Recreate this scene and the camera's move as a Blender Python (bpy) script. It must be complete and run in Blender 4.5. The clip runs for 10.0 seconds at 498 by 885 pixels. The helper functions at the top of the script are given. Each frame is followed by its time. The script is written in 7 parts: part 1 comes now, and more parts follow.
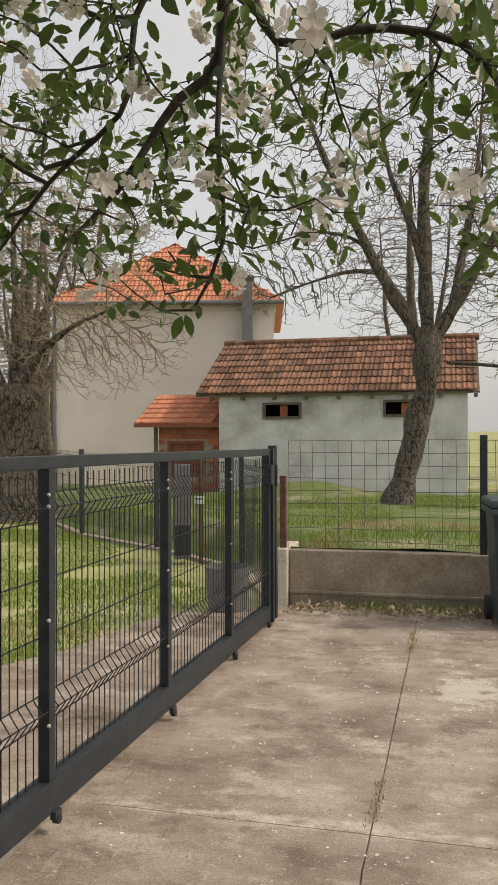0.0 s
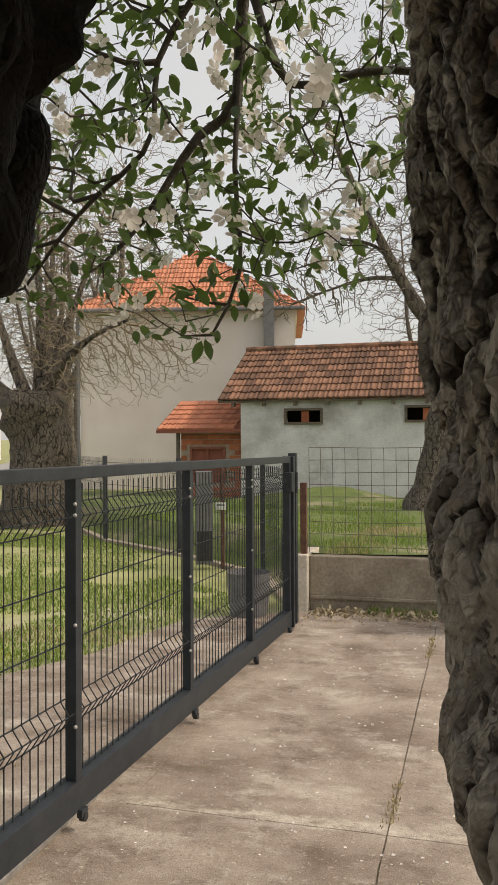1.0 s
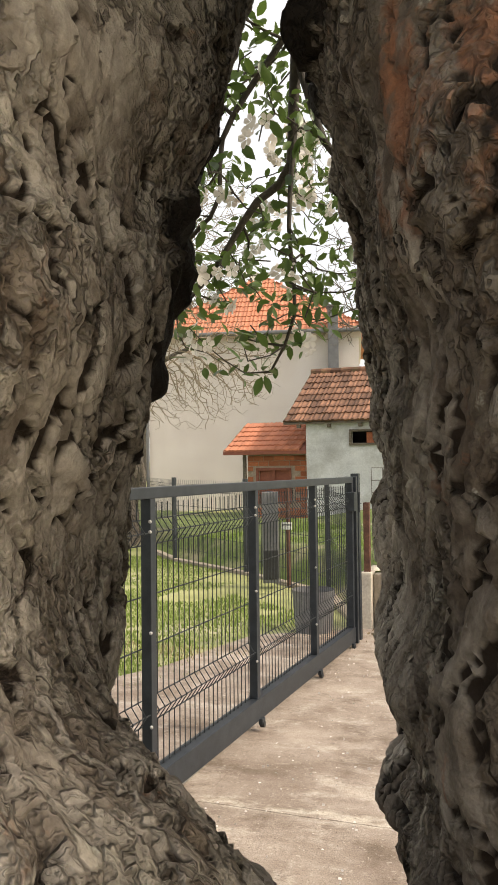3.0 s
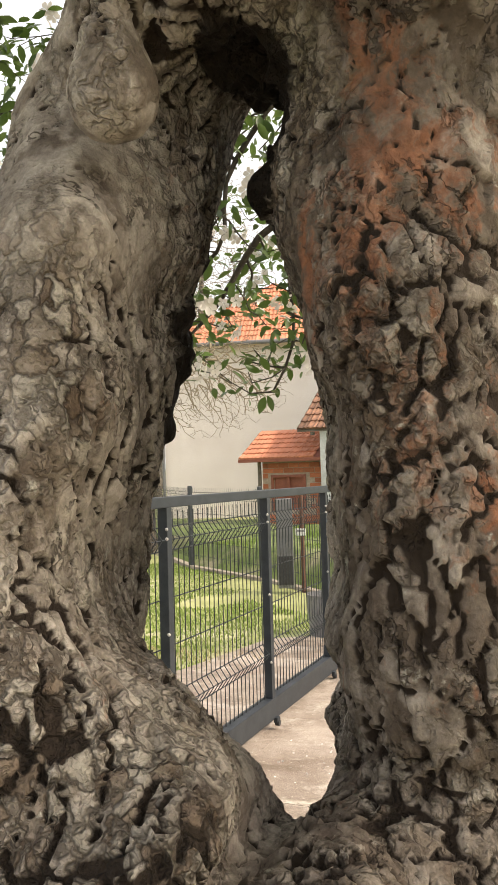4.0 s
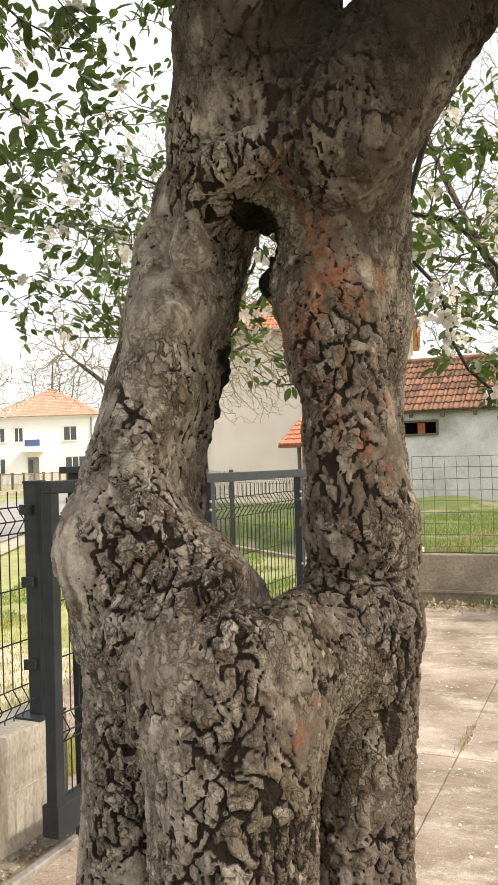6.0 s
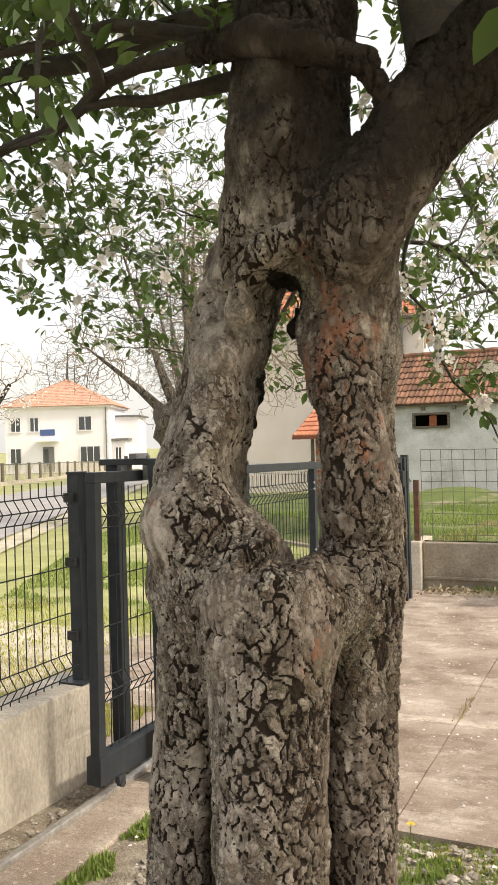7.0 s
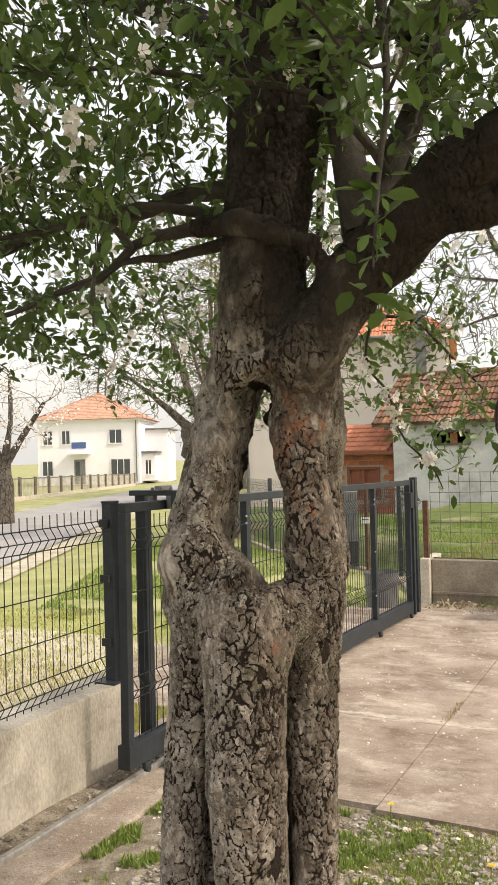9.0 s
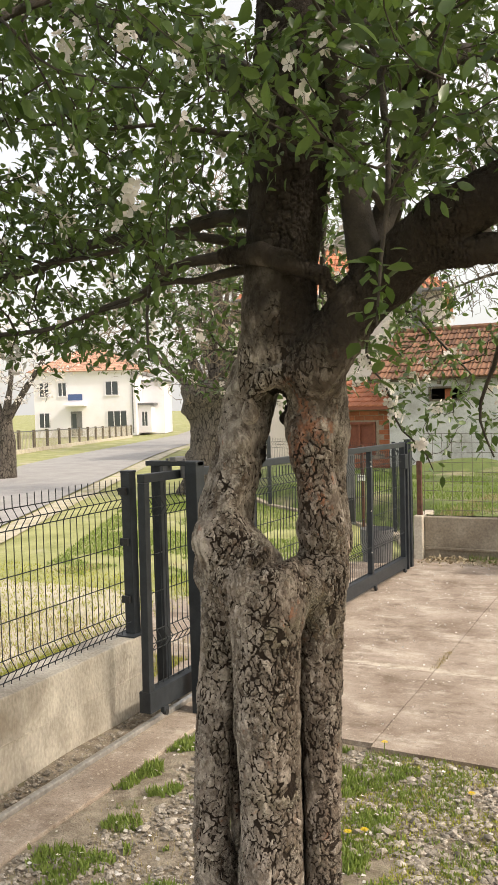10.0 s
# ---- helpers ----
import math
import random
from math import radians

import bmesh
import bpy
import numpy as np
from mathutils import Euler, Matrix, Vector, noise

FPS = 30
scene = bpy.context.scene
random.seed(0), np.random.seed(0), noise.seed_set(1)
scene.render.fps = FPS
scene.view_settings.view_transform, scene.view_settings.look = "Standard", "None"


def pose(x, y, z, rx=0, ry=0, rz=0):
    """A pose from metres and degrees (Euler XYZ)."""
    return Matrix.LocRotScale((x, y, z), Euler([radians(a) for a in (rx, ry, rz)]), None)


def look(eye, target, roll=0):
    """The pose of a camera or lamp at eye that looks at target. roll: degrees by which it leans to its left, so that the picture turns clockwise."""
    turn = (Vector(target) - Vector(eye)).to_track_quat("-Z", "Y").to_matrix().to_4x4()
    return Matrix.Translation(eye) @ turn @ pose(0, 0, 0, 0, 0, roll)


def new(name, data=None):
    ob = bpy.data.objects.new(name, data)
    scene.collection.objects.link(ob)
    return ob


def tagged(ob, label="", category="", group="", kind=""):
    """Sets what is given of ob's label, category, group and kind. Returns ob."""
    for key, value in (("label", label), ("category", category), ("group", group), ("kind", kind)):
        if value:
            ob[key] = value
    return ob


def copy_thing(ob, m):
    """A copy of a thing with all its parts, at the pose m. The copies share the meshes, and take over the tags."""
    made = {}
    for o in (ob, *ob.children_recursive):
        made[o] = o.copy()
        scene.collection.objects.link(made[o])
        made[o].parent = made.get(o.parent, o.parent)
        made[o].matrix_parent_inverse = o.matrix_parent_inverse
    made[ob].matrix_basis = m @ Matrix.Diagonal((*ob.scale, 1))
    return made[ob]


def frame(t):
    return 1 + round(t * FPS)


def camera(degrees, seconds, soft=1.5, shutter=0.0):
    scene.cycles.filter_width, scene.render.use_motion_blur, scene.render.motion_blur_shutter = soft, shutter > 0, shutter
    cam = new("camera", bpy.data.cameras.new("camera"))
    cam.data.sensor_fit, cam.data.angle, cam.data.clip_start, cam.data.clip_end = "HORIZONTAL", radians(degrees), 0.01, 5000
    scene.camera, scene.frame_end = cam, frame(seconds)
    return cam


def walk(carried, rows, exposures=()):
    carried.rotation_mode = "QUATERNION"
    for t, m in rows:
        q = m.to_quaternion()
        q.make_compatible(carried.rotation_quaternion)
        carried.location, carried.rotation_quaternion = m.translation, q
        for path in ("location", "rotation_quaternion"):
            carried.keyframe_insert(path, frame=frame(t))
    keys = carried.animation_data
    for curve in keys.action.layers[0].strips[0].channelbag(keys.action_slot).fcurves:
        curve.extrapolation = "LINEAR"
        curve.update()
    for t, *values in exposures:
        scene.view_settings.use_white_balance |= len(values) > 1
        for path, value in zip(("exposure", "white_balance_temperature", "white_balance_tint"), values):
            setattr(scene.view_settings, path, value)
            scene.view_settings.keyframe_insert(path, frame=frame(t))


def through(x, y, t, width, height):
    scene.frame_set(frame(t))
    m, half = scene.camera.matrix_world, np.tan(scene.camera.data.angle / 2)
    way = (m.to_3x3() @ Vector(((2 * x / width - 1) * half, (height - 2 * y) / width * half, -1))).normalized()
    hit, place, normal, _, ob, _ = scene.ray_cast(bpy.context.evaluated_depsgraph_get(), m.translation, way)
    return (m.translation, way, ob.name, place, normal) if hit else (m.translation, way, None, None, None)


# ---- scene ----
cam = camera(33.6, 10.0)
PATH = [
    (0, (0.2440, 0.0599, 1.3834), (-0.2485, 1.9979, 1.3539), -0.30),
    (0.5, (0.2637, 0.0183, 1.3969), (-0.2568, 1.9498, 1.3739), -0.45),
    (1, (0.2784, -0.0272, 1.4069), (-0.2661, 1.8973, 1.3889), -0.45),
    (1.5, (0.2937, -0.0807, 1.4035), (-0.2808, 1.8353, 1.3930), -0.45),
    (2, (0.3086, -0.1333, 1.4065), (-0.3084, 1.7692, 1.4065), -0.60),
    (2.5, (0.3291, -0.1809, 1.4088), (-0.3339, 1.7061, 1.4253), -0.50),
    (2.7, (0.3399, -0.2009, 1.4073), (-0.3381, 1.6806, 1.4303), -0.55),
    (3.8, (0.4507, -0.3966, 1.4253), (-0.2818, 1.4629, 1.4833), -1.90),
    (4, (0.4566, -0.4168, 1.4224), (-0.2749, 1.4437, 1.4754), -1.90),
    (4.5, (0.4785, -0.5080, 1.4035), (-0.2555, 1.3520, 1.4505), -1.85),
    (5, (0.5310, -0.6360, 1.4000), (-0.2230, 1.2160, 1.4370), -1.80),
    (5.2, (0.5535, -0.6770, 1.3940), (-0.2120, 1.1700, 1.4280), -1.95),
    (6.3, (0.7210, -0.9495, 1.3980), (-0.1225, 0.8640, 1.4140), -1.75),
    (6.5, (0.7485, -1.0165, 1.4030), (-0.1015, 0.7940, 1.4110), -1.70),
    (7, (0.8000, -1.2090, 1.4165), (-0.0550, 0.5990, 1.4170), -1.65),
    (7.5, (0.8700, -1.3625, 1.4600), (-0.0120, 0.4320, 1.4720), -1.70),
    (8, (0.9460, -1.4415, 1.4675), (0.0320, 0.3370, 1.4880), -1.75),
    (8.5, (1.0575, -1.5595, 1.4895), (0.1340, 0.2145, 1.5180), -1.70),
    (9, (1.1375, -1.6760, 1.5250), (0.2195, 0.1005, 1.5555), -1.60),
    (9.5, (1.1865, -1.8540, 1.5840), (0.2740, -0.0745, 1.5620), -1.55),
    (10, (1.2405, -2.0090, 1.6520), (0.3300, -0.2300, 1.5620), -1.65),
]
EXPOSURES = [(0, -0.45, 7300, 10), (1, -0.4, 7300, 10), (2, -0.15, 7300, 10), (2.7, 0.05, 7300, 10), (4, 0.54, 7300, 10), (5.2, 0.55, 7300, 10), (6.5, 0.32, 7300, 10), (8, 0.17, 7300, 10), (10, 0.15, 7300, 10)]
walk(cam, [(t, look(eye, target, roll)) for t, eye, target, roll in PATH], EXPOSURES)

# ---- light ----
SUN_TURN, SUN_UP = radians(87), radians(41)     # sun stands to the east (+x), behind thin cloud
world = bpy.data.worlds.new("sky")
scene.world = world
world.use_nodes = True
wn, wl = world.node_tree.nodes, world.node_tree.links
wn.clear()
sky = wn.new("ShaderNodeTexSky")
sky.sky_type, sky.sun_disc = "NISHITA", False
sky.sun_elevation, sky.sun_rotation = SUN_UP, SUN_TURN
sky.dust_density, sky.air_density = 6.0, 1.0
sky_bg = wn.new("ShaderNodeBackground")
sky_bg.inputs["Strength"].default_value = 0.10
cloud_bg = wn.new("ShaderNodeBackground")      # thin white overcast
cloud_bg.inputs["Strength"].default_value = 0.76
coord = wn.new("ShaderNodeTexCoord")
cloud_noise = wn.new("ShaderNodeTexNoise")
cloud_noise.inputs["Scale"].default_value, cloud_noise.inputs["Detail"].default_value = 2.2, 4.0
ramp = wn.new("ShaderNodeValToRGB")
ramp.color_ramp.elements[0].position, ramp.color_ramp.elements[0].color = 0.3, (0.84, 0.88, 0.96, 1)
ramp.color_ramp.elements[1].position, ramp.color_ramp.elements[1].color = 0.7, (1.0, 1.0, 1.0, 1)
both = wn.new("ShaderNodeAddShader")
wout = wn.new("ShaderNodeOutputWorld")
wl.new(coord.outputs["Generated"], cloud_noise.inputs["Vector"])
wl.new(cloud_noise.outputs["Fac"], ramp.inputs["Fac"])
wl.new(ramp.outputs["Color"], cloud_bg.inputs["Color"])
wl.new(sky.outputs["Color"], sky_bg.inputs["Color"])
wl.new(sky_bg.outputs[0], both.inputs[0])
wl.new(cloud_bg.outputs[0], both.inputs[1])
wl.new(both.outputs[0], wout.inputs["Surface"])

sun = new("sun", bpy.data.lights.new("sun", "SUN"))
sun.data.energy, sun.data.angle, sun.data.color = 2.3, radians(2.5), (1.0, 0.96, 0.90)
sun.matrix_world = look((30 * math.cos(SUN_UP), 1.5, 30 * math.sin(SUN_UP)), (0, 0, 0))


# ---- materials ----
def paint(name, c1, c2, scale=8.0, rough=0.8, metal=0.0, bump=0.0, fine=60.0, c3=None, stain=1.0, stretch=(1, 1, 1), spec=0.5, shine=0.0, island=0.0):
    """A surface with blotches from c1 to c2, finer grain, stains towards c3 and a relief."""
    m = bpy.data.materials.new(name)
    m.use_nodes = True
    n, l = m.node_tree.nodes, m.node_tree.links
    p = n["Principled BSDF"]
    tc = n.new("ShaderNodeTexCoord")
    mp = n.new("ShaderNodeMapping")
    mp.inputs["Scale"].default_value = stretch
    l.new(tc.outputs["Object"], mp.inputs["Vector"])
    big = n.new("ShaderNodeTexNoise")
    big.inputs["Scale"].default_value, big.inputs["Detail"].default_value, big.inputs["Roughness"].default_value = scale, 6, 0.62
    small = n.new("ShaderNodeTexNoise")
    small.inputs["Scale"].default_value, small.inputs["Detail"].default_value = fine, 5
    l.new(mp.outputs[0], big.inputs["Vector"])
    l.new(mp.outputs[0], small.inputs["Vector"])
    r = n.new("ShaderNodeValToRGB")
    r.color_ramp.elements[0].position, r.color_ramp.elements[0].color = 0.34, (*c1, 1)
    r.color_ramp.elements[1].position, r.color_ramp.elements[1].color = 0.66, (*c2, 1)
    l.new(big.outputs["Fac"], r.inputs["Fac"])
    col = r.outputs["Color"]
    grain = n.new("ShaderNodeMix")
    grain.data_type, grain.blend_type = "RGBA", "OVERLAY"
    grain.inputs["Factor"].default_value = 0.45
    l.new(col, grain.inputs["A"])
    l.new(small.outputs["Fac"], grain.inputs["B"])
    col = grain.outputs["Result"]
    if c3:
        st = n.new("ShaderNodeTexNoise")
        st.inputs["Scale"].default_value, st.inputs["Detail"].default_value, st.inputs["Roughness"].default_value = scale * 0.37, 8, 0.7
        l.new(tc.outputs["Object"], st.inputs["Vector"])
        sr = n.new("ShaderNodeMapRange")
        sr.inputs["From Min"].default_value, sr.inputs["From Max"].default_value, sr.inputs["To Max"].default_value = 0.52, 0.66, stain
        l.new(st.outputs["Fac"], sr.inputs["Value"])
        mx = n.new("ShaderNodeMix")
        mx.data_type = "RGBA"
        l.new(sr.outputs["Result"], mx.inputs["Factor"])
        l.new(col, mx.inputs["A"])
        mx.inputs["B"].default_value = (*c3, 1)
        col = mx.outputs["Result"]
    if island:
        geo = n.new("ShaderNodeNewGeometry")
        oi = n.new("ShaderNodeObjectInfo")
        ad = n.new("ShaderNodeMath")
        ad.operation = "ADD"
        l.new(geo.outputs["Random Per Island"], ad.inputs[0])
        l.new(oi.outputs["Random"], ad.inputs[1])
        fr = n.new("ShaderNodeMath")
        fr.operation = "FRACT"
        l.new(ad.outputs[0], fr.inputs[0])
        vr = n.new("ShaderNodeMapRange")
        vr.inputs["To Min"].default_value, vr.inputs["To Max"].default_value = 1 - island, 1 + island
        l.new(fr.outputs[0], vr.inputs["Value"])
        hs = n.new("ShaderNodeHueSaturation")
        l.new(vr.outputs["Result"], hs.inputs["Value"])
        l.new(col, hs.inputs["Color"])
        col = hs.outputs["Color"]
    l.new(col, p.inputs["Base Color"])
    p.inputs["Roughness"].default_value, p.inputs["Metallic"].default_value = rough, metal
    p.inputs["Specular IOR Level"].default_value = spec
    if bump:
        b = n.new("ShaderNodeBump")
        b.inputs["Strength"].default_value, b.inputs["Distance"].default_value = min(1.0, bump), 0.01
        ad2 = n.new("ShaderNodeMath")
        ad2.operation = "ADD"
        l.new(big.outputs["Fac"], ad2.inputs[0])
        l.new(small.outputs["Fac"], ad2.inputs[1])
        l.new(ad2.outputs[0], b.inputs["Height"])
        l.new(b.outputs["Normal"], p.inputs["Normal"])
    return m


def leafy(name, c1, c2, through_c, rough=0.42, through=0.4):
    """A thin leaf or petal: glossy front, and light that comes through."""
    m = bpy.data.materials.new(name)
    m.use_nodes = True
    n, l = m.node_tree.nodes, m.node_tree.links
    p = n["Principled BSDF"]
    geo = n.new("ShaderNodeNewGeometry")
    oi = n.new("ShaderNodeObjectInfo")
    ad = n.new("ShaderNodeMath")
    ad.operation = "ADD"
    l.new(geo.outputs["Random Per Island"], ad.inputs[0])
    l.new(oi.outputs["Random"], ad.inputs[1])
    fr = n.new("ShaderNodeMath")
    fr.operation = "FRACT"
    l.new(ad.outputs[0], fr.inputs[0])
    mx = n.new("ShaderNodeMix")
    mx.data_type = "RGBA"
    mx.inputs["A"].default_value, mx.inputs["B"].default_value = (*c1, 1), (*c2, 1)
    l.new(fr.outputs[0], mx.inputs["Factor"])
    tc = n.new("ShaderNodeTexCoord")
    ns = n.new("ShaderNodeTexNoise")
    ns.inputs["Scale"].default_value, ns.inputs["Detail"].default_value = 140, 4
    l.new(tc.outputs["Object"], ns.inputs["Vector"])
    ov = n.new("ShaderNodeMix")
    ov.data_type, ov.blend_type = "RGBA", "OVERLAY"
    ov.inputs["Factor"].default_value = 0.35
    l.new(mx.outputs["Result"], ov.inputs["A"])
    l.new(ns.outputs["Fac"], ov.inputs["B"])
    l.new(ov.outputs["Result"], p.inputs["Base Color"])
    p.inputs["Roughness"].default_value = rough
    t = n.new("ShaderNodeBsdfTranslucent")
    t.inputs["Color"].default_value = (*through_c, 1)
    ms = n.new("ShaderNodeMixShader")
    ms.inputs["Fac"].default_value = through
    l.new(p.outputs[0], ms.inputs[1])
    l.new(t.outputs[0], ms.inputs[2])
    l.new(ms.outputs[0], n["Material Output"].inputs["Surface"])
    return m


def bark_paint(name, plate1, plate2, crack, scale, tall, fresh=None, moss=None, depth=0.6, raw_at=None):
    """Bark: scaly plates with broken cracks between them, raw patches and a film of algae."""
    m = bpy.data.materials.new(name)
    m.use_nodes = True
    n, l = m.node_tree.nodes, m.node_tree.links
    p = n["Principled BSDF"]
    tc = n.new("ShaderNodeTexCoord")
    at = tc.outputs["Object"]

    def noise_at(sc, detail=6, rough=0.6, squash=1.0):
        ns = n.new("ShaderNodeTexNoise")
        ns.inputs["Scale"].default_value, ns.inputs["Detail"].default_value, ns.inputs["Roughness"].default_value = sc, detail, rough
        if squash != 1.0:
            sm = n.new("ShaderNodeMapping")
            sm.inputs["Scale"].default_value = (1, 1, squash)
            l.new(at, sm.inputs["Vector"])
            l.new(sm.outputs[0], ns.inputs["Vector"])
        else:
            l.new(at, ns.inputs["Vector"])
        return ns

    def ranged(sock, lo, hi, to_lo=0.0, to_hi=1.0):
        mr = n.new("ShaderNodeMapRange")
        for key, val in (("From Min", lo), ("From Max", hi), ("To Min", to_lo), ("To Max", to_hi)):
            mr.inputs[key].default_value = val
        l.new(sock, mr.inputs["Value"])
        return mr.outputs["Result"]

    def mixed(fac, a, b, mode="MIX"):
        mx = n.new("ShaderNodeMix")
        mx.data_type, mx.blend_type = "RGBA", mode
        for key, val in (("Factor", fac), ("A", a), ("B", b)):
            if isinstance(val, (int, float)):
                mx.inputs[key].default_value = val
            elif isinstance(val, tuple):
                mx.inputs[key].default_value = (*val, 1)
            else:
                l.new(val, mx.inputs[key])
        return mx.outputs["Result"]

    def calc(op, a, b):
        mt = n.new("ShaderNodeMath")
        mt.operation = op
        for k, val in enumerate((a, b)):
            if isinstance(val, (int, float)):
                mt.inputs[k].default_value = val
            else:
                l.new(val, mt.inputs[k])
        return mt.outputs[0]

    wob = noise_at(scale * 0.5, 3, 0.6)
    bent = mixed(0.9 / scale, at, wob.outputs["Color"], "LINEAR_LIGHT")
    mp = n.new("ShaderNodeMapping")
    mp.inputs["Scale"].default_value = (1, 1, tall)
    l.new(bent, mp.inputs["Vector"])
    edge = n.new("ShaderNodeTexVoronoi")
    edge.feature = "DISTANCE_TO_EDGE"
    edge.inputs["Scale"].default_value = scale
    fine = n.new("ShaderNodeTexVoronoi")
    fine.feature = "DISTANCE_TO_EDGE"
    fine.inputs["Scale"].default_value = scale * 2.3
    cell = n.new("ShaderNodeTexVoronoi")
    cell.inputs["Scale"].default_value = scale * 2.3
    for v in (edge, fine, cell):
        l.new(mp.outputs[0], v.inputs["Vector"])
    grain = noise_at(scale * 4, 9, 0.72, 0.6)
    blotch = noise_at(scale * 0.22, 7, 0.65, 0.7)
    sep = n.new("ShaderNodeSeparateColor")
    l.new(cell.outputs["Color"], sep.inputs[0])
    mixfac = calc("ADD", ranged(blotch.outputs["Fac"], 0.30, 0.70, 0.0, 0.6), calc("MULTIPLY", sep.outputs[0], 0.4))
    col = mixed(mixfac, plate1, plate2)
    col = mixed(0.85, col, grain.outputs["Fac"], "OVERLAY")
    if fresh:
        pn = noise_at(9.0, 7, 0.68, 0.4)
        push = pn.outputs["Fac"]
        if raw_at:
            near = n.new("ShaderNodeVectorMath")
            near.operation = "SUBTRACT"
            l.new(at, near.inputs[0])
            near.inputs[1].default_value = raw_at
            sq = n.new("ShaderNodeVectorMath")
            sq.operation = "MULTIPLY"
            l.new(near.outputs[0], sq.inputs[0])
            sq.inputs[1].default_value = (9.0, 7.0, 3.6)
            ln = n.new("ShaderNodeVectorMath")
            ln.operation = "LENGTH"
            l.new(sq.outputs[0], ln.inputs[0])
            push = calc("ADD", push, ranged(ln.outputs["Value"], 0.2, 1.2, 0.13, -0.03))
        col = mixed(ranged(push, 0.58, 0.68, 0.0, 0.8), col, fresh)
        col = mixed(0.5, col, grain.outputs["Fac"], "OVERLAY")
    if moss:
        mn = noise_at(4.3, 7, 0.65)
        col = mixed(ranged(mn.outputs["Fac"], 0.52, 0.70, 0.0, 0.45), col, moss)
    where = noise_at(scale * 0.25, 4, 0.6)
    broken = ranged(where.outputs["Fac"], 0.30, 0.52)                 # cracks open only in places
    e1 = ranged(edge.outputs["Distance"], 0.02, 0.10)
    e2 = ranged(fine.outputs["Distance"], 0.0, 0.09, 0.40, 1.0)
    gap = calc("MULTIPLY", calc("MAXIMUM", e1, calc("SUBTRACT", 1.0, broken)), e2)
    col = mixed(gap, crack, col)
    l.new(col, p.inputs["Base Color"])
    p.inputs["Roughness"].default_value, p.inputs["Specular IOR Level"].default_value = 0.85, 0.3
    height = calc("ADD", calc("MULTIPLY", grain.outputs["Fac"], 0.7), calc("ADD", gap, calc("MULTIPLY", sep.outputs[0], 0.3)))
    b = n.new("ShaderNodeBump")
    b.inputs["Strength"].default_value, b.inputs["Distance"].default_value = depth, 0.42 / scale
    l.new(height, b.inputs["Height"])
    l.new(b.outputs["Normal"], p.inputs["Normal"])
    return m


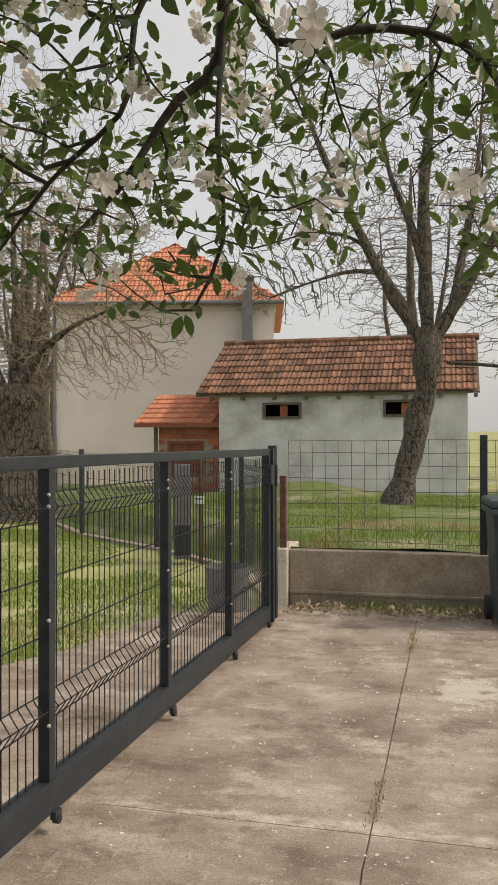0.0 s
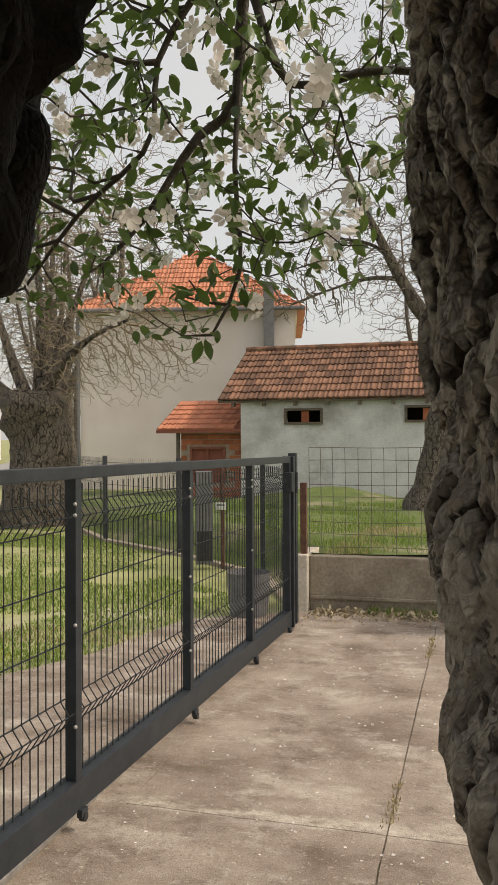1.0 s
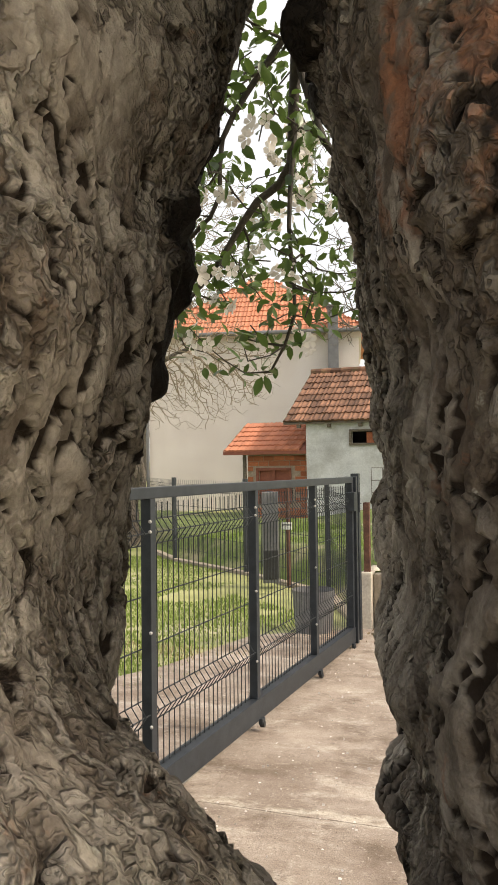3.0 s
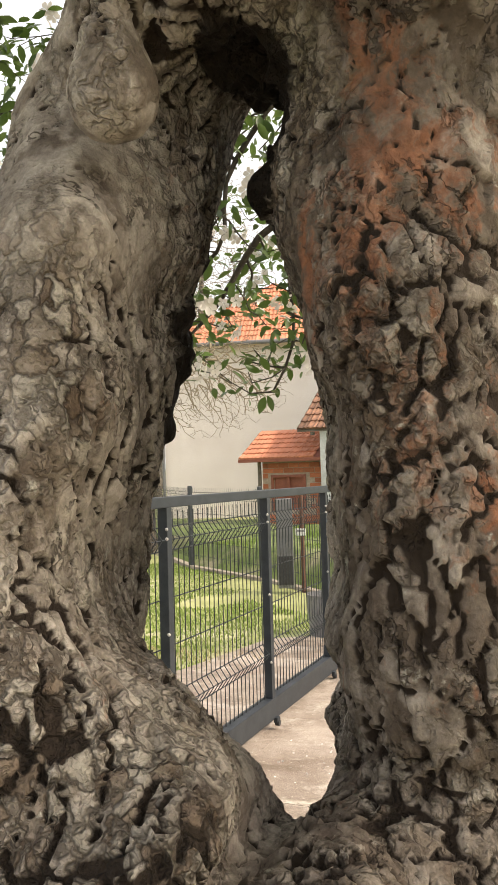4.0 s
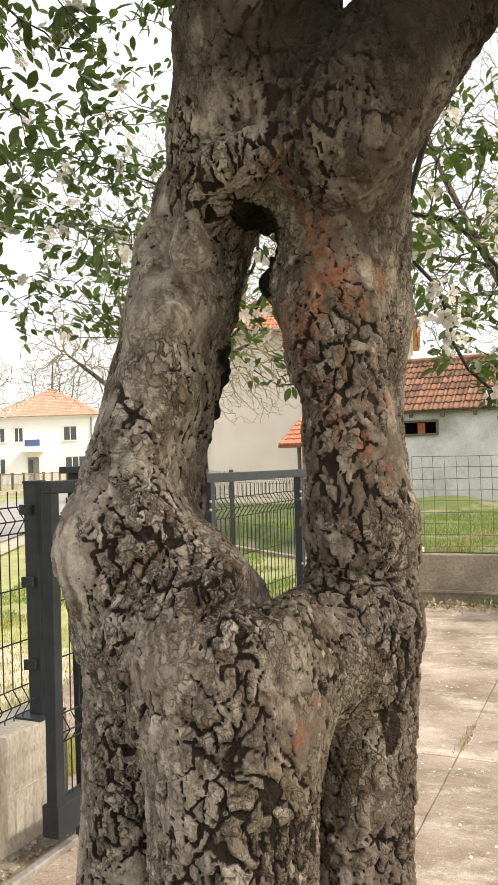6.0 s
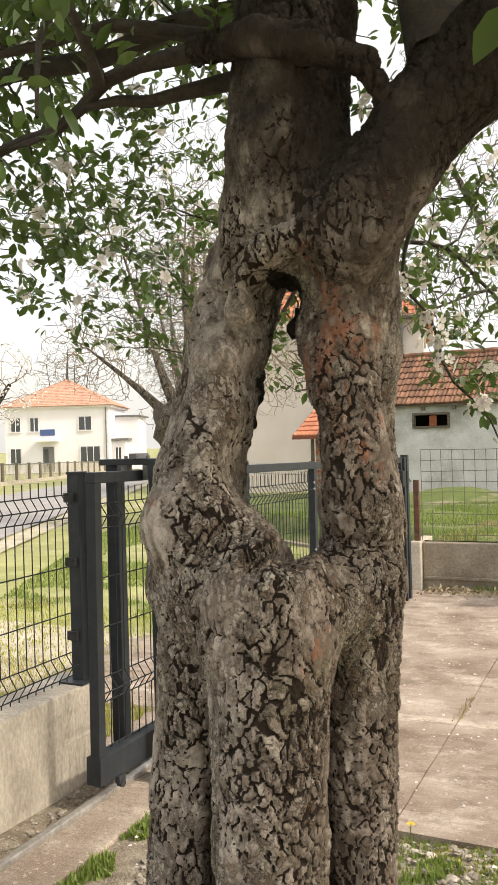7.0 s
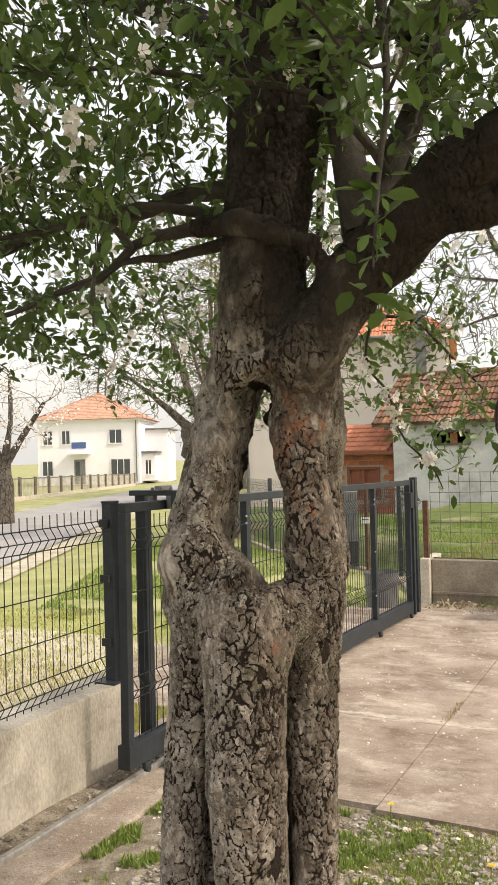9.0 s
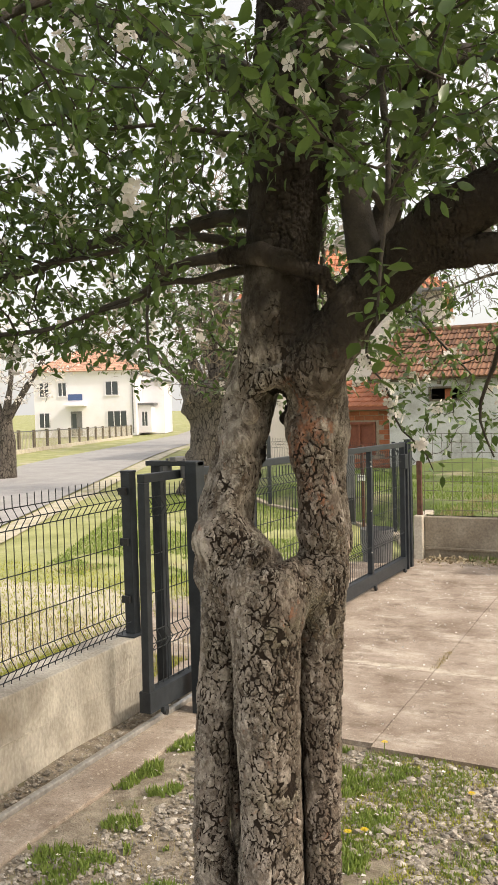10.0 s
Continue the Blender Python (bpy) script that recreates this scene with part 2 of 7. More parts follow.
def apple_bark(name, dim=(0.135, 0.105, 0.083), pale=(0.51, 0.45, 0.39), red=0.59):
    """Old apple bark: weathered grey skin, wandering cracks that come and go, scaly flakes, raw red patches, algae."""
    m = bpy.data.materials.new(name)
    m.use_nodes = True
    n, l = m.node_tree.nodes, m.node_tree.links
    p = n["Principled BSDF"]
    at = n.new("ShaderNodeTexCoord").outputs["Object"]

    def put(node, key, val):
        if isinstance(val, (int, float)):
            node.inputs[key].default_value = val
        elif isinstance(val, tuple):
            node.inputs[key].default_value = (*val, 1) if len(node.inputs[key].default_value) == 4 else val
        else:
            l.new(val, node.inputs[key])

    def squash(vec, z):
        mp = n.new("ShaderNodeMapping")
        mp.inputs["Scale"].default_value = (1, 1, z)
        l.new(vec, mp.inputs["Vector"])
        return mp.outputs[0]

    def noise_on(vec, sc, detail=4, rough=0.6, colour=False):
        ns = n.new("ShaderNodeTexNoise")
        put(ns, "Vector", vec)
        put(ns, "Scale", sc)
        put(ns, "Detail", detail)
        put(ns, "Roughness", rough)
        return ns.outputs["Color" if colour else "Fac"]

    def ranged(sock, lo, hi, to_lo=0.0, to_hi=1.0):
        mr = n.new("ShaderNodeMapRange")
        for key, val in (("From Min", lo), ("From Max", hi), ("To Min", to_lo), ("To Max", to_hi)):
            mr.inputs[key].default_value = val
        l.new(sock, mr.inputs["Value"])
        return mr.outputs["Result"]

    def mixed(fac, a, b, mode="MIX"):
        mx = n.new("ShaderNodeMix")
        mx.data_type, mx.blend_type = "RGBA", mode
        for key, val in (("Factor", fac), ("A", a), ("B", b)):
            put(mx, key, val)
        return mx.outputs["Result"]

    def calc(op, a, b):
        mt = n.new("ShaderNodeMath")
        mt.operation = op
        for k, val in enumerate((a, b)):
            put(mt, k, val)
        return mt.outputs[0]

    def line(vec, sc, width, detail=2):
        """1 on the thin line where a noise crosses its middle."""
        dist = calc("ABSOLUTE", calc("SUBTRACT", noise_on(vec, sc, detail, 0.55), 0.5), 0.0)
        return ranged(dist, width * 0.35, width, 1.0, 0.0)

    bent = mixed(0.035, at, noise_on(at, 26, 3, 0.6, True), "LINEAR_LIGHT")
    bent2 = mixed(0.016, at, noise_on(at, 60, 3, 0.6, True), "LINEAR_LIGHT")
    patch = noise_on(squash(at, 0.7), 7.5, 5, 0.62)                       # where the bark is scaly
    scaly = ranged(patch, 0.40, 0.60)
    crack_b = calc("MULTIPLY", line(squash(bent2, 0.55), 70, 0.045), ranged(noise_on(at, 21, 3), 0.50, 0.60, 0.0, 0.7))
    crack_c = calc("MULTIPLY", line(squash(bent2, 0.7), 140, 0.06), scaly)
    vor = n.new("ShaderNodeTexVoronoi")
    put(vor, "Scale", 88.0)
    put(vor, "Vector", squash(bent2, 0.65))
    rim = n.new("ShaderNodeTexVoronoi")
    rim.feature = "DISTANCE_TO_EDGE"
    put(rim, "Scale", 88.0)
    put(rim, "Vector", squash(bent2, 0.65))
    flake_edge = calc("MULTIPLY", ranged(rim.outputs["Distance"], 0.02, 0.16, 1.0, 0.0), calc("MULTIPLY", scaly, 0.75))
    sep = n.new("ShaderNodeSeparateColor")
    l.new(vor.outputs["Color"], sep.inputs[0])
    tone = noise_on(squash(at, 0.6), 34, 8, 0.72)
    grain = noise_on(at, 330, 6, 0.7)
    pit = noise_on(squash(at, 0.7), 150, 5, 0.7)
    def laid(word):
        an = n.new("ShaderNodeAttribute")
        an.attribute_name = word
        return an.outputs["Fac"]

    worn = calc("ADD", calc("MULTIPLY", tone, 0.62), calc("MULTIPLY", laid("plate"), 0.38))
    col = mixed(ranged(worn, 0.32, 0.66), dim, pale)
    col = mixed(calc("MULTIPLY", calc("MULTIPLY", sep.outputs[0], scaly), 0.55), col, (0.47, 0.43, 0.36))
    col = mixed(calc("MULTIPLY", ranged(sep.outputs[1], 0.62, 0.75), calc("MULTIPLY", scaly, 0.7)), col, (0.12, 0.075, 0.045))
    col = mixed(ranged(noise_on(squash(at, 0.5), 11, 5, 0.65), 0.56, 0.68, 0.0, 0.7), col, tuple(0.9 * c for c in pale))     # smooth bare skin
    col = mixed(ranged(noise_on(at, 46, 5, 0.7), 0.63, 0.70, 0.0, 0.75), col, (0.54, 0.52, 0.45))                 # lichen
    near = n.new("ShaderNodeVectorMath")
    near.operation = "SUBTRACT"
    l.new(at, near.inputs[0])
    near.inputs[1].default_value = (0.16, -0.07, 1.57)
    sq = n.new("ShaderNodeVectorMath")
    sq.operation = "MULTIPLY"
    l.new(near.outputs[0], sq.inputs[0])
    sq.inputs[1].default_value = (13.0, 7.0, 3.2)
    ln = n.new("ShaderNodeVectorMath")
    ln.operation = "LENGTH"
    l.new(sq.outputs[0], ln.inputs[0])
    raw = calc("ADD", noise_on(squash(bent, 0.45), 17, 6, 0.68), ranged(ln.outputs["Value"], 0.2, 1.3, 0.11, -0.035))
    reds = mixed(noise_on(squash(at, 0.3), 70, 5, 0.7), (0.15, 0.05, 0.026), (0.46, 0.19, 0.095))
    col = mixed(ranged(raw, red, red + 0.085, 0.0, 0.72), col, reds)
    col = mixed(ranged(noise_on(at, 5.2, 6, 0.65), 0.56, 0.74, 0.0, 0.45), col, (0.19, 0.185, 0.085))
    col = mixed(0.5, col, pit, "OVERLAY")
    col = mixed(0.5, col, grain, "OVERLAY")
    gap = calc("MAXIMUM", crack_b, calc("MAXIMUM", calc("MULTIPLY", crack_c, 0.22), flake_edge))
    col = mixed(gap, col, (0.035, 0.024, 0.017))

    # crack floors: dark inner bark plus furrow shade put into the colour
    inner_shade = mixed(tone, (0.010, 0.007, 0.005), (0.045, 0.029, 0.019))
    col = mixed(ranged(laid("split"), 0.28, 0.60), col, inner_shade)
    # fork and limbs coloured dark, as the crown shades them
    col = mixed(calc("MULTIPLY", laid("young_shade"), 0.95), col, mixed(tone, (0.012, 0.009, 0.007), (0.046, 0.034, 0.025)))
    # near-black on the knob and the upper inside of the hollow
    col = mixed(laid("hollow_dark"), col, mixed(pit, (0.006, 0.0045, 0.0035), (0.040, 0.028, 0.020)))
    l.new(col, p.inputs["Base Color"])
    p.inputs["Roughness"].default_value, p.inputs["Specular IOR Level"].default_value = 0.82, 0.3
    height = calc("SUBTRACT", calc("ADD", calc("MULTIPLY", tone, 0.25), calc("MULTIPLY", pit, 0.25)), calc("MULTIPLY", gap, 0.75))
    height = calc("ADD", height, calc("ADD", calc("MULTIPLY", grain, 0.12), calc("MULTIPLY", calc("MULTIPLY", sep.outputs[0], scaly), 0.35)))
    b = n.new("ShaderNodeBump")
    b.inputs["Strength"].default_value, b.inputs["Distance"].default_value = 1.0, 0.0055
    l.new(height, b.inputs["Height"])
    l.new(b.outputs["Normal"], p.inputs["Normal"])
    return m


BARK = apple_bark("apple_bark")
TWIG_BARK = paint("twig_bark", (0.028, 0.022, 0.017), (0.06, 0.048, 0.036), 30, 0.8, bump=0.4, fine=160)
GREY_BARK = bark_paint("grey_bark", (0.13, 0.11, 0.09), (0.22, 0.19, 0.16), (0.03, 0.025, 0.02), 14.0, 0.3, depth=0.8)
BARE_TWIG = paint("bare_twig", (0.11, 0.09, 0.07), (0.19, 0.16, 0.13), 10, 0.85, fine=50)
PALE_TWIG = paint("pale_twig", (0.20, 0.16, 0.11), (0.30, 0.24, 0.17), 10, 0.85, fine=50)
LEAF = leafy("apple_leaf", (0.014, 0.036, 0.009), (0.105, 0.175, 0.042), (0.17, 0.27, 0.05), 0.34, 0.24)
PETAL = leafy("apple_petal", (0.80, 0.75, 0.73), (0.86, 0.83, 0.80), (0.8, 0.75, 0.70), 0.6, 0.35)
STAMEN = paint("stamen", (0.55, 0.50, 0.18), (0.6, 0.55, 0.25), 60, 0.7)
GRASS = leafy("grass_blade", (0.095, 0.16, 0.03), (0.21, 0.28, 0.065), (0.25, 0.36, 0.06), 0.55, 0.3)
VERGE_GRASS = leafy("verge_blade", (0.13, 0.20, 0.045), (0.25, 0.31, 0.08), (0.28, 0.38, 0.07), 0.6, 0.3)
YOUNG_GRASS = leafy("young_grass", (0.26, 0.29, 0.04), (0.44, 0.43, 0.09), (0.45, 0.48, 0.09), 0.6, 0.3)
DRY_GRASS = leafy("dry_grass", (0.30, 0.24, 0.12), (0.42, 0.36, 0.20), (0.35, 0.28, 0.13), 0.7, 0.2)
SOIL = paint("yard_soil", (0.17, 0.135, 0.10), (0.36, 0.31, 0.24), 16, 0.95, bump=1.0, fine=110, c3=(0.13, 0.15, 0.055), stain=0.65)
TURF = paint("turf", (0.24, 0.26, 0.09), (0.38, 0.38, 0.17), 1.6, 0.95, bump=0.8, fine=60, c3=(0.47, 0.42, 0.31), stain=0.9)
GARDEN_TURF = paint("garden_turf", (0.085, 0.125, 0.03), (0.15, 0.19, 0.05), 1.9, 0.95, bump=0.8, fine=60, c3=(0.33, 0.28, 0.19), stain=0.9)
GRAVEL = paint("gravel_ground", (0.38, 0.345, 0.24), (0.56, 0.51, 0.42), 3, 0.95, bump=0.9, fine=70, c3=(0.34, 0.35, 0.13), stain=0.95)
ASPHALT = paint("road_asphalt", (0.29, 0.28, 0.275), (0.37, 0.36, 0.35), 1.6, 0.9, bump=0.3, fine=80)
def yard_paint(name):
    """Old brushed concrete: brown dirt film, pale worn streaks, dark damp blotches, a chalky scuff line and a lime splash."""
    m = bpy.data.materials.new(name)
    m.use_nodes = True
    n, l = m.node_tree.nodes, m.node_tree.links
    p = n["Principled BSDF"]
    at = n.new("ShaderNodeNewGeometry").outputs["Position"]

    def spot(sc, stretch=(1, 1, 1), detail=6, rough=0.65):
        mp = n.new("ShaderNodeMapping")
        mp.inputs["Scale"].default_value = stretch
        l.new(at, mp.inputs["Vector"])
        ns = n.new("ShaderNodeTexNoise")
        for key, val in (("Scale", sc), ("Detail", detail), ("Roughness", rough)):
            ns.inputs[key].default_value = val
        l.new(mp.outputs[0], ns.inputs["Vector"])
        return ns.outputs["Fac"]

    def ranged(sock, lo, hi, to_lo=0.0, to_hi=1.0):
        mr = n.new("ShaderNodeMapRange")
        for key, val in (("From Min", lo), ("From Max", hi), ("To Min", to_lo), ("To Max", to_hi)):
            mr.inputs[key].default_value = val
        l.new(sock, mr.inputs["Value"])
        return mr.outputs["Result"]

    def calc(op, a, b):
        mt = n.new("ShaderNodeMath")
        mt.operation = op
        for k, val in enumerate((a, b)):
            if isinstance(val, (int, float)):
                mt.inputs[k].default_value = val
            else:
                l.new(val, mt.inputs[k])
        return mt.outputs[0]

    def mixed(fac, a, b, mode="MIX"):
        mx = n.new("ShaderNodeMix")
        mx.data_type, mx.blend_type = "RGBA", mode
        for key, val in (("Factor", fac), ("A", a), ("B", b)):
            if isinstance(val, (int, float)):
                mx.inputs[key].default_value = val
            elif isinstance(val, tuple):
                mx.inputs[key].default_value = (*val, 1)
            else:
                l.new(val, mx.inputs[key])
        return mx.outputs["Result"]

    sep = n.new("ShaderNodeSeparateXYZ")
    l.new(at, sep.inputs[0])
    X, Y = sep.outputs[0], sep.outputs[1]
    film_ = spot(1.9, (0.9, 1.15, 1), 9, 0.70)
    col = mixed(ranged(film_, 0.36, 0.64), (0.222, 0.170, 0.132), (0.42, 0.350, 0.291))
    worn = spot(3.4, (0.8, 1.25, 1), 10, 0.74)
    col = mixed(ranged(worn, 0.52, 0.64, 0.0, 0.75), col, (0.545, 0.48, 0.412))
    damp = spot(2.9, (0.85, 1.2, 1), 9, 0.74)
    col = mixed(ranged(damp, 0.53, 0.64, 0.0, 0.62), col, (0.135, 0.098, 0.07))
    speck = spot(42, (1, 1, 1), 4, 0.7)
    col = mixed(ranged(speck, 0.60, 0.66, 0.0, 0.65), col, (0.56, 0.50, 0.42))
    rag = calc("MULTIPLY", calc("SUBTRACT", spot(6, (1, 1, 1), 7, 0.7), 0.5), 0.28)
    off = calc("ABSOLUTE", calc("SUBTRACT", calc("ADD", Y, rag), 2.90), 0.0)
    scuff = calc("MULTIPLY", ranged(off, 0.01, 0.055, 1.0, 0.0), ranged(spot(9, (0.6, 1, 1), 6, 0.75), 0.42, 0.58))
    col = mixed(calc("MULTIPLY", scuff, 0.8), col, (0.62, 0.56, 0.47))
    dx, dy = calc("SUBTRACT", X, 0.30), calc("SUBTRACT", Y, 4.55)
    near = calc("SQRT", calc("ADD", calc("MULTIPLY", calc("MULTIPLY", dx, dx), 14.0), calc("MULTIPLY", calc("MULTIPLY", dy, dy), 5.5)), 0.0)
    lime = calc("ADD", near, calc("MULTIPLY", calc("SUBTRACT", spot(7, (1, 1, 1), 7, 0.75), 0.5), 3.2))
    col = mixed(calc("MULTIPLY", ranged(lime, 0.40, 0.75, 1.0, 0.0), ranged(near, 0.8, 1.3, 0.6, 0.0)), col, (0.64, 0.60, 0.53))
    grain = spot(170, (1, 1, 1), 4, 0.7)
    pits = spot(75, (1, 1, 1), 5, 0.75)
    col = mixed(ranged(pits, 0.58, 0.66, 0.0, 0.7), col, (0.10, 0.075, 0.055))
    col = mixed(0.75, col, grain, "OVERLAY")
    l.new(col, p.inputs["Base Color"])
    p.inputs["Roughness"].default_value, p.inputs["Specular IOR Level"].default_value = 0.88, 0.3
    b = n.new("ShaderNodeBump")
    b.inputs["Strength"].default_value, b.inputs["Distance"].default_value = 0.6, 0.006
    l.new(calc("ADD", grain, calc("ADD", worn, speck)), b.inputs["Height"])
    l.new(b.outputs["Normal"], p.inputs["Normal"])
    return m


CONCRETE = yard_paint("yard_concrete")
CONCRETE_OLD = paint("wall_concrete", (0.24, 0.20, 0.15), (0.36, 0.31, 0.24), 4.5, 0.92, bump=0.5, fine=45, c3=(0.16, 0.13, 0.10), stain=0.7)
CONCRETE_PALE = paint("pale_concrete", (0.46, 0.41, 0.335), (0.58, 0.53, 0.445), 3.2, 0.9, bump=0.4, fine=50, c3=(0.30, 0.25, 0.19), stain=0.5)
BASE_CONCRETE = paint("base_concrete", (0.33, 0.295, 0.245), (0.53, 0.49, 0.42), 3.4, 0.92, bump=0.7, fine=75, c3=(0.20, 0.165, 0.125), stain=0.85, stretch=(1, 1, 0.5))
ANTHRACITE = paint("anthracite_paint", (0.018, 0.022, 0.027), (0.03, 0.036, 0.043), 14, 0.48, bump=0.05, fine=200, c3=(0.05, 0.055, 0.06), stain=0.3, spec=0.35)
WIRE = paint("anthracite_wire", (0.015, 0.019, 0.022), (0.025, 0.03, 0.034), 20, 0.5, spec=0.3)
ZINC = paint("zinc_steel", (0.36, 0.35, 0.33), (0.50, 0.49, 0.47), 25, 0.45, 0.7, bump=0.1)
RUST = paint("rusty_steel", (0.075, 0.035, 0.025), (0.14, 0.065, 0.04), 18, 0.85, bump=0.4)
RUST_WIRE = paint("rusty_wire", (0.10, 0.085, 0.07), (0.16, 0.14, 0.12), 18, 0.8)
PLASTIC_GREEN = paint("bin_plastic", (0.02, 0.045, 0.05), (0.035, 0.06, 0.065), 9, 0.5, bump=0.08, fine=150)
RUBBER = paint("black_rubber", (0.015, 0.015, 0.015), (0.03, 0.03, 0.03), 30, 0.7)
WHITEWASH = paint("whitewash", (0.56, 0.565, 0.57), (0.74, 0.745, 0.75), 1.3, 0.9, bump=0.3, fine=30, c3=(0.36, 0.35, 0.33), stain=0.9)
RENDER_BEIGE = paint("beige_render", (0.62, 0.56, 0.52), (0.70, 0.645, 0.605), 0.8, 0.9, bump=0.15, fine=40, c3=(0.55, 0.495, 0.46), stain=0.6)
WHITE_RENDER = paint("white_render", (0.79, 0.775, 0.825), (0.835, 0.82, 0.87), 0.7, 0.9, fine=20, c3=(0.68, 0.66, 0.63), stain=0.4)
OLD_TILE = paint("old_roof_tile", (0.11, 0.055, 0.035), (0.24, 0.12, 0.07), 5, 0.85, bump=0.4, fine=45, c3=(0.15, 0.125, 0.06), stain=1.0, island=0.42)
ORANGE_TILE = paint("orange_roof_tile", (0.46, 0.17, 0.09), (0.56, 0.23, 0.13), 4, 0.75, bump=0.2, fine=45, c3=(0.42, 0.15, 0.08), stain=0.5, island=0.14)
# paler copy of the orange tile: distance haze put into the colour
HAZE_TILE = paint("haze_roof_tile", (0.50, 0.27, 0.19), (0.60, 0.36, 0.27), 2.5, 0.85, bump=0.2, fine=45, c3=(0.44, 0.29, 0.22), stain=0.6, island=0.14)
BRICK = paint("clay_block", (0.38, 0.12, 0.06), (0.48, 0.17, 0.085), 9, 0.9, bump=0.4, fine=60, island=0.2)
MORTAR = paint("mortar", (0.34, 0.26, 0.2), (0.42, 0.34, 0.27), 12, 0.95, bump=0.3)
WOOD_OLD = paint("old_timber", (0.10, 0.08, 0.06), (0.19, 0.16, 0.125), 7, 0.85, bump=0.4, stretch=(1, 1, 6))
WOOD_RED = paint("red_brown_timber", (0.22, 0.07, 0.045), (0.30, 0.10, 0.06), 9, 0.7, bump=0.2)
DARK = paint("dark_inside", (0.02, 0.018, 0.016), (0.035, 0.03, 0.027), 8, 0.9)
GREY_METAL = paint("grey_sheet", (0.13, 0.13, 0.135), (0.19, 0.19, 0.195), 7, 0.5, 0.2)
LABEL_WHITE = paint("white_label", (0.72, 0.72, 0.70), (0.8, 0.8, 0.78), 20, 0.6)
SIGN_BLUE = paint("blue_sign", (0.05, 0.09, 0.22), (0.07, 0.12, 0.27), 4, 0.6)
STONE = paint("pebble", (0.22, 0.19, 0.155), (0.42, 0.38, 0.33), 30, 0.85, bump=0.3, fine=120, island=0.35)
YELLOW = leafy("dandelion_yellow", (0.75, 0.55, 0.02), (0.85, 0.65, 0.03), (0.7, 0.5, 0.02), 0.6, 0.2)
LITTER = leafy("dry_litter", (0.30, 0.23, 0.14), (0.46, 0.40, 0.28), (0.25, 0.2, 0.1), 0.8, 0.1)

GLASS = bpy.data.materials.new("window_glass")
GLASS.use_nodes = True
GLASS.node_tree.nodes["Principled BSDF"].inputs["Base Color"].default_value = (0.06, 0.07, 0.08, 1)
GLASS.node_tree.nodes["Principled BSDF"].inputs["Roughness"].default_value = 0.06


# ---- building blocks ----
def fast_mesh(name, verts, faces, smooth=True):
    """A mesh from arrays: verts (n, 3) and faces (m, 3 or 4)."""
    me = bpy.data.meshes.new(name)
    verts, faces = np.asarray(verts, np.float32), np.asarray(faces, np.int32)
    k = faces.shape[1]
    me.vertices.add(len(verts))
    me.vertices.foreach_set("co", verts.ravel())
    me.loops.add(faces.size)
    me.loops.foreach_set("vertex_index", faces.ravel())
    me.polygons.add(len(faces))
    me.polygons.foreach_set("loop_start", np.arange(0, faces.size, k, dtype=np.int32))
    me.polygons.foreach_set("use_smooth", np.full(len(faces), smooth))
    me.update(calc_edges=True)
    return me


def settle(name, data, material, smooth=False):
    """bmesh or mesh to mesh with its material."""
    if isinstance(data, bmesh.types.BMesh):
        me = bpy.data.meshes.new(name)
        bmesh.ops.recalc_face_normals(data, faces=data.faces)
        data.to_mesh(me)
        data.free()
        if smooth:
            me.polygons.foreach_set("use_smooth", np.full(len(me.polygons), True))
    else:
        me = data
    if not me.materials:
        me.materials.append(material)
    return me


def part(name, data, material, parent, label="", smooth=False, at=None):
    ob = new(name, settle(name, data, material, smooth))
    ob.parent = parent
    if at is not None:
        ob.matrix_basis = at
    if label:
        ob["label"] = label
    return ob


def thing(name, label, category, at=None, group="", kind="", data=None, material=None, smooth=False):
    ob = new(name, settle(name, data, material, smooth) if data is not None else None)
    if at is not None:
        ob.matrix_basis = at
    return tagged(ob, label, category, group, kind)


def box(x0, x1, y0, y1, z0, z1, bevel=0.0, bm=None, turn=None):
    bm = bm or bmesh.new()
    m = Matrix.Translation(((x0 + x1) / 2, (y0 + y1) / 2, (z0 + z1) / 2)) @ Matrix.Diagonal((abs(x1 - x0), abs(y1 - y0), abs(z1 - z0), 1))
    if turn is not None:
        m = turn @ m
    made = bmesh.ops.create_cube(bm, size=1.0, matrix=m)["verts"]
    if bevel:
        edges = list({e for v in made for e in v.link_edges})
        bmesh.ops.bevel(bm, geom=edges, offset=bevel, segments=2, affect="EDGES", profile=0.6)
    return bm


def rod(a, b, r, sides=8, bm=None, r2=None):
    bm = bm or bmesh.new()
    a, b = Vector(a), Vector(b)
    q = (b - a).to_track_quat("Z", "Y").to_matrix().to_4x4()
    bmesh.ops.create_cone(bm, cap_ends=True, segments=sides, radius1=r, radius2=r if r2 is None else r2, depth=(b - a).length, matrix=Matrix.Translation((a + b) / 2) @ q)
    return bm


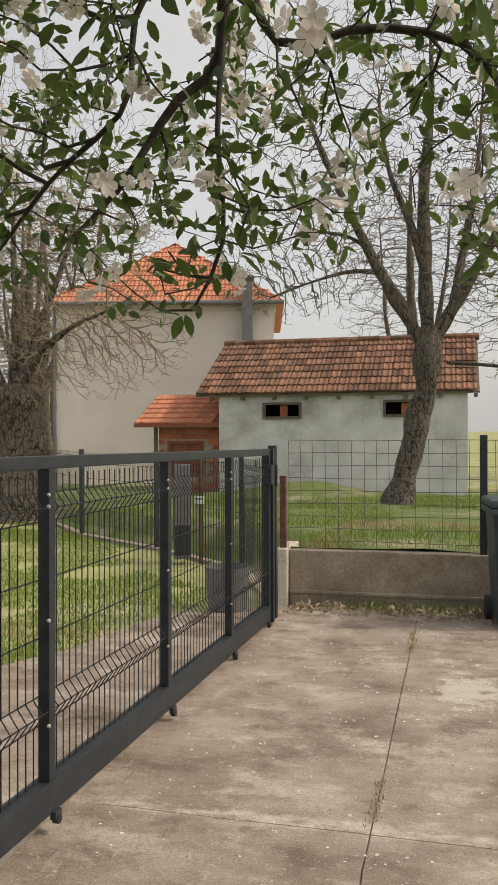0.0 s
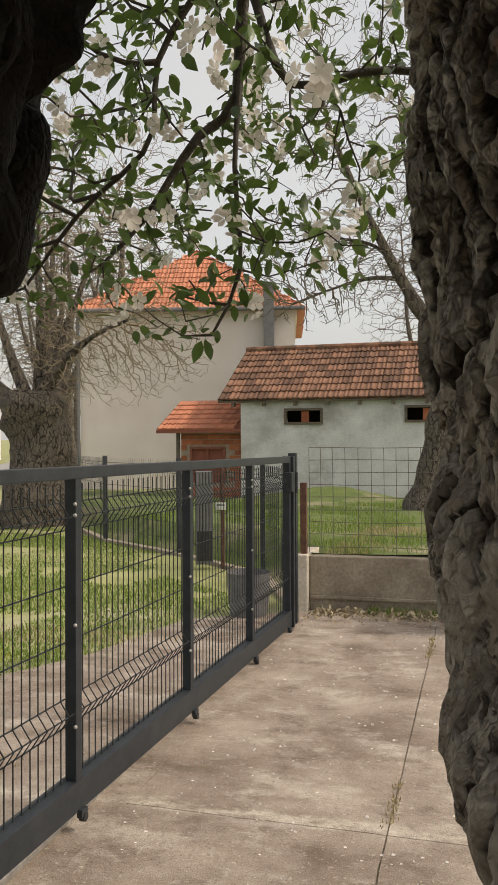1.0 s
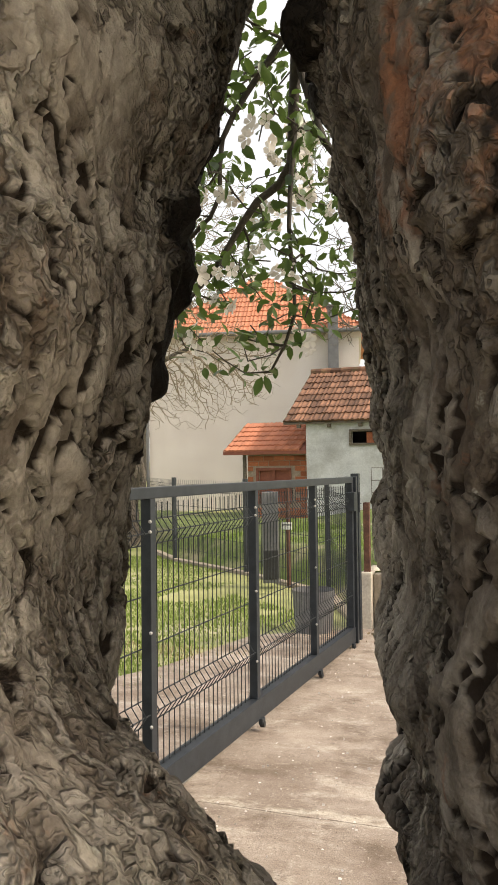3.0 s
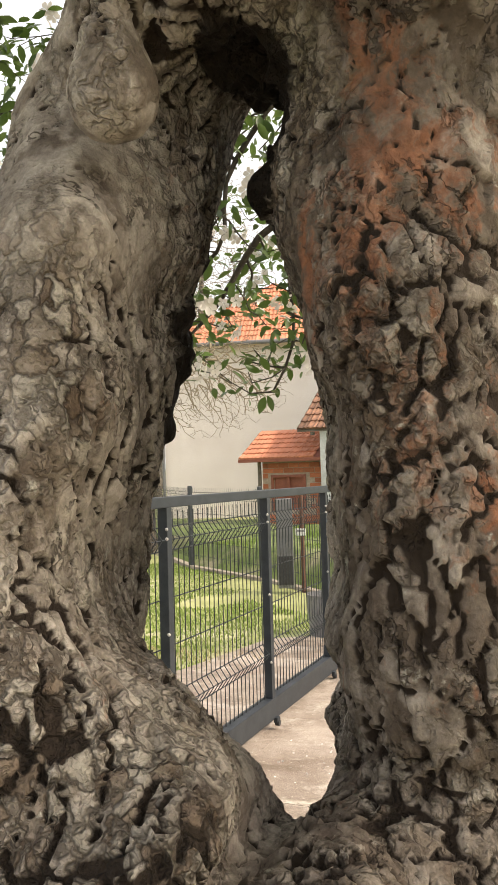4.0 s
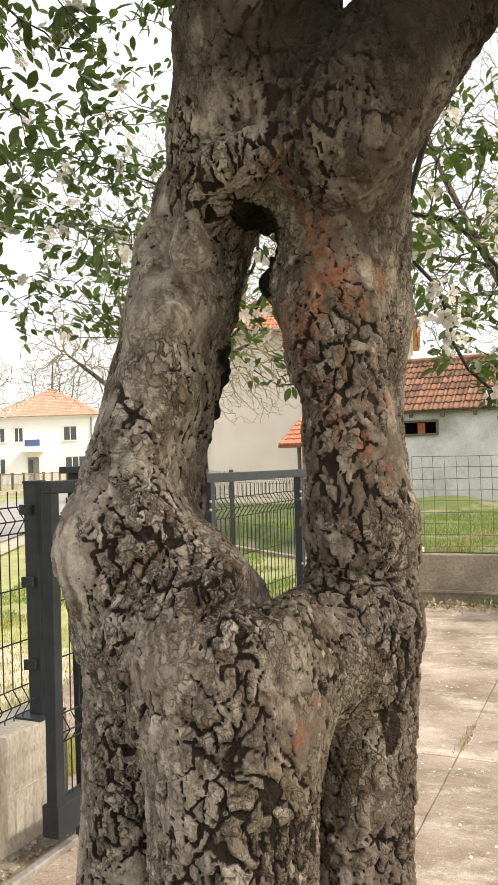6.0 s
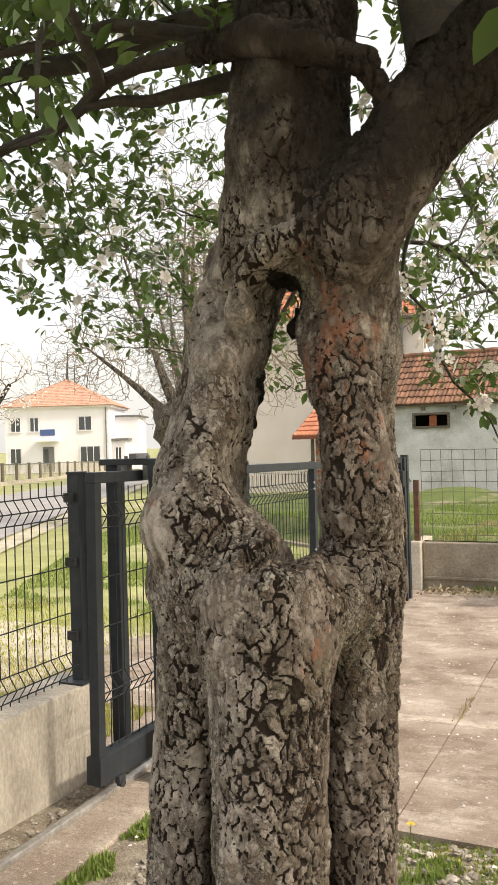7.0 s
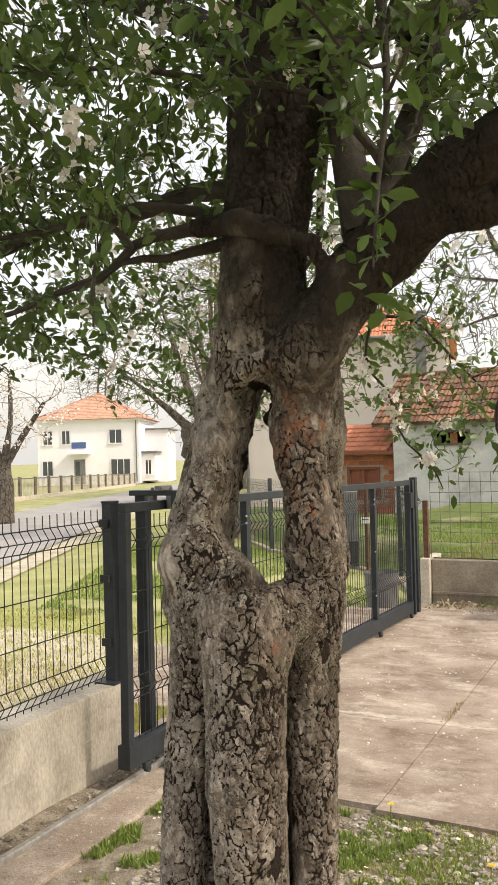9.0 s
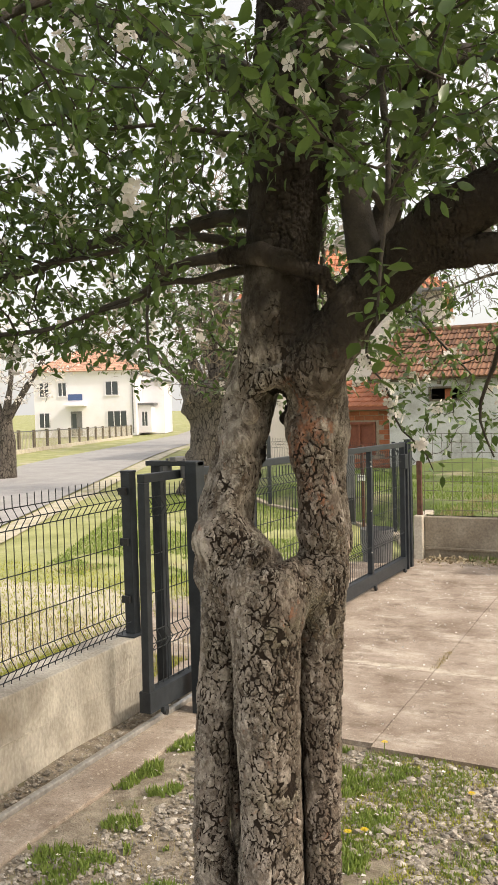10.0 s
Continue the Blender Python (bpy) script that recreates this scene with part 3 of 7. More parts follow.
def tubes(pos, par, rad, sides=5):
    """Tapered tubes along a branching graph: pos (n, 3), par (index of the parent, -1 at a root), rad (n)."""
    pos, par, rad = np.asarray(pos, float), np.asarray(par), np.asarray(rad, float)
    n = len(pos)
    edge = np.where(par >= 0)[0]
    d = np.zeros((n, 3))
    d[edge] = pos[edge] - pos[par[edge]]
    main = np.full(n, -1)
    for i in edge[np.argsort(rad[edge])]:
        main[par[i]] = i
    has = main >= 0
    out = np.zeros((n, 3))
    out[has] = pos[main[has]] - pos[np.where(has)[0]]

    def unit(v):
        return v / np.maximum(np.linalg.norm(v, axis=1, keepdims=True), 1e-9)

    tang = unit(unit(d) + unit(out))

    def ring(p, t, r):
        ref = np.tile(np.array([0.83, 0.55, 0.1]), (len(p), 1))
        ref[np.abs((t * ref).sum(1)) > 0.93] = (-0.5, 0.8, 0.3)
        u = unit(np.cross(t, ref))
        v = np.cross(t, u)
        a = np.arange(sides) * 2 * np.pi / sides
        return p[:, None] + r[:, None, None] * (np.cos(a)[None, :, None] * u[:, None] + np.sin(a)[None, :, None] * v[:, None])

    rings = ring(pos, tang, rad)
    side = np.array([i for i in edge if main[par[i]] != i], dtype=int)
    start = par.copy()
    if len(side):
        more = ring(pos[par[side]], unit(d[side]), np.minimum(rad[side] * 1.25, rad[par[side]]))
        start[side] = n + np.arange(len(side))
        rings = np.concatenate([rings, more])
    k = np.arange(sides)
    a = start[edge][:, None] * sides + k
    b = edge[:, None] * sides + k
    faces = np.stack([a, np.roll(a, -1, 1), np.roll(b, -1, 1), b], axis=2).reshape(-1, 4)
    return rings.reshape(-1, 3), faces


def grow(pos, par, goals, step, kill, reach, rounds, rng, wander=0.15, droop=0.0):
    """Space colonisation: branches that grow from the given graph towards the goals."""
    pos, par = [np.array(p, float) for p in pos], list(par)
    goals = np.asarray(goals, float)
    best, who = np.full(len(goals), 1e9), np.zeros(len(goals), int)
    alive = np.ones(len(goals), bool)
    fresh = list(range(len(pos)))
    used = {}
    for _ in range(rounds):
        P = np.array([pos[i] for i in fresh])
        for s in range(0, len(P), 400):
            dist = np.linalg.norm(goals[:, None] - P[None, s:s + 400], axis=2)
            j = dist.argmin(1)
            dm = dist[np.arange(len(goals)), j]
            better = dm < best
            best[better], who[better] = dm[better], np.array(fresh)[s + j[better]]
        alive &= best > kill
        act = alive & (best < reach)
        if not act.any():
            break
        fresh = []
        for i in np.unique(who[act]):
            if used.get(i, 0) > 3:
                continue
            v = goals[act & (who == i)] - pos[i]
            v = (v / np.linalg.norm(v, axis=1, keepdims=True)).mean(0)
            if par[i] >= 0:
                back = pos[i] - pos[par[i]]
                v = v + 0.35 * back / (np.linalg.norm(back) + 1e-9)
            v = v + rng.normal(0, wander, 3)
            v[2] -= droop
            v /= np.linalg.norm(v) + 1e-9
            used[i] = used.get(i, 0) + 1
            pos.append(pos[i] + step * v)
            par.append(int(i))
            fresh.append(len(pos) - 1)
        if not fresh:
            break
    return np.array(pos), np.array(par)


def girth(pos, par, tip, power, fixed=None):
    """Radii by the pipe model, from the tips down."""
    n = len(pos)
    area = np.zeros(n)
    kids = np.zeros(n, int)
    for i in range(n):
        if par[i] >= 0:
            kids[par[i]] += 1
    rad = np.zeros(n)
    for i in range(n - 1, -1, -1):
        rad[i] = tip if kids[i] == 0 else area[i] ** (1 / power)
        if par[i] >= 0:
            area[par[i]] += rad[i] ** power
    if fixed is not None:
        m = len(fixed)
        rad[:m] = np.maximum(fixed, 0)
        for i in range(m, n):
            rad[i] = min(rad[i], rad[par[i]] * 0.9)
    return rad


def chain(points, step):
    """Points along a smooth line through points of (x, y, z, r)."""
    pts = np.array(points, float)
    seg = np.linalg.norm(np.diff(pts[:, :3], axis=0), axis=1)
    s = np.concatenate([[0], np.cumsum(seg)])
    q = np.linspace(0, s[-1], max(2, int(s[-1] / step) + 1))
    ext = np.vstack([2 * pts[0] - pts[1], pts, 2 * pts[-1] - pts[-2]])
    res = []
    for v in q:
        k = min(int(np.searchsorted(s, v, side="right")) - 1, len(pts) - 2)
        t = (v - s[k]) / seg[k]
        a, b, c, d = ext[k:k + 4]
        res.append(0.5 * (2 * b + (c - a) * t + (2 * a - 5 * b + 4 * c - d) * t * t + (3 * b - a - 3 * c + d) * t ** 3))
    return np.array(res)


def hash3(i, j, k, s):
    h = (i * 374761393 + j * 668265263 + k * 2147483647 + s * 1274126177) & 0xFFFFFFFF
    h = ((h ^ (h >> 13)) * 1274126177) & 0xFFFFFFFF
    h = ((h ^ (h >> 16)) * 2246822519) & 0xFFFFFFFF
    return ((h ^ (h >> 15)) & 0xFFFFFF) / float(0xFFFFFF)


def value_noise(p, s=0):
    f = np.floor(p).astype(np.int64)
    t = p - f
    t = t * t * (3 - 2 * t)
    res = 0
    for a in (0, 1):
        for b in (0, 1):
            for c in (0, 1):
                w = (t[:, 0] if a else 1 - t[:, 0]) * (t[:, 1] if b else 1 - t[:, 1]) * (t[:, 2] if c else 1 - t[:, 2])
                res = res + w * hash3(f[:, 0] + a, f[:, 1] + b, f[:, 2] + c, s)
    return res * 2 - 1


def fbm(p, octaves=3, s=0):
    return sum(value_noise(p * 2 ** o, s + o) / 2 ** o for o in range(octaves))


def flat_plates(p, s=0):
    """The same cells in two dimensions, with the way from the seed to the point."""
    f = np.floor(p).astype(np.int64)
    d1, d2, cid, off = np.full(len(p), 9.0), np.full(len(p), 9.0), np.zeros(len(p)), np.zeros((len(p), 2))
    for a in (-1, 0, 1):
        for b in (-1, 0, 1):
            i, j = f[:, 0] + a, f[:, 1] + b
            w = p - np.stack([i + hash3(i, j, j * 0, s), j + hash3(i, j, j * 0, s + 7)], 1)
            d = np.linalg.norm(w, axis=1)
            near = d < d1
            d2 = np.where(near, d1, np.minimum(d2, d))
            cid = np.where(near, hash3(i, j, j * 0, s + 21), cid)
            off = np.where(near[:, None], w, off)
            d1 = np.where(near, d, d1)
    return d2 - d1, cid, off


def scatter(shape_v, shape_f, places, axes, sizes):
    """One mesh's arrays out of many turned and scaled copies of a small shape."""
    sv, sf = np.asarray(shape_v, float), np.asarray(shape_f, int)
    v = np.einsum("nij,kj->nki", axes, sv) * np.asarray(sizes)[:, None, None] + np.asarray(places)[:, None]
    f = sf[None] + (np.arange(len(places)) * len(sv))[:, None, None]
    return v.reshape(-1, 3), f.reshape(-1, sf.shape[1])


def turned(rng, n, tilt=None, lean=None):
    """n random frames: columns are the shape's x, y and z axes. lean: mean direction of the shape's x axis."""
    x = rng.normal(0, 1, (n, 3))
    if lean is not None:
        x = np.asarray(lean) + (tilt or 0.6) * x
    x /= np.linalg.norm(x, axis=1, keepdims=True) + 1e-9
    z = rng.normal(0, 1, (n, 3)) * 0.8 + np.array([0, 0, 0.8])
    y = np.cross(z, x)
    y /= np.linalg.norm(y, axis=1, keepdims=True) + 1e-9
    return np.stack([x, y, np.cross(x, y)], axis=2)


LEAF_V = [(0, 0, 0), (0.28, 0.2, 0.05), (0.28, 0, 0), (0.28, -0.2, 0.05), (0.62, 0.22, 0.04), (0.62, 0, -0.02), (0.62, -0.22, 0.04), (1, 0, -0.1), (0.85, 0.11, -0.01), (0.85, -0.11, -0.01), (0.85, 0, -0.06)]
LEAF_F = [(0, 2, 1, 1), (0, 3, 2, 2), (2, 5, 4, 1), (3, 6, 5, 2), (5, 10, 8, 4), (6, 9, 10, 5), (10, 7, 8, 8), (9, 7, 10, 10)]
LEAF_T = [(0, 2, 1), (0, 3, 2), (2, 5, 4), (2, 4, 1), (3, 6, 5), (3, 5, 2), (5, 10, 8), (5, 8, 4), (6, 9, 10), (6, 10, 5), (10, 7, 8), (9, 7, 10)]


def blossom_shape():
    v, f = [], []
    for k in range(5):
        a = k * 2 * math.pi / 5
        c, s = math.cos(a), math.sin(a)
        b = len(v)
        for r, w, h in ((0.06, 0.03, 0.0), (0.3, 0.2, 0.1), (0.3, -0.2, 0.1), (0.52, 0.14, 0.12), (0.52, -0.14, 0.12), (0.06, -0.03, 0.0), (0.32, 0, 0.04)):
            v.append((r * c - w * s, r * s + w * c, h))
        f += [(b, b + 6, b + 1), (b, b + 5, b + 6), (b + 5, b + 2, b + 6), (b + 1, b + 6, b + 3), (b + 6, b + 4, b + 3), (b + 6, b + 2, b + 4)]
    return v, f


BLOOM_V, BLOOM_T = blossom_shape()


# ---- ground and paving ----
ROAD_DIR = np.array([-0.44, 0.898])                      # the road runs off to the north-west


def ground_level(x, y):
    """Level yard, falling gently away beyond the road."""
    far = np.clip((np.hypot(x, y) - 26) / 45, 0, 1) * np.clip((-x - 10) / 10, 0, 1)
    return -0.05 - 0.75 * far


gx = np.concatenate([np.linspace(-400, -60, 12), np.linspace(-55, 20, 76), np.linspace(30, 400, 12)])
gy = np.concatenate([np.linspace(-300, -20, 10), np.linspace(-15, 80, 96), np.linspace(90, 500, 12)])
GX, GY = np.meshgrid(gx, gy, indexing="ij")
flat = np.stack([GX.ravel(), GY.ravel(), np.zeros(GX.size)], 1)
bumps = fbm(flat * 0.9, 3, 5) * 0.02
GZ = ground_level(GX.ravel(), GY.ravel()) + bumps
flat[:, 2] = GZ
ii, jj = np.meshgrid(np.arange(len(gx) - 1), np.arange(len(gy) - 1), indexing="ij")
q0 = (ii * len(gy) + jj).ravel()
ground_faces = np.stack([q0, q0 + len(gy), q0 + len(gy) + 1, q0 + 1], 1)
ground = thing("ground", "grassy verge with worn gravel patches around the yard", "ground", kind="structure", data=fast_mesh("ground", flat, ground_faces), material=TURF)


def strip_mesh(name, left, right, lift=0.0):
    """A sheet between two lines of points, laid on the ground."""
    l, r = np.array(left, float), np.array(right, float)
    n = len(l)
    v = np.concatenate([l, r])
    k = np.arange(n - 1)
    return fast_mesh(name, v, np.stack([k, k + n, k + n + 1, k + 1], 1))


def along(p0, length, n, off):
    """Points beside the road's line at an offset to the east."""
    nrm = np.array([0.898, 0.44])
    t = np.linspace(0, length, n)
    p = np.array(p0)[None] + t[:, None] * ROAD_DIR[None] + off * nrm[None]
    z = ground_level(p[:, 0], p[:, 1])
    return np.column_stack([p, z])


def ribbon(name, off1, off2, lift, label, cat, mat, start=(-2.0, -6.0), length=150, n=90):
    a, b = along(start, length, n, off1), along(start, length, n, off2)
    a[:, 2] += lift
    b[:, 2] += lift
    return thing(name, label, cat, kind="structure", data=strip_mesh(name, a, b), material=mat)


# soil and worn turf round the tree, inside the fence
n_s = 60
sx, sy = np.meshgrid(np.linspace(-1.02, 4.5, n_s), np.linspace(-6, 1.74, 84), indexing="ij")
sv = np.stack([sx.ravel(), sy.ravel(), np.zeros(sx.size)], 1)
def verge_level(x, y):
    return ground_level(x, y) + 0.021


def soil_level(x, y):
    """The trodden bed, a little higher round the tree."""
    flat_p = np.column_stack([x, y, np.zeros(len(x))])
    return -0.022 + fbm(flat_p * 3.1, 3, 9) * 0.010 + 0.07 * np.exp(-((x - 0.25) ** 2 + (y - 0.08) ** 2) / 0.12)


sv[:, 2] = soil_level(sv[:, 0], sv[:, 1])
si, sj = np.meshgrid(np.arange(n_s - 1), np.arange(83), indexing="ij")
s0 = (si * 84 + sj).ravel()
thing("soil_bed", "bare gravelly soil with weeds around the apple tree", "ground", kind="structure", data=fast_mesh("soil_bed", sv, np.stack([s0, s0 + 84, s0 + 85, s0 + 1], 1)), material=SOIL)

# concrete yard: cast slabs with open joints
yard = thing("yard_pavement", "worn brown-grey concrete yard with cracks and stains", "pavement", kind="structure")
SLABS = [(-1.04, -0.053, 1.74, 2.866), (-0.047, 3.4, 1.70, 2.866), (-1.04, -0.053, 2.870, 6.12), (-0.047, 3.4, 2.870, 6.12), (-1.04, 3.4, 6.124, 6.46)]
for k, (x0, x1, y0, y1) in enumerate(SLABS):
    bm = box(x0, x1, y0, y1, -0.14, 0.0)
    bmesh.ops.subdivide_edges(bm, edges=bm.edges[:], cuts=14, use_grid_fill=True)
    for v in bm.verts:
        w = noise.noise(v.co * 1.3) * 0.006 + noise.noise(v.co * 6) * 0.003
        v.co += Vector((noise.noise(v.co * 9) * 0.004, noise.noise(v.co * 9 + Vector((5, 0, 0))) * 0.003, w))
    part("slab", bm, CONCRETE, yard)
part("joint_fill", box(-0.056, -0.044, 1.75, 6.12, -0.12, -0.007), SOIL, yard)
part("joint_fill", box(-1.04, 3.4, 2.862, 2.874, -0.12, -0.006), SOIL, yard)
part("joint_fill", box(-1.04, 3.4, 6.117, 6.127, -0.12, -0.006), SOIL, yard)

# strip footing of the gate's rail
footing = thing("rail_footing", "narrow pale concrete strip carrying the gate rail", "pavement", kind="structure")
bm = box(-1.24, -1.045, 1.74, 6.46, -0.12, -0.004, 0.006)
part("slab", bm, CONCRETE, footing)
bm = box(-1.25, -0.965, -5.0, 1.735, -0.12, -0.002, 0.008)
bmesh.ops.subdivide_edges(bm, edges=bm.edges[:], cuts=9, use_grid_fill=True)
for v in bm.verts:
    v.co += Vector((noise.noise(v.co * 4) * 0.02, 0, noise.noise(v.co * 5) * 0.006))
part("slab", bm, CONCRETE, footing)

# raised garden behind the low wall, held by the wall and the diagonal boundary
def garden_level(x, y):
    return 0.43 - np.clip((y - 6.6) / 10.4, 0, 1.6) * 0.36


gu, gv = np.meshgrid(np.linspace(0, 1, 70), np.linspace(0, 1, 90), indexing="ij")
gyy = 6.56 + gv * 40
west = np.interp(gyy, [6.5, 8.1, 10.3, 14, 20, 60], [-1.12, -1.85, -4.6, -8.6, -11.6, -31.0])
gxx = west + (14 - west) * gu ** 1.4
gar = np.stack([gxx.ravel(), gyy.ravel(), np.zeros(gxx.size)], 1)
gar[:, 2] = garden_level(gar[:, 0], gar[:, 1]) + fbm(gar * 1.1, 3, 31) * 0.035 + 0.28 * np.exp(-((gar[:, 0] + 2.7) ** 2 / 1.6 + (gar[:, 1] - 15.8) ** 2 / 0.8))
edge_drop = np.clip((gar[:, 0] - west.ravel()) / 0.7, 0, 1)
past = gar[:, 1] > 7.0
base_z = ground_level(gar[:, 0], gar[:, 1])
gar[:, 2] = np.where(past, base_z - 0.04 + (gar[:, 2] + 0.09) * edge_drop, gar[:, 2])
qi, qj = np.meshgrid(np.arange(69), np.arange(89), indexing="ij")
g0 = (qi * 90 + qj).ravel()
thing("garden_ground", "raised garden of fresh grass with a worn gravel path", "ground", kind="structure", data=fast_mesh("garden_ground", gar, np.stack([g0, g0 + 90, g0 + 91, g0 + 1], 1)), material=GARDEN_TURF)

ribbon("road", -2.9, 0.75, 0.03, "light grey asphalt village road beside the verge", "road", ASPHALT)
ribbon("gravel_shoulder", 0.8, 1.25, 0.02, "pale gravel shoulder along the road", "ground", GRAVEL)
# drive outside the gate
drive_l = [(-1.75, 2.0, -0.025), (-2.3, 2.7, -0.02), (-2.75, 3.8, -0.02), (-2.2, 4.9, -0.02), (-1.95, 6.0, -0.02)]
drive_r = [(-1.25, 1.9, -0.02), (-1.25, 2.7, -0.02), (-1.25, 3.8, -0.02), (-1.25, 4.9, -0.02), (-1.25, 6.4, -0.02)]
thing("driveway", "grey-pink concrete driveway outside the sliding gate", "pavement", kind="structure", data=strip_mesh("driveway", drive_l, drive_r), material=CONCRETE)
thing("dirt_strip", "strip of dirt and leaf litter between rail and base wall", "ground", kind="structure", data=strip_mesh("dirt_strip", [(-1.374, y, -0.012 + 0.008 * math.sin(y * 7)) for y in np.arange(-5, 2.2, 0.12)], [(-1.252, y, -0.016) for y in np.arange(-5, 2.2, 0.12)]), material=SOIL)
gv_l = [(-1.62, y, -0.03) for y in np.linspace(-5, 4.2, 24)]
gv_r = [((-3.4 - 0.44 * y) / 0.898, y, -0.028) for y in np.linspace(-5, 4.2, 24)]
thing("gravel_verge", "pale trodden gravel verge with thin yellow-green grass", "ground", kind="structure", data=strip_mesh("gravel_verge", gv_r, gv_l), material=GRAVEL)


# ---- sliding gate, fences and low walls ----
def wire_shape(zs, xs, r):
    """One upright wire, bent at its folds."""
    pos = [(x, 0, z) for x, z in zip(xs, zs)]
    v, f = tubes(pos, [i - 1 for i in range(len(pos))], [r] * len(pos), 5)
    return fast_mesh("wire", v, f)


def fold_line(top, bottom, fold, deep, spikes):
    zs, xs = [top + spikes], [0.0]
    for a, b in fold:
        zs += [top - a, top - (a + b) / 2, top - b]
        xs += [0, deep, 0]
    return zs + [bottom], xs + [0.0]


def fold_rows(top, plain, fold, deep):
    r = []
    for a, b in fold:
        r += [(top - a, 0), (top - (a + b) / 2, deep), (top - b, 0)]
    return r + [(top - p, 0) for p in plain]


def wires(parent, at, length, top, bottom, plain, fold, pitch=0.05, deep=0.035, spikes=0.03, vr=0.0026, hr=0.003):
    """A welded mesh along +y: each upright and each cross wire a part of its own."""
    n = int(length / pitch)
    y0 = (length - (n - 1) * pitch) / 2
    zs, xs = fold_line(top, bottom, fold, deep, spikes)
    up = settle("upright_wire", wire_shape(zs, xs, vr), WIRE)
    for i in range(n):
        part("upright_wire", up, WIRE, parent, at=at @ pose(0, y0 + i * pitch, 0))
    v, f = tubes([(0, 0, 0), (0, length, 0)], [-1, 0], [hr, hr], 5)
    across = settle("cross_wire", fast_mesh("cross_wire", v, f), WIRE)
    for z, x in fold_rows(top, plain, fold, deep):
        part("cross_wire", across, WIRE, parent, at=at @ pose(x - 0.005, 0, z))


def mesh_panel(length, rows, top, bottom, pitch=0.05, fold=(), deep=0.035, vr=0.0026, hr=0.003, spikes=0.03):
    """The same mesh far off, as one joined shape."""
    n = int(length / pitch)
    y0 = (length - (n - 1) * pitch) / 2
    zs, xs = fold_line(top, bottom, fold, deep, spikes)
    pos, par, rad = [], [], []
    for i in range(n):
        for k in range(len(zs)):
            par.append(len(pos) - 1 if k else -1)
            pos.append((xs[k], y0 + i * pitch, zs[k]))
            rad.append(vr)
    for z, x in rows:
        pos += [(x, 0, z), (x, length, z)]
        par += [-1, len(pos) - 2]
        rad += [hr, hr]
    v, f = tubes(pos, par, rad, 5)
    return fast_mesh("wire_mesh", v, f)


GATE_X = -1.132
gate = thing("sliding_gate", "anthracite steel sliding gate with folded wire mesh, partly open", "gate", at=pose(GATE_X, 1.43, 0.035, -0.9, 0, -0.9))
GL = 4.38
rail = box(-0.045, 0, 0, GL, 1.238, 1.283, 0.004)
part("top_rail", rail, ANTHRACITE, gate)
part("bottom_rail", box(-0.065, 0.004, 0.0, GL, 0.055, 0.165, 0.004), ANTHRACITE, gate)
stiles = [0.0, 1.175, 2.32, 3.385, GL - 0.044]
for y in stiles:
    part("stile", box(-0.044, 0.0, y, y + 0.044, 0.165, 1.238, 0.003), ANTHRACITE, gate)
FOLD = ((0.045, 0.145), (0.745, 0.845))
for a, b in zip(stiles, stiles[1:]):
    span = b - a - 0.044
    wires(gate, pose(-0.038, a + 0.044, 0), span, 1.2, 0.165, (0.345, 0.545, 1.03), FOLD, spikes=0.02)
for y in (0.12, 1.2, 2.35, 3.42, GL - 0.1):
    hub = part("roller_bracket", box(0.0, 0.022, y - 0.022, y + 0.022, 0.035, 0.065, 0.003), ANTHRACITE, gate)
    bm = rod((0.004, y, 0.034), (0.026, y, 0.034), 0.016, 16)
    part("roller", bm, RUBBER, gate)
for y in stiles[1:4]:
    for z in (1.15, 1.11, 0.72, 0.36):
        bm = bmesh.new()
        bmesh.ops.create_icosphere(bm, subdivisions=1, radius=0.008, matrix=pose(0.0, y - 0.004, z))
        part("bolt", bm, ZINC, gate)
# lock plate and pull at the leading edge
part("lock_case", box(-0.03, 0.03, GL - 0.10, GL - 0.015, 1.03, 1.17, 0.004), ANTHRACITE, gate)
part("handle", rod((0.055, GL - 0.05, 1.02), (0.055, GL - 0.05, 1.17), 0.009, 10), ANTHRACITE, gate)
part("end_cap", box(-0.065, 0.02, GL, GL + 0.045, 0.04, 1.285, 0.004), ANTHRACITE, gate)

thing("gate_rail", "narrow galvanised floor rail for the sliding gate", "rail", data=box(-1.205, -1.175, -4.8, 6.2, -0.006, 0.022, 0.006), material=ZINC)

# base wall, posts and panels of the road fence
base_wall = thing("base_wall", "board-marked pale concrete base wall under the road fence", "wall", kind="structure")
bm = box(-1.60, -1.375, -6.0, 1.82, -0.2, 0.40, 0.008)
bmesh.ops.subdivide_edges(bm, edges=[e for e in bm.edges if abs(e.verts[0].co.y - e.verts[1].co.y) > 1], cuts=60)
for v in bm.verts:
    v.co += Vector((noise.noise(v.co * 2.3) * 0.006, 0, noise.noise(v.co * 1.7) * 0.006))
part("concrete", bm, BASE_CONCRETE, base_wall)
part("board_mark", box(-1.380, -1.371, -6.0, 1.80, 0.185, 0.192, 0.001), BASE_CONCRETE, base_wall)


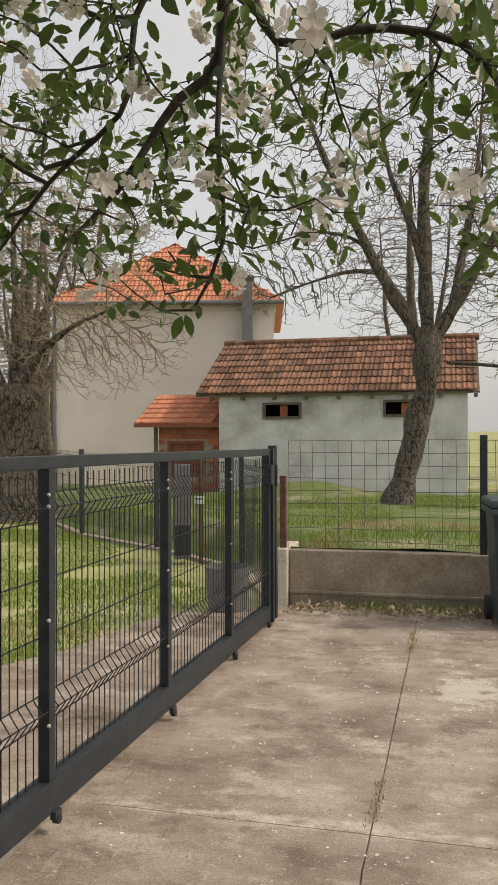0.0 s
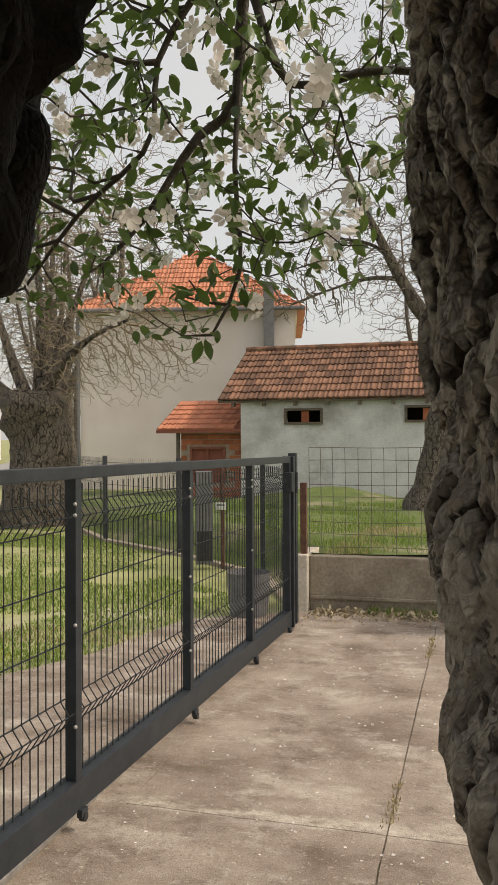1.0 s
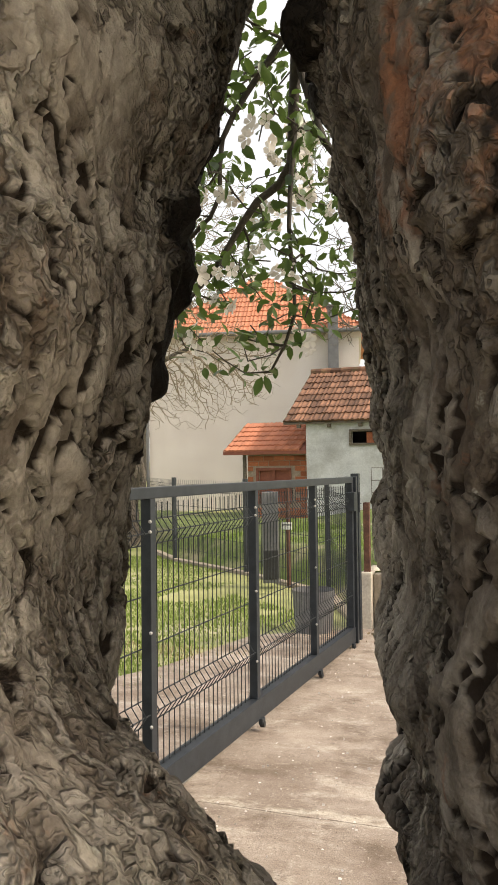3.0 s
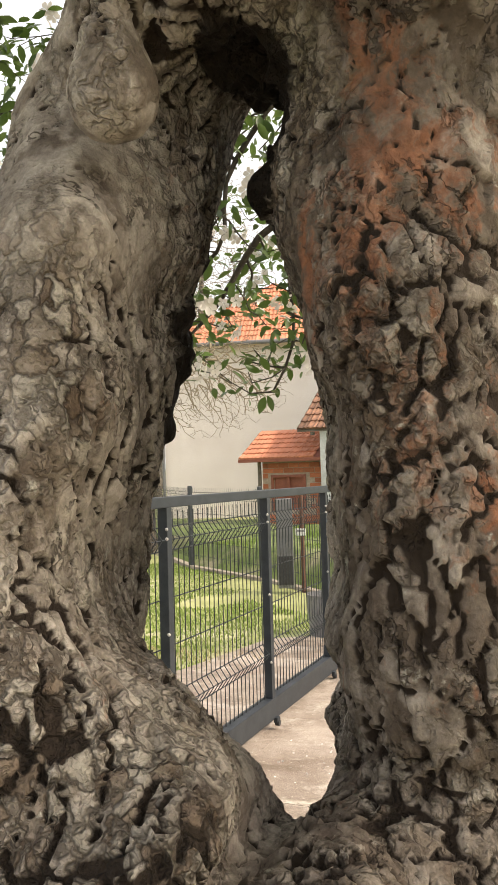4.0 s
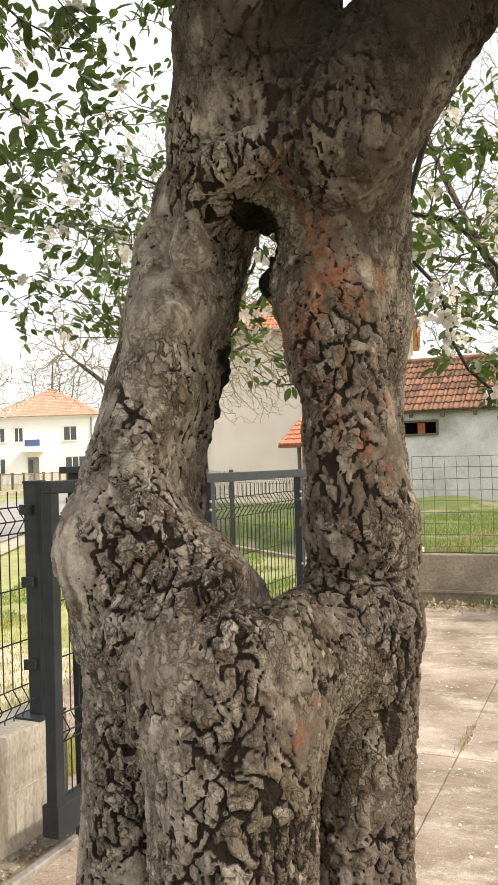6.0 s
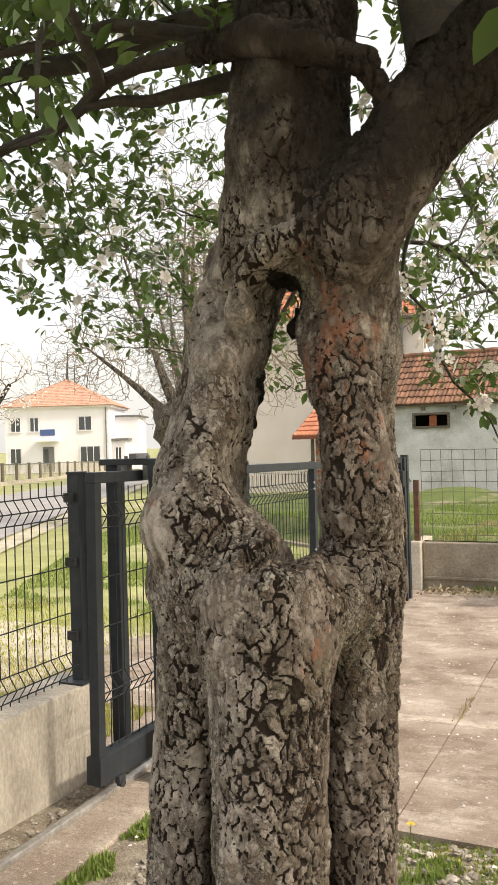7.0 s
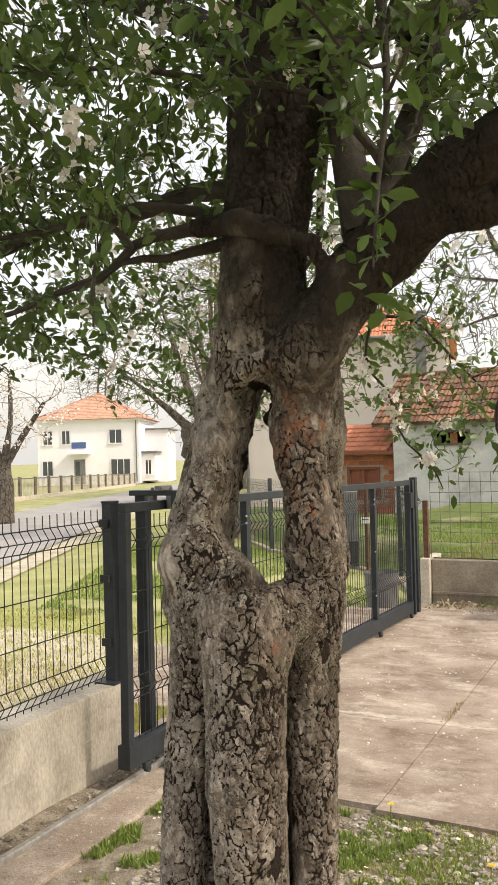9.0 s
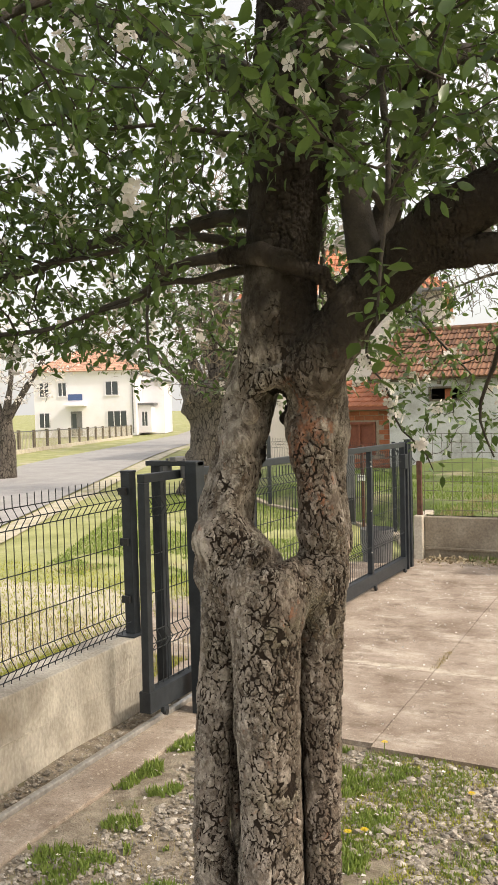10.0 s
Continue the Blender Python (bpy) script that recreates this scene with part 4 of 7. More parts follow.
def fence_post(x, y, z0, z1, at=None):
    p = thing("fence_post", "anthracite square steel fence post on a base plate", "post", at=pose(x, y, z0), group="road fence posts")
    h = z1 - z0
    part("tube", box(-0.03, 0.03, -0.03, 0.03, 0.008, h, 0.003), ANTHRACITE, p)
    part("cap", box(-0.033, 0.033, -0.033, 0.033, h, h + 0.012, 0.003), ANTHRACITE, p)
    part("base_plate", box(-0.06, 0.06, -0.08, 0.08, 0.0, 0.008), ANTHRACITE, p)
    for k in (0.1, 0.38, 0.7):
        part("clamp", box(-0.04, 0.012, -0.045, -0.03, h - k - 0.02, h - k + 0.02, 0.002), RUBBER, p)
    return p


for y in (1.73, -0.78, -3.29):
    fence_post(-1.43, y, 0.40, 1.30)
FOLD_F = ((0.03, 0.13), (0.71, 0.81))
for y in (-0.72, -3.23):
    f = thing("road_fence", "anthracite folded wire mesh panel on the concrete base wall", "fence", at=pose(-1.43, y, 0), group="road fence")
    wires(f, pose(0, 0, 0), 2.39, 1.245, 0.42, (0.34, 0.54), FOLD_F)

# guide portal that keeps the gate upright
portal = thing("gate_guide", "anthracite twin-post guide with rollers over the gate", "gate guide", at=pose(-1.15, 1.80, 0))
part("post", box(-0.19, -0.13, 0.02, 0.08, -0.1, 1.335, 0.004), ANTHRACITE, portal)
part("post", box(0.075, 0.145, -0.05, 0.04, -0.1, 1.36, 0.004), ANTHRACITE, portal)
part("cross_bar", box(-0.19, 0.145, -0.03, 0.03, 1.335, 1.362, 0.003), ANTHRACITE, portal)
for x in (-0.065, 0.045):
    part("guide_roller", rod((x, 0.0, 1.27), (x, 0.0, 1.34), 0.024, 16), GREY_METAL, portal, "grey nylon roller")
    part("bolt", rod((x, 0.0, 1.33), (x, 0.0, 1.375), 0.009, 6), GREY_METAL, portal)
part("bracket", box(-0.02, 0.02, -0.05, 0.05, 1.36, 1.385, 0.004), GREY_METAL, portal, "dull zinc bracket")

# low garden wall with wire grid
low_wall = thing("garden_wall", "low weathered concrete wall with a board mark and stains", "wall", kind="structure")
bm = box(-1.06, 3.4, 6.46, 6.62, -0.2, 0.435, 0.01)
bmesh.ops.subdivide_edges(bm, edges=[e for e in bm.edges if abs(e.verts[0].co.x - e.verts[1].co.x) > 1], cuts=50)
for v in bm.verts:
    v.co += Vector((0, noise.noise(v.co * 3) * 0.008, noise.noise(v.co * 2.1) * 0.008))
part("concrete", bm, CONCRETE_OLD, low_wall)
part("ledge", box(-1.055, 3.4, 6.435, 6.456, 0.10, 0.125, 0.004), CONCRETE_OLD, low_wall)
pier = thing("wall_pier", "pale square concrete pier at the end of the garden wall", "pillar", kind="structure", data=box(-1.16, -1.064, 6.40, 6.9, -0.2, 0.45, 0.012), material=CONCRETE_PALE)

grid_fence = thing("wire_fence", "rusty welded wire grid fence above the garden wall", "fence", at=pose(0, 6.55, 0))
v, f = tubes([(0, 0, 0.44), (0.004, 0, 0.9), (0, 0, 1.30)], [-1, 0, 1], [0.0028] * 3, 4)
up = settle("upright_wire", fast_mesh("upright_wire", v, f), RUST_WIRE)
for x in np.arange(-1.08, 3.35, 0.1):
    part("upright_wire", up, RUST_WIRE, grid_fence, at=pose(x, 0, 0, 0, 0.3 * math.sin(x * 9), 0))
xs = np.linspace(-1.08, 3.35, 24)
for z in np.arange(0.50, 1.31, 0.1):
    v, f = tubes([(x, 0.006, z + 0.004 * math.sin(x * 5 + z * 20)) for x in xs], [i - 1 for i in range(24)], [0.0028] * 24, 4)
    part("cross_wire", fast_mesh("cross_wire", v, f), RUST_WIRE, grid_fence)
rust_post = thing("rusty_post", "rusty square steel post at the wall corner", "post", data=box(-1.135, -1.085, 6.46, 6.51, 0.44, 1.02, 0.004), material=RUST)
thing("grey_post", "grey painted steel angle post on the garden wall", "post", data=box(0.40, 0.455, 6.50, 6.555, 0.43, 1.34, 0.004), material=ANTHRACITE)
thing("gate_stop_post", "dark steel catch post behind the gate end", "post", data=box(-1.12, -1.06, 5.98, 6.04, -0.05, 1.27, 0.004), material=ANTHRACITE)

# wheeled bin
bin_t = thing("wheeled_bin", "dark green-grey plastic wheeled bin beside the wall", "bin", at=pose(0.66, 6.10, 0, 0, 0, 6))
bm = box(-0.21, 0.21, -0.22, 0.22, 0.03, 0.84)
for v in bm.verts:
    if v.co.z < 0.4:
        v.co.x *= 0.80
        v.co.y *= 0.78
bmesh.ops.bevel(bm, geom=bm.edges[:], offset=0.025, segments=3, affect="EDGES")
part("body", bm, PLASTIC_GREEN, bin_t, smooth=False)
part("rim", box(-0.235, 0.235, -0.245, 0.245, 0.80, 0.845, 0.012), PLASTIC_GREEN, bin_t)
bm = box(-0.235, 0.235, -0.255, 0.25, 0.85, 0.895, 0.018)
for v in bm.verts:
    if v.co.z > 0.87:
        v.co.z += 0.035 * (1 - (v.co.x / 0.24) ** 2)
part("lid", bm, PLASTIC_GREEN, bin_t)
part("handle", rod((-0.2, 0.275, 0.86), (0.2, 0.275, 0.86), 0.014, 10), PLASTIC_GREEN, bin_t)
for x in (-0.19, 0.19):
    part("wheel", rod((x - 0.02, 0.19, 0.09), (x + 0.02, 0.19, 0.09), 0.09, 18), RUBBER, bin_t)


# ---- apple tree with the hollow trunk ----
def trunk_field(X, Y, Z, want_cut=False):
    """Signed distance of the trunk: fused stems with the hollow cut through."""
    def cap(a, b):
        ax, ay, az, ar = a
        bx, by, bz, br = b
        dx, dy, dz = bx - ax, by - ay, bz - az
        t = np.clip(((X - ax) * dx + (Y - ay) * dy + (Z - az) * dz) / (dx * dx + dy * dy + dz * dz), 0, 1)
        return np.sqrt((X - ax - t * dx) ** 2 + (Y - ay - t * dy) ** 2 + (Z - az - t * dz) ** 2) - (ar + t * (br - ar))

    def fuse(a, b, k):
        h = np.clip(0.5 + 0.5 * (b - a) / k, 0, 1)
        return b + h * (a - b) - k * h * (1 - h)

    stems = [
        ([(0.097, 0.048, -0.095, 0.106), (0.059, -0.011, 0.432, 0.046), (0.086, 0.017, 0.828, 0.059), (0.128, 0.016, 1.144, 0.070)], 0.014),
        ([(0.231, -0.016, -0.095, 0.107), (0.265, -0.029, 0.526, 0.076), (0.283, -0.081, 0.808, 0.079), (0.288, -0.078, 1.195, 0.088)], 0.014),
        ([(0.380, 0.047, -0.095, 0.048), (0.386, 0.042, 0.544, 0.042), (0.382, 0.062, 0.889, 0.053), (0.388, 0.080, 1.181, 0.060)], 0.014),
        ([(0.257, 0.140, -0.095, 0.141), (0.267, 0.145, 0.626, 0.094), (0.220, -0.001, 1.169, 0.101)], 0.02),
        ([(0.163, -0.005, 1.212, 0.068), (0.170, -0.048, 1.290, 0.093), (0.180, -0.037, 1.391, 0.063), (0.181, -0.012, 1.537, 0.038), (0.141, 0.068, 1.662, 0.024), (0.295, 0.053, 1.805, 0.066)], 0.04),
        ([(0.065, 0.058, 1.169, 0.061), (0.111, 0.055, 1.360, 0.076), (0.154, 0.079, 1.563, 0.066), (0.161, 0.157, 1.735, 0.068)], 0.04),
        ([(0.363, 0.125, 1.174, 0.069), (0.391, 0.072, 1.310, 0.059), (0.350, 0.071, 1.498, 0.064), (0.364, 0.118, 1.651, 0.074), (0.386, 0.071, 1.794, 0.079)], 0.035),
        ([(0.348, 0.186, 1.259, 0.080), (0.297, 0.194, 1.437, 0.105), (0.337, 0.173, 1.575, 0.090), (0.353, 0.142, 1.782, 0.073)], 0.035),
        ([(0.266, 0.105, 1.810, 0.112), (0.287, 0.060, 1.895, 0.095), (0.292, 0.094, 2.128, 0.095), (0.318, 0.113, 2.425, 0.116), (0.322, 0.160, 2.876, 0.095)], 0.05),
        ([(0.401, 0.028, 1.752, 0.074), (0.515, 0.067, 1.912, 0.066), (0.590, 0.086, 1.982, 0.074), (0.749, 0.008, 2.085, 0.062), (0.952, -0.020, 2.156, 0.056)], 0.035),
        ([(0.672, 0.030, 2.011, 0.042), (0.792, 0.020, 2.011, 0.034), (0.872, 0.010, 2.006, 0.028)], 0.02),
        ([(0.476, 0.026, 1.911, 0.014), (0.442, -0.011, 1.982, 0.014), (0.356, -0.030, 2.022, 0.021), (0.276, -0.032, 2.053, 0.020), (0.166, -0.020, 2.058, 0.018)], 0.015),
        ([(0.535, 0.070, 1.984, 0.034), (0.506, 0.080, 2.164, 0.022), (0.466, 0.100, 2.413, 0.018)], 0.02),
        ([(0.165, 0.120, -0.100, 0.085), (0.165, 0.105, 0.500, 0.086), (0.170, 0.080, 1.050, 0.080)], 0.02),
        ([(0.200, -0.060, 1.200, 0.085), (0.290, -0.050, 1.130, 0.088)], 0.05),
        ([(0.300, -0.030, 1.165, 0.072), (0.340, 0.020, 1.165, 0.066), (0.378, 0.075, 1.190, 0.060)], 0.03),
        ([(0.232, -0.028, 1.626, 0.020), (0.252, -0.030, 1.675, 0.018), (0.277, -0.032, 1.716, 0.021), (0.322, -0.018, 1.731, 0.019), (0.362, -0.005, 1.741, 0.017)], 0.012),
    ]
    d = None
    for line, k in stems:
        e = None
        for a, b in zip(line, line[1:]):
            c = cap(a, b)
            e = c if e is None else fuse(e, c, 0.015)
        d = e if d is None else fuse(d, e, k)
    cut = None
    for a, b in (((0.367, -0.211, 1.259, 0.032), (0.198, 0.479, 1.274, 0.023)),
                 ((0.326, -0.187, 1.408, 0.094), (0.171, 0.378, 1.312, 0.054)),
                 ((0.350, -0.190, 1.432, 0.064), (0.165, 0.409, 1.462, 0.053)),
                 ((0.312, -0.209, 1.513, 0.075), (0.177, 0.462, 1.528, 0.025)),
                 ((0.303, -0.218, 1.573, 0.024), (0.205, 0.482, 1.591, 0.014)),
                 ((0.279, -0.221, 1.668, 0.031), (0.255, 0.481, 1.649, 0.026)),
                 ((0.281, 0.105, 1.388, 0.019), (0.235, 0.403, 1.417, 0.014)),
                 ((0.206, 0.111, 1.396, 0.026), (0.220, 0.406, 1.331, 0.049)),
                 ((0.295, -0.217, 1.242, 0.014), (0.289, 0.431, 1.187, 0.014))):
        c = cap(a, b)
        cut = c if cut is None else fuse(cut, c, 0.03)
    h = np.clip(0.5 - 0.5 * (d + cut) / 0.02, 0, 1)
    d = d + h * (-cut - d) + 0.02 * h * (1 - h)
    for a, b in (((0.124, 0.138, 1.613, 0.045), (0.127, 0.139, 1.488, 0.036)), ((0.128, 0.140, 1.488, 0.038), (0.142, 0.141, 1.474, 0.024))):
        d = fuse(d, cap(a, b), 0.012)                                     # knob that hangs into the hollow
    gap_x = np.interp(Z, [0.0, 0.55, 0.75, 1.0], [0.142, 0.145, 0.150, 0.168])
    slit = np.maximum(np.abs(X - gap_x) - np.clip((1.06 - Z) * 0.07, -0.02, 0.023), Y - 0.05)
    d = np.maximum(d, -slit)
    return (d, cut) if want_cut else d


def surface_net(fn, lo, hi, h):
    """Skin of a signed distance field, sampled on a grid of width h."""
    ax = [np.arange(l, u + h, h, dtype=np.float32) for l, u in zip(lo, hi)]
    X, Y, Z = np.meshgrid(*ax, indexing="ij")
    D = fn(X, Y, Z).astype(np.float32)
    nx, ny, nz = (len(a) - 1 for a in ax)
    s = D < 0
    corners = [(a, b, c) for a in (0, 1) for b in (0, 1) for c in (0, 1)]
    cnt = sum(s[a:a + nx, b:b + ny, c:c + nz].astype(np.int8) for a, b, c in corners)
    ci, cj, ck = np.where((cnt > 0) & (cnt < 8))
    acc, num = np.zeros((len(ci), 3)), np.zeros(len(ci))
    for a in corners:
        for m in range(3):
            if a[m]:
                continue
            b = list(a)
            b[m] = 1
            d0, d1 = D[ci + a[0], cj + a[1], ck + a[2]], D[ci + b[0], cj + b[1], ck + b[2]]
            x = (d0 < 0) != (d1 < 0)
            t = np.where(x, d0 / np.where(x, d0 - d1, 1), 0)
            p = np.tile(np.array(a, float), (len(ci), 1))
            p[:, m] = t
            acc += np.where(x[:, None], p, 0)
            num += x
    pos = np.array(lo) + h * (np.stack([ci, cj, ck], 1) + acc / num[:, None])
    idx = np.full((nx, ny, nz), -1, np.int32)
    idx[ci, cj, ck] = np.arange(len(ci))
    faces = []
    for m in range(3):
        u, w = [k for k in range(3) if k != m]
        sl0, sl1 = [slice(1, n) for n in (nx, ny, nz)], [slice(1, n) for n in (nx, ny, nz)]
        sl0[m], sl1[m] = slice(0, (nx, ny, nz)[m]), slice(1, (nx, ny, nz)[m] + 1)
        ch = s[tuple(sl0)] != s[tuple(sl1)]
        e = np.array(np.where(ch)).T
        inside = s[tuple(sl0)][ch]
        off = np.ones(3, int)
        off[m] = 0
        e = e + off
        q = []
        for du, dw in ((0, 0), (-1, 0), (-1, -1), (0, -1)):
            c = e.copy()
            c[:, u] += du
            c[:, w] += dw
            q.append(idx[c[:, 0], c[:, 1], c[:, 2]])
        q = np.stack(q, 1)
        flip = inside if m != 1 else ~inside
        q = np.where(flip[:, None], q, q[:, ::-1])
        faces.append(q[(q >= 0).all(1)])
    return pos, np.concatenate(faces)


def finer(v, q):
    """Each quad into four."""
    e = np.concatenate([q[:, [k, (k + 1) % 4]] for k in range(4)])
    e.sort(axis=1)
    key, back = np.unique(e[:, 0].astype(np.int64) * len(v) + e[:, 1], return_inverse=True)
    mid = 0.5 * (v[key // len(v)] + v[key % len(v)])
    n, m = len(v), len(q)
    em = back.reshape(4, m).T + n
    fc = np.arange(m) + n + len(mid)
    quads = np.concatenate([np.stack([q[:, k], em[:, k], fc, em[:, k - 1]], 1) for k in range(4)])
    return np.concatenate([v, mid, v[q].mean(axis=1)]), quads


def slope(v, eps=0.003):
    g = np.stack([trunk_field(v[:, 0] + eps * (m == 0), v[:, 1] + eps * (m == 1), v[:, 2] + eps * (m == 2)) - trunk_field(v[:, 0] - eps * (m == 0), v[:, 1] - eps * (m == 1), v[:, 2] - eps * (m == 2)) for m in range(3)], 1)
    return g / (np.linalg.norm(g, axis=1, keepdims=True) + 1e-9)


def main_body(v, q):
    """The largest connected piece of a mesh."""
    tag = np.arange(len(v))
    while True:
        low_tag = tag[q].min(axis=1)
        fresh = tag.copy()
        for k in range(4):
            np.minimum.at(fresh, q[:, k], low_tag)
        fresh = fresh[fresh]
        if (fresh == tag).all():
            break
        tag = fresh
    most = np.bincount(tag).argmax()
    keep = tag == most
    back = np.cumsum(keep) - 1
    return v[keep], back[q[keep[q[:, 0]]]]


tv, tf = finer(*main_body(*surface_net(trunk_field, (-0.14, -0.22, -0.06), (0.90, 0.40, 2.80), 0.0063)))
tn = slope(tv)
tv = tv - tn * trunk_field(tv[:, 0], tv[:, 1], tv[:, 2])[:, None]
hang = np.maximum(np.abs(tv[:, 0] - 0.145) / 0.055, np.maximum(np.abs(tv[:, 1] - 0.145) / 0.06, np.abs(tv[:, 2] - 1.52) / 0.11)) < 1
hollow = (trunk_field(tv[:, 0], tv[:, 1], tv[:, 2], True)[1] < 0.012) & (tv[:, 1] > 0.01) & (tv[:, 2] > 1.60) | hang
warp = np.stack([fbm(tv * 14, 3, 50 + m) for m in range(3)], 1)


def split(scale, tall, bend, width, seed):
    """Wandering cracks: 1 in the bottom of a crack, 0 on the skin beside it."""
    n = fbm(tv * np.array([scale, scale, scale * tall]) + warp * bend, 2, seed)
    return np.clip(1 - np.abs(n) / width, 0, 1)


patch = fbm(tv * np.array([7, 7, 4.5]), 3, 77)
scaly = np.clip(0.85 + 1.1 * patch + 0.5 * (tv[:, 0] > 0.29), 0.38, 1.0)             # smooth skin here, scaly there
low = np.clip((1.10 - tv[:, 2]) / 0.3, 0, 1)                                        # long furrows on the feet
raw = np.clip(1.2 - np.linalg.norm((tv - np.array([0.36, 0.03, 1.58])) * np.array([9, 5, 3.2]), axis=1), 0, 1)
face_x = np.abs(tn[:, 0]) + 0.15 * warp[:, 1] > np.abs(tn[:, 1])
jag = np.stack([fbm(tv * 75, 2, 5), fbm(tv * 75, 2, 7)], 1)
across = np.where(face_x, tv[:, 1] + 3.0, tv[:, 0]) + 0.014 * warp[:, 0] + 0.0042 * jag[:, 0]
upward = tv[:, 2] + 0.022 * warp[:, 2] + 0.0055 * jag[:, 1]
gape = fbm(tv * np.array([16, 16, 10]), 3, 31)                                      # where the cracks open and close


def tilted(cid, off):
    """Each plate leans its own way, mostly with the lower edge lifted."""
    a = (cid * 37.0 % 1.0 - 0.5) * 4.2
    return off[:, 0] * np.sin(a) - off[:, 1] * np.cos(a)


edge_a, lift_a, off_a = flat_plates(np.stack([across / 0.0150, upward / 0.036], 1), 3)
edge_b, lift_b, off_b = flat_plates(np.stack([across / 0.0078, upward / 0.0135], 1), 9)
crack_a = np.clip((np.clip(0.080 + 0.13 * gape + 0.02 * low + 0.05 * (scaly - 0.5), -0.03, 0.15) - edge_a) / 0.075, 0, 1)
crack_b = np.clip((np.clip(0.08 + 0.20 * gape, -0.04, 0.20) - edge_b) / 0.14, 0, 1) * scaly
deep = split(15, 0.36, 0.9, 0.045, 41) ** 0.7 * np.clip(0.2 + 1.8 * fbm(tv * np.array([9, 9, 6]), 2, 33), 0, 1)
fibre = fbm(tv * np.array([85, 85, 17]) + warp * 0.6, 3, 67)
lump = 0.0030 * fbm(tv * np.array([8, 8, 5]), 2, 15) + 0.0008 * fbm(tv * np.array([46, 46, 28]), 2, 19)
rel = -0.0050 * np.maximum(crack_a, deep) - 0.0022 * crack_b + scaly * (0.0030 * tilted(lift_a, off_a) + 0.0014 * (lift_a - 0.5) + 0.0022 * tilted(lift_b, off_b) + 0.0012 * (lift_b - 0.4)) + 0.0030 * raw * fibre
rel = np.where(hollow, 0.012 * fbm(tv * np.array([55, 55, 14]), 3, 91) + 0.006 * fbm(tv * np.array([90, 90, 60]), 2, 95), rel)
hollow_dark = np.where(hollow, 1.0, 0.0)
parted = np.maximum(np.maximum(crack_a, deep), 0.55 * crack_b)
shade_a = np.clip(0.55 * lift_a + 0.45 * lift_b - 0.45 * np.clip((tv[:, 0] + 0.03 * warp[:, 0] - 0.29) / 0.05, 0, 1), -0.3, 1)                               # every plate weathers its own way; darker from about x 0.29 on
young_shade = np.clip((tv[:, 2] + 0.12 * warp[:, 0] - 1.58 - 0.10 * (tv[:, 0] < 0.33)) / 0.30, 0, 1)       # darker up in the fork: crown shade put into the younger bark's colour
tv = tv + tn * (rel + lump + 0.0055)[:, None]
apple = thing("apple_tree", "old apple tree with a hollow split trunk, young leaves and blossom", "tree", at=pose(0.21, 0.1, 0))
AT = np.array([0.21, 0.1, 0.0])
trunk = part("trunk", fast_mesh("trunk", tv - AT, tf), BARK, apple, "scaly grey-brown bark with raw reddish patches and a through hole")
for word, val in (("split", parted), ("young_shade", young_shade), ("hollow_dark", hollow_dark), ("plate", shade_a)):
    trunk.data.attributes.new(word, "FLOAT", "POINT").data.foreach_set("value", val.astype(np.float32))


# ---- outbuilding, porch and houses ----
def tile_rows(width, slope, pitch_deg, row=0.34, col=0.215, thick=0.022, seed=1, wear=0.006):
    """Rows of lapped roof tiles on a plane that rises along +y from the eaves; x along the eaves. Arrays of one joined mesh."""
    rng = np.random.default_rng(seed)
    c, s = math.cos(radians(pitch_deg)), math.sin(radians(pitch_deg))
    nr, nc = int(math.ceil(slope / row)), int(math.ceil(width / col))
    prof = [(0.0, 0.0), (0.18, 0.022), (0.42, 0.0), (0.58, 0.0), (0.80, 0.022), (1.0, 0.0)]
    P = len(prof)
    V, F = [], []
    for r in range(nr):
        for k in range(nc):
            j = rng.normal(0, wear, 3)
            y0, y1 = r * row + j[0], min((r + 1) * row + 0.05, slope + 0.03) + j[0]
            b = len(V)
            for yy, lift in ((y0, thick + 0.012), (y1, 0.006)):
                for px_, h in prof:
                    x = min(k * col + px_ * col * 0.985, width) + j[1] * 0.5
                    z = lift + h + j[2] * 0.3
                    V.append((x, yy * c - z * s, yy * s + z * c))
            for px_, h in prof:
                x = min(k * col + px_ * col * 0.985, width) + j[1] * 0.5
                z = h - 0.004 + j[2] * 0.3
                V.append((x, y0 * c - z * s, y0 * s + z * c))
            for q in range(P - 1):
                F.append((b + q, b + q + 1, b + P + q + 1, b + P + q))
                F.append((b + 2 * P + q, b + 2 * P + q + 1, b + q + 1, b + q))
    return np.array(V), np.array(F)


def lay_tiles(parent, at, width, slope, row, col, mat, seed, wear):
    """Lapped clay tiles one by one, on a plane that rises along +y from the eaves."""
    rr = random.Random(seed)
    v, f = tile_rows(col * 0.99, row * 0.99, 0, row, col, seed=1, wear=0.0)
    me = settle("roof_tile", fast_mesh("roof_tile", v, f, False), mat)
    for r in range(int(math.ceil(slope / row - 0.15))):
        for k in range(int(width / col)):
            j = [rr.gauss(0, wear) for _ in range(4)]
            part("roof_tile", me, mat, parent, at=at @ pose(k * col + j[0] * 0.5, r * row + j[1], j[2] * 0.3, 0, 0, j[3] * 60))


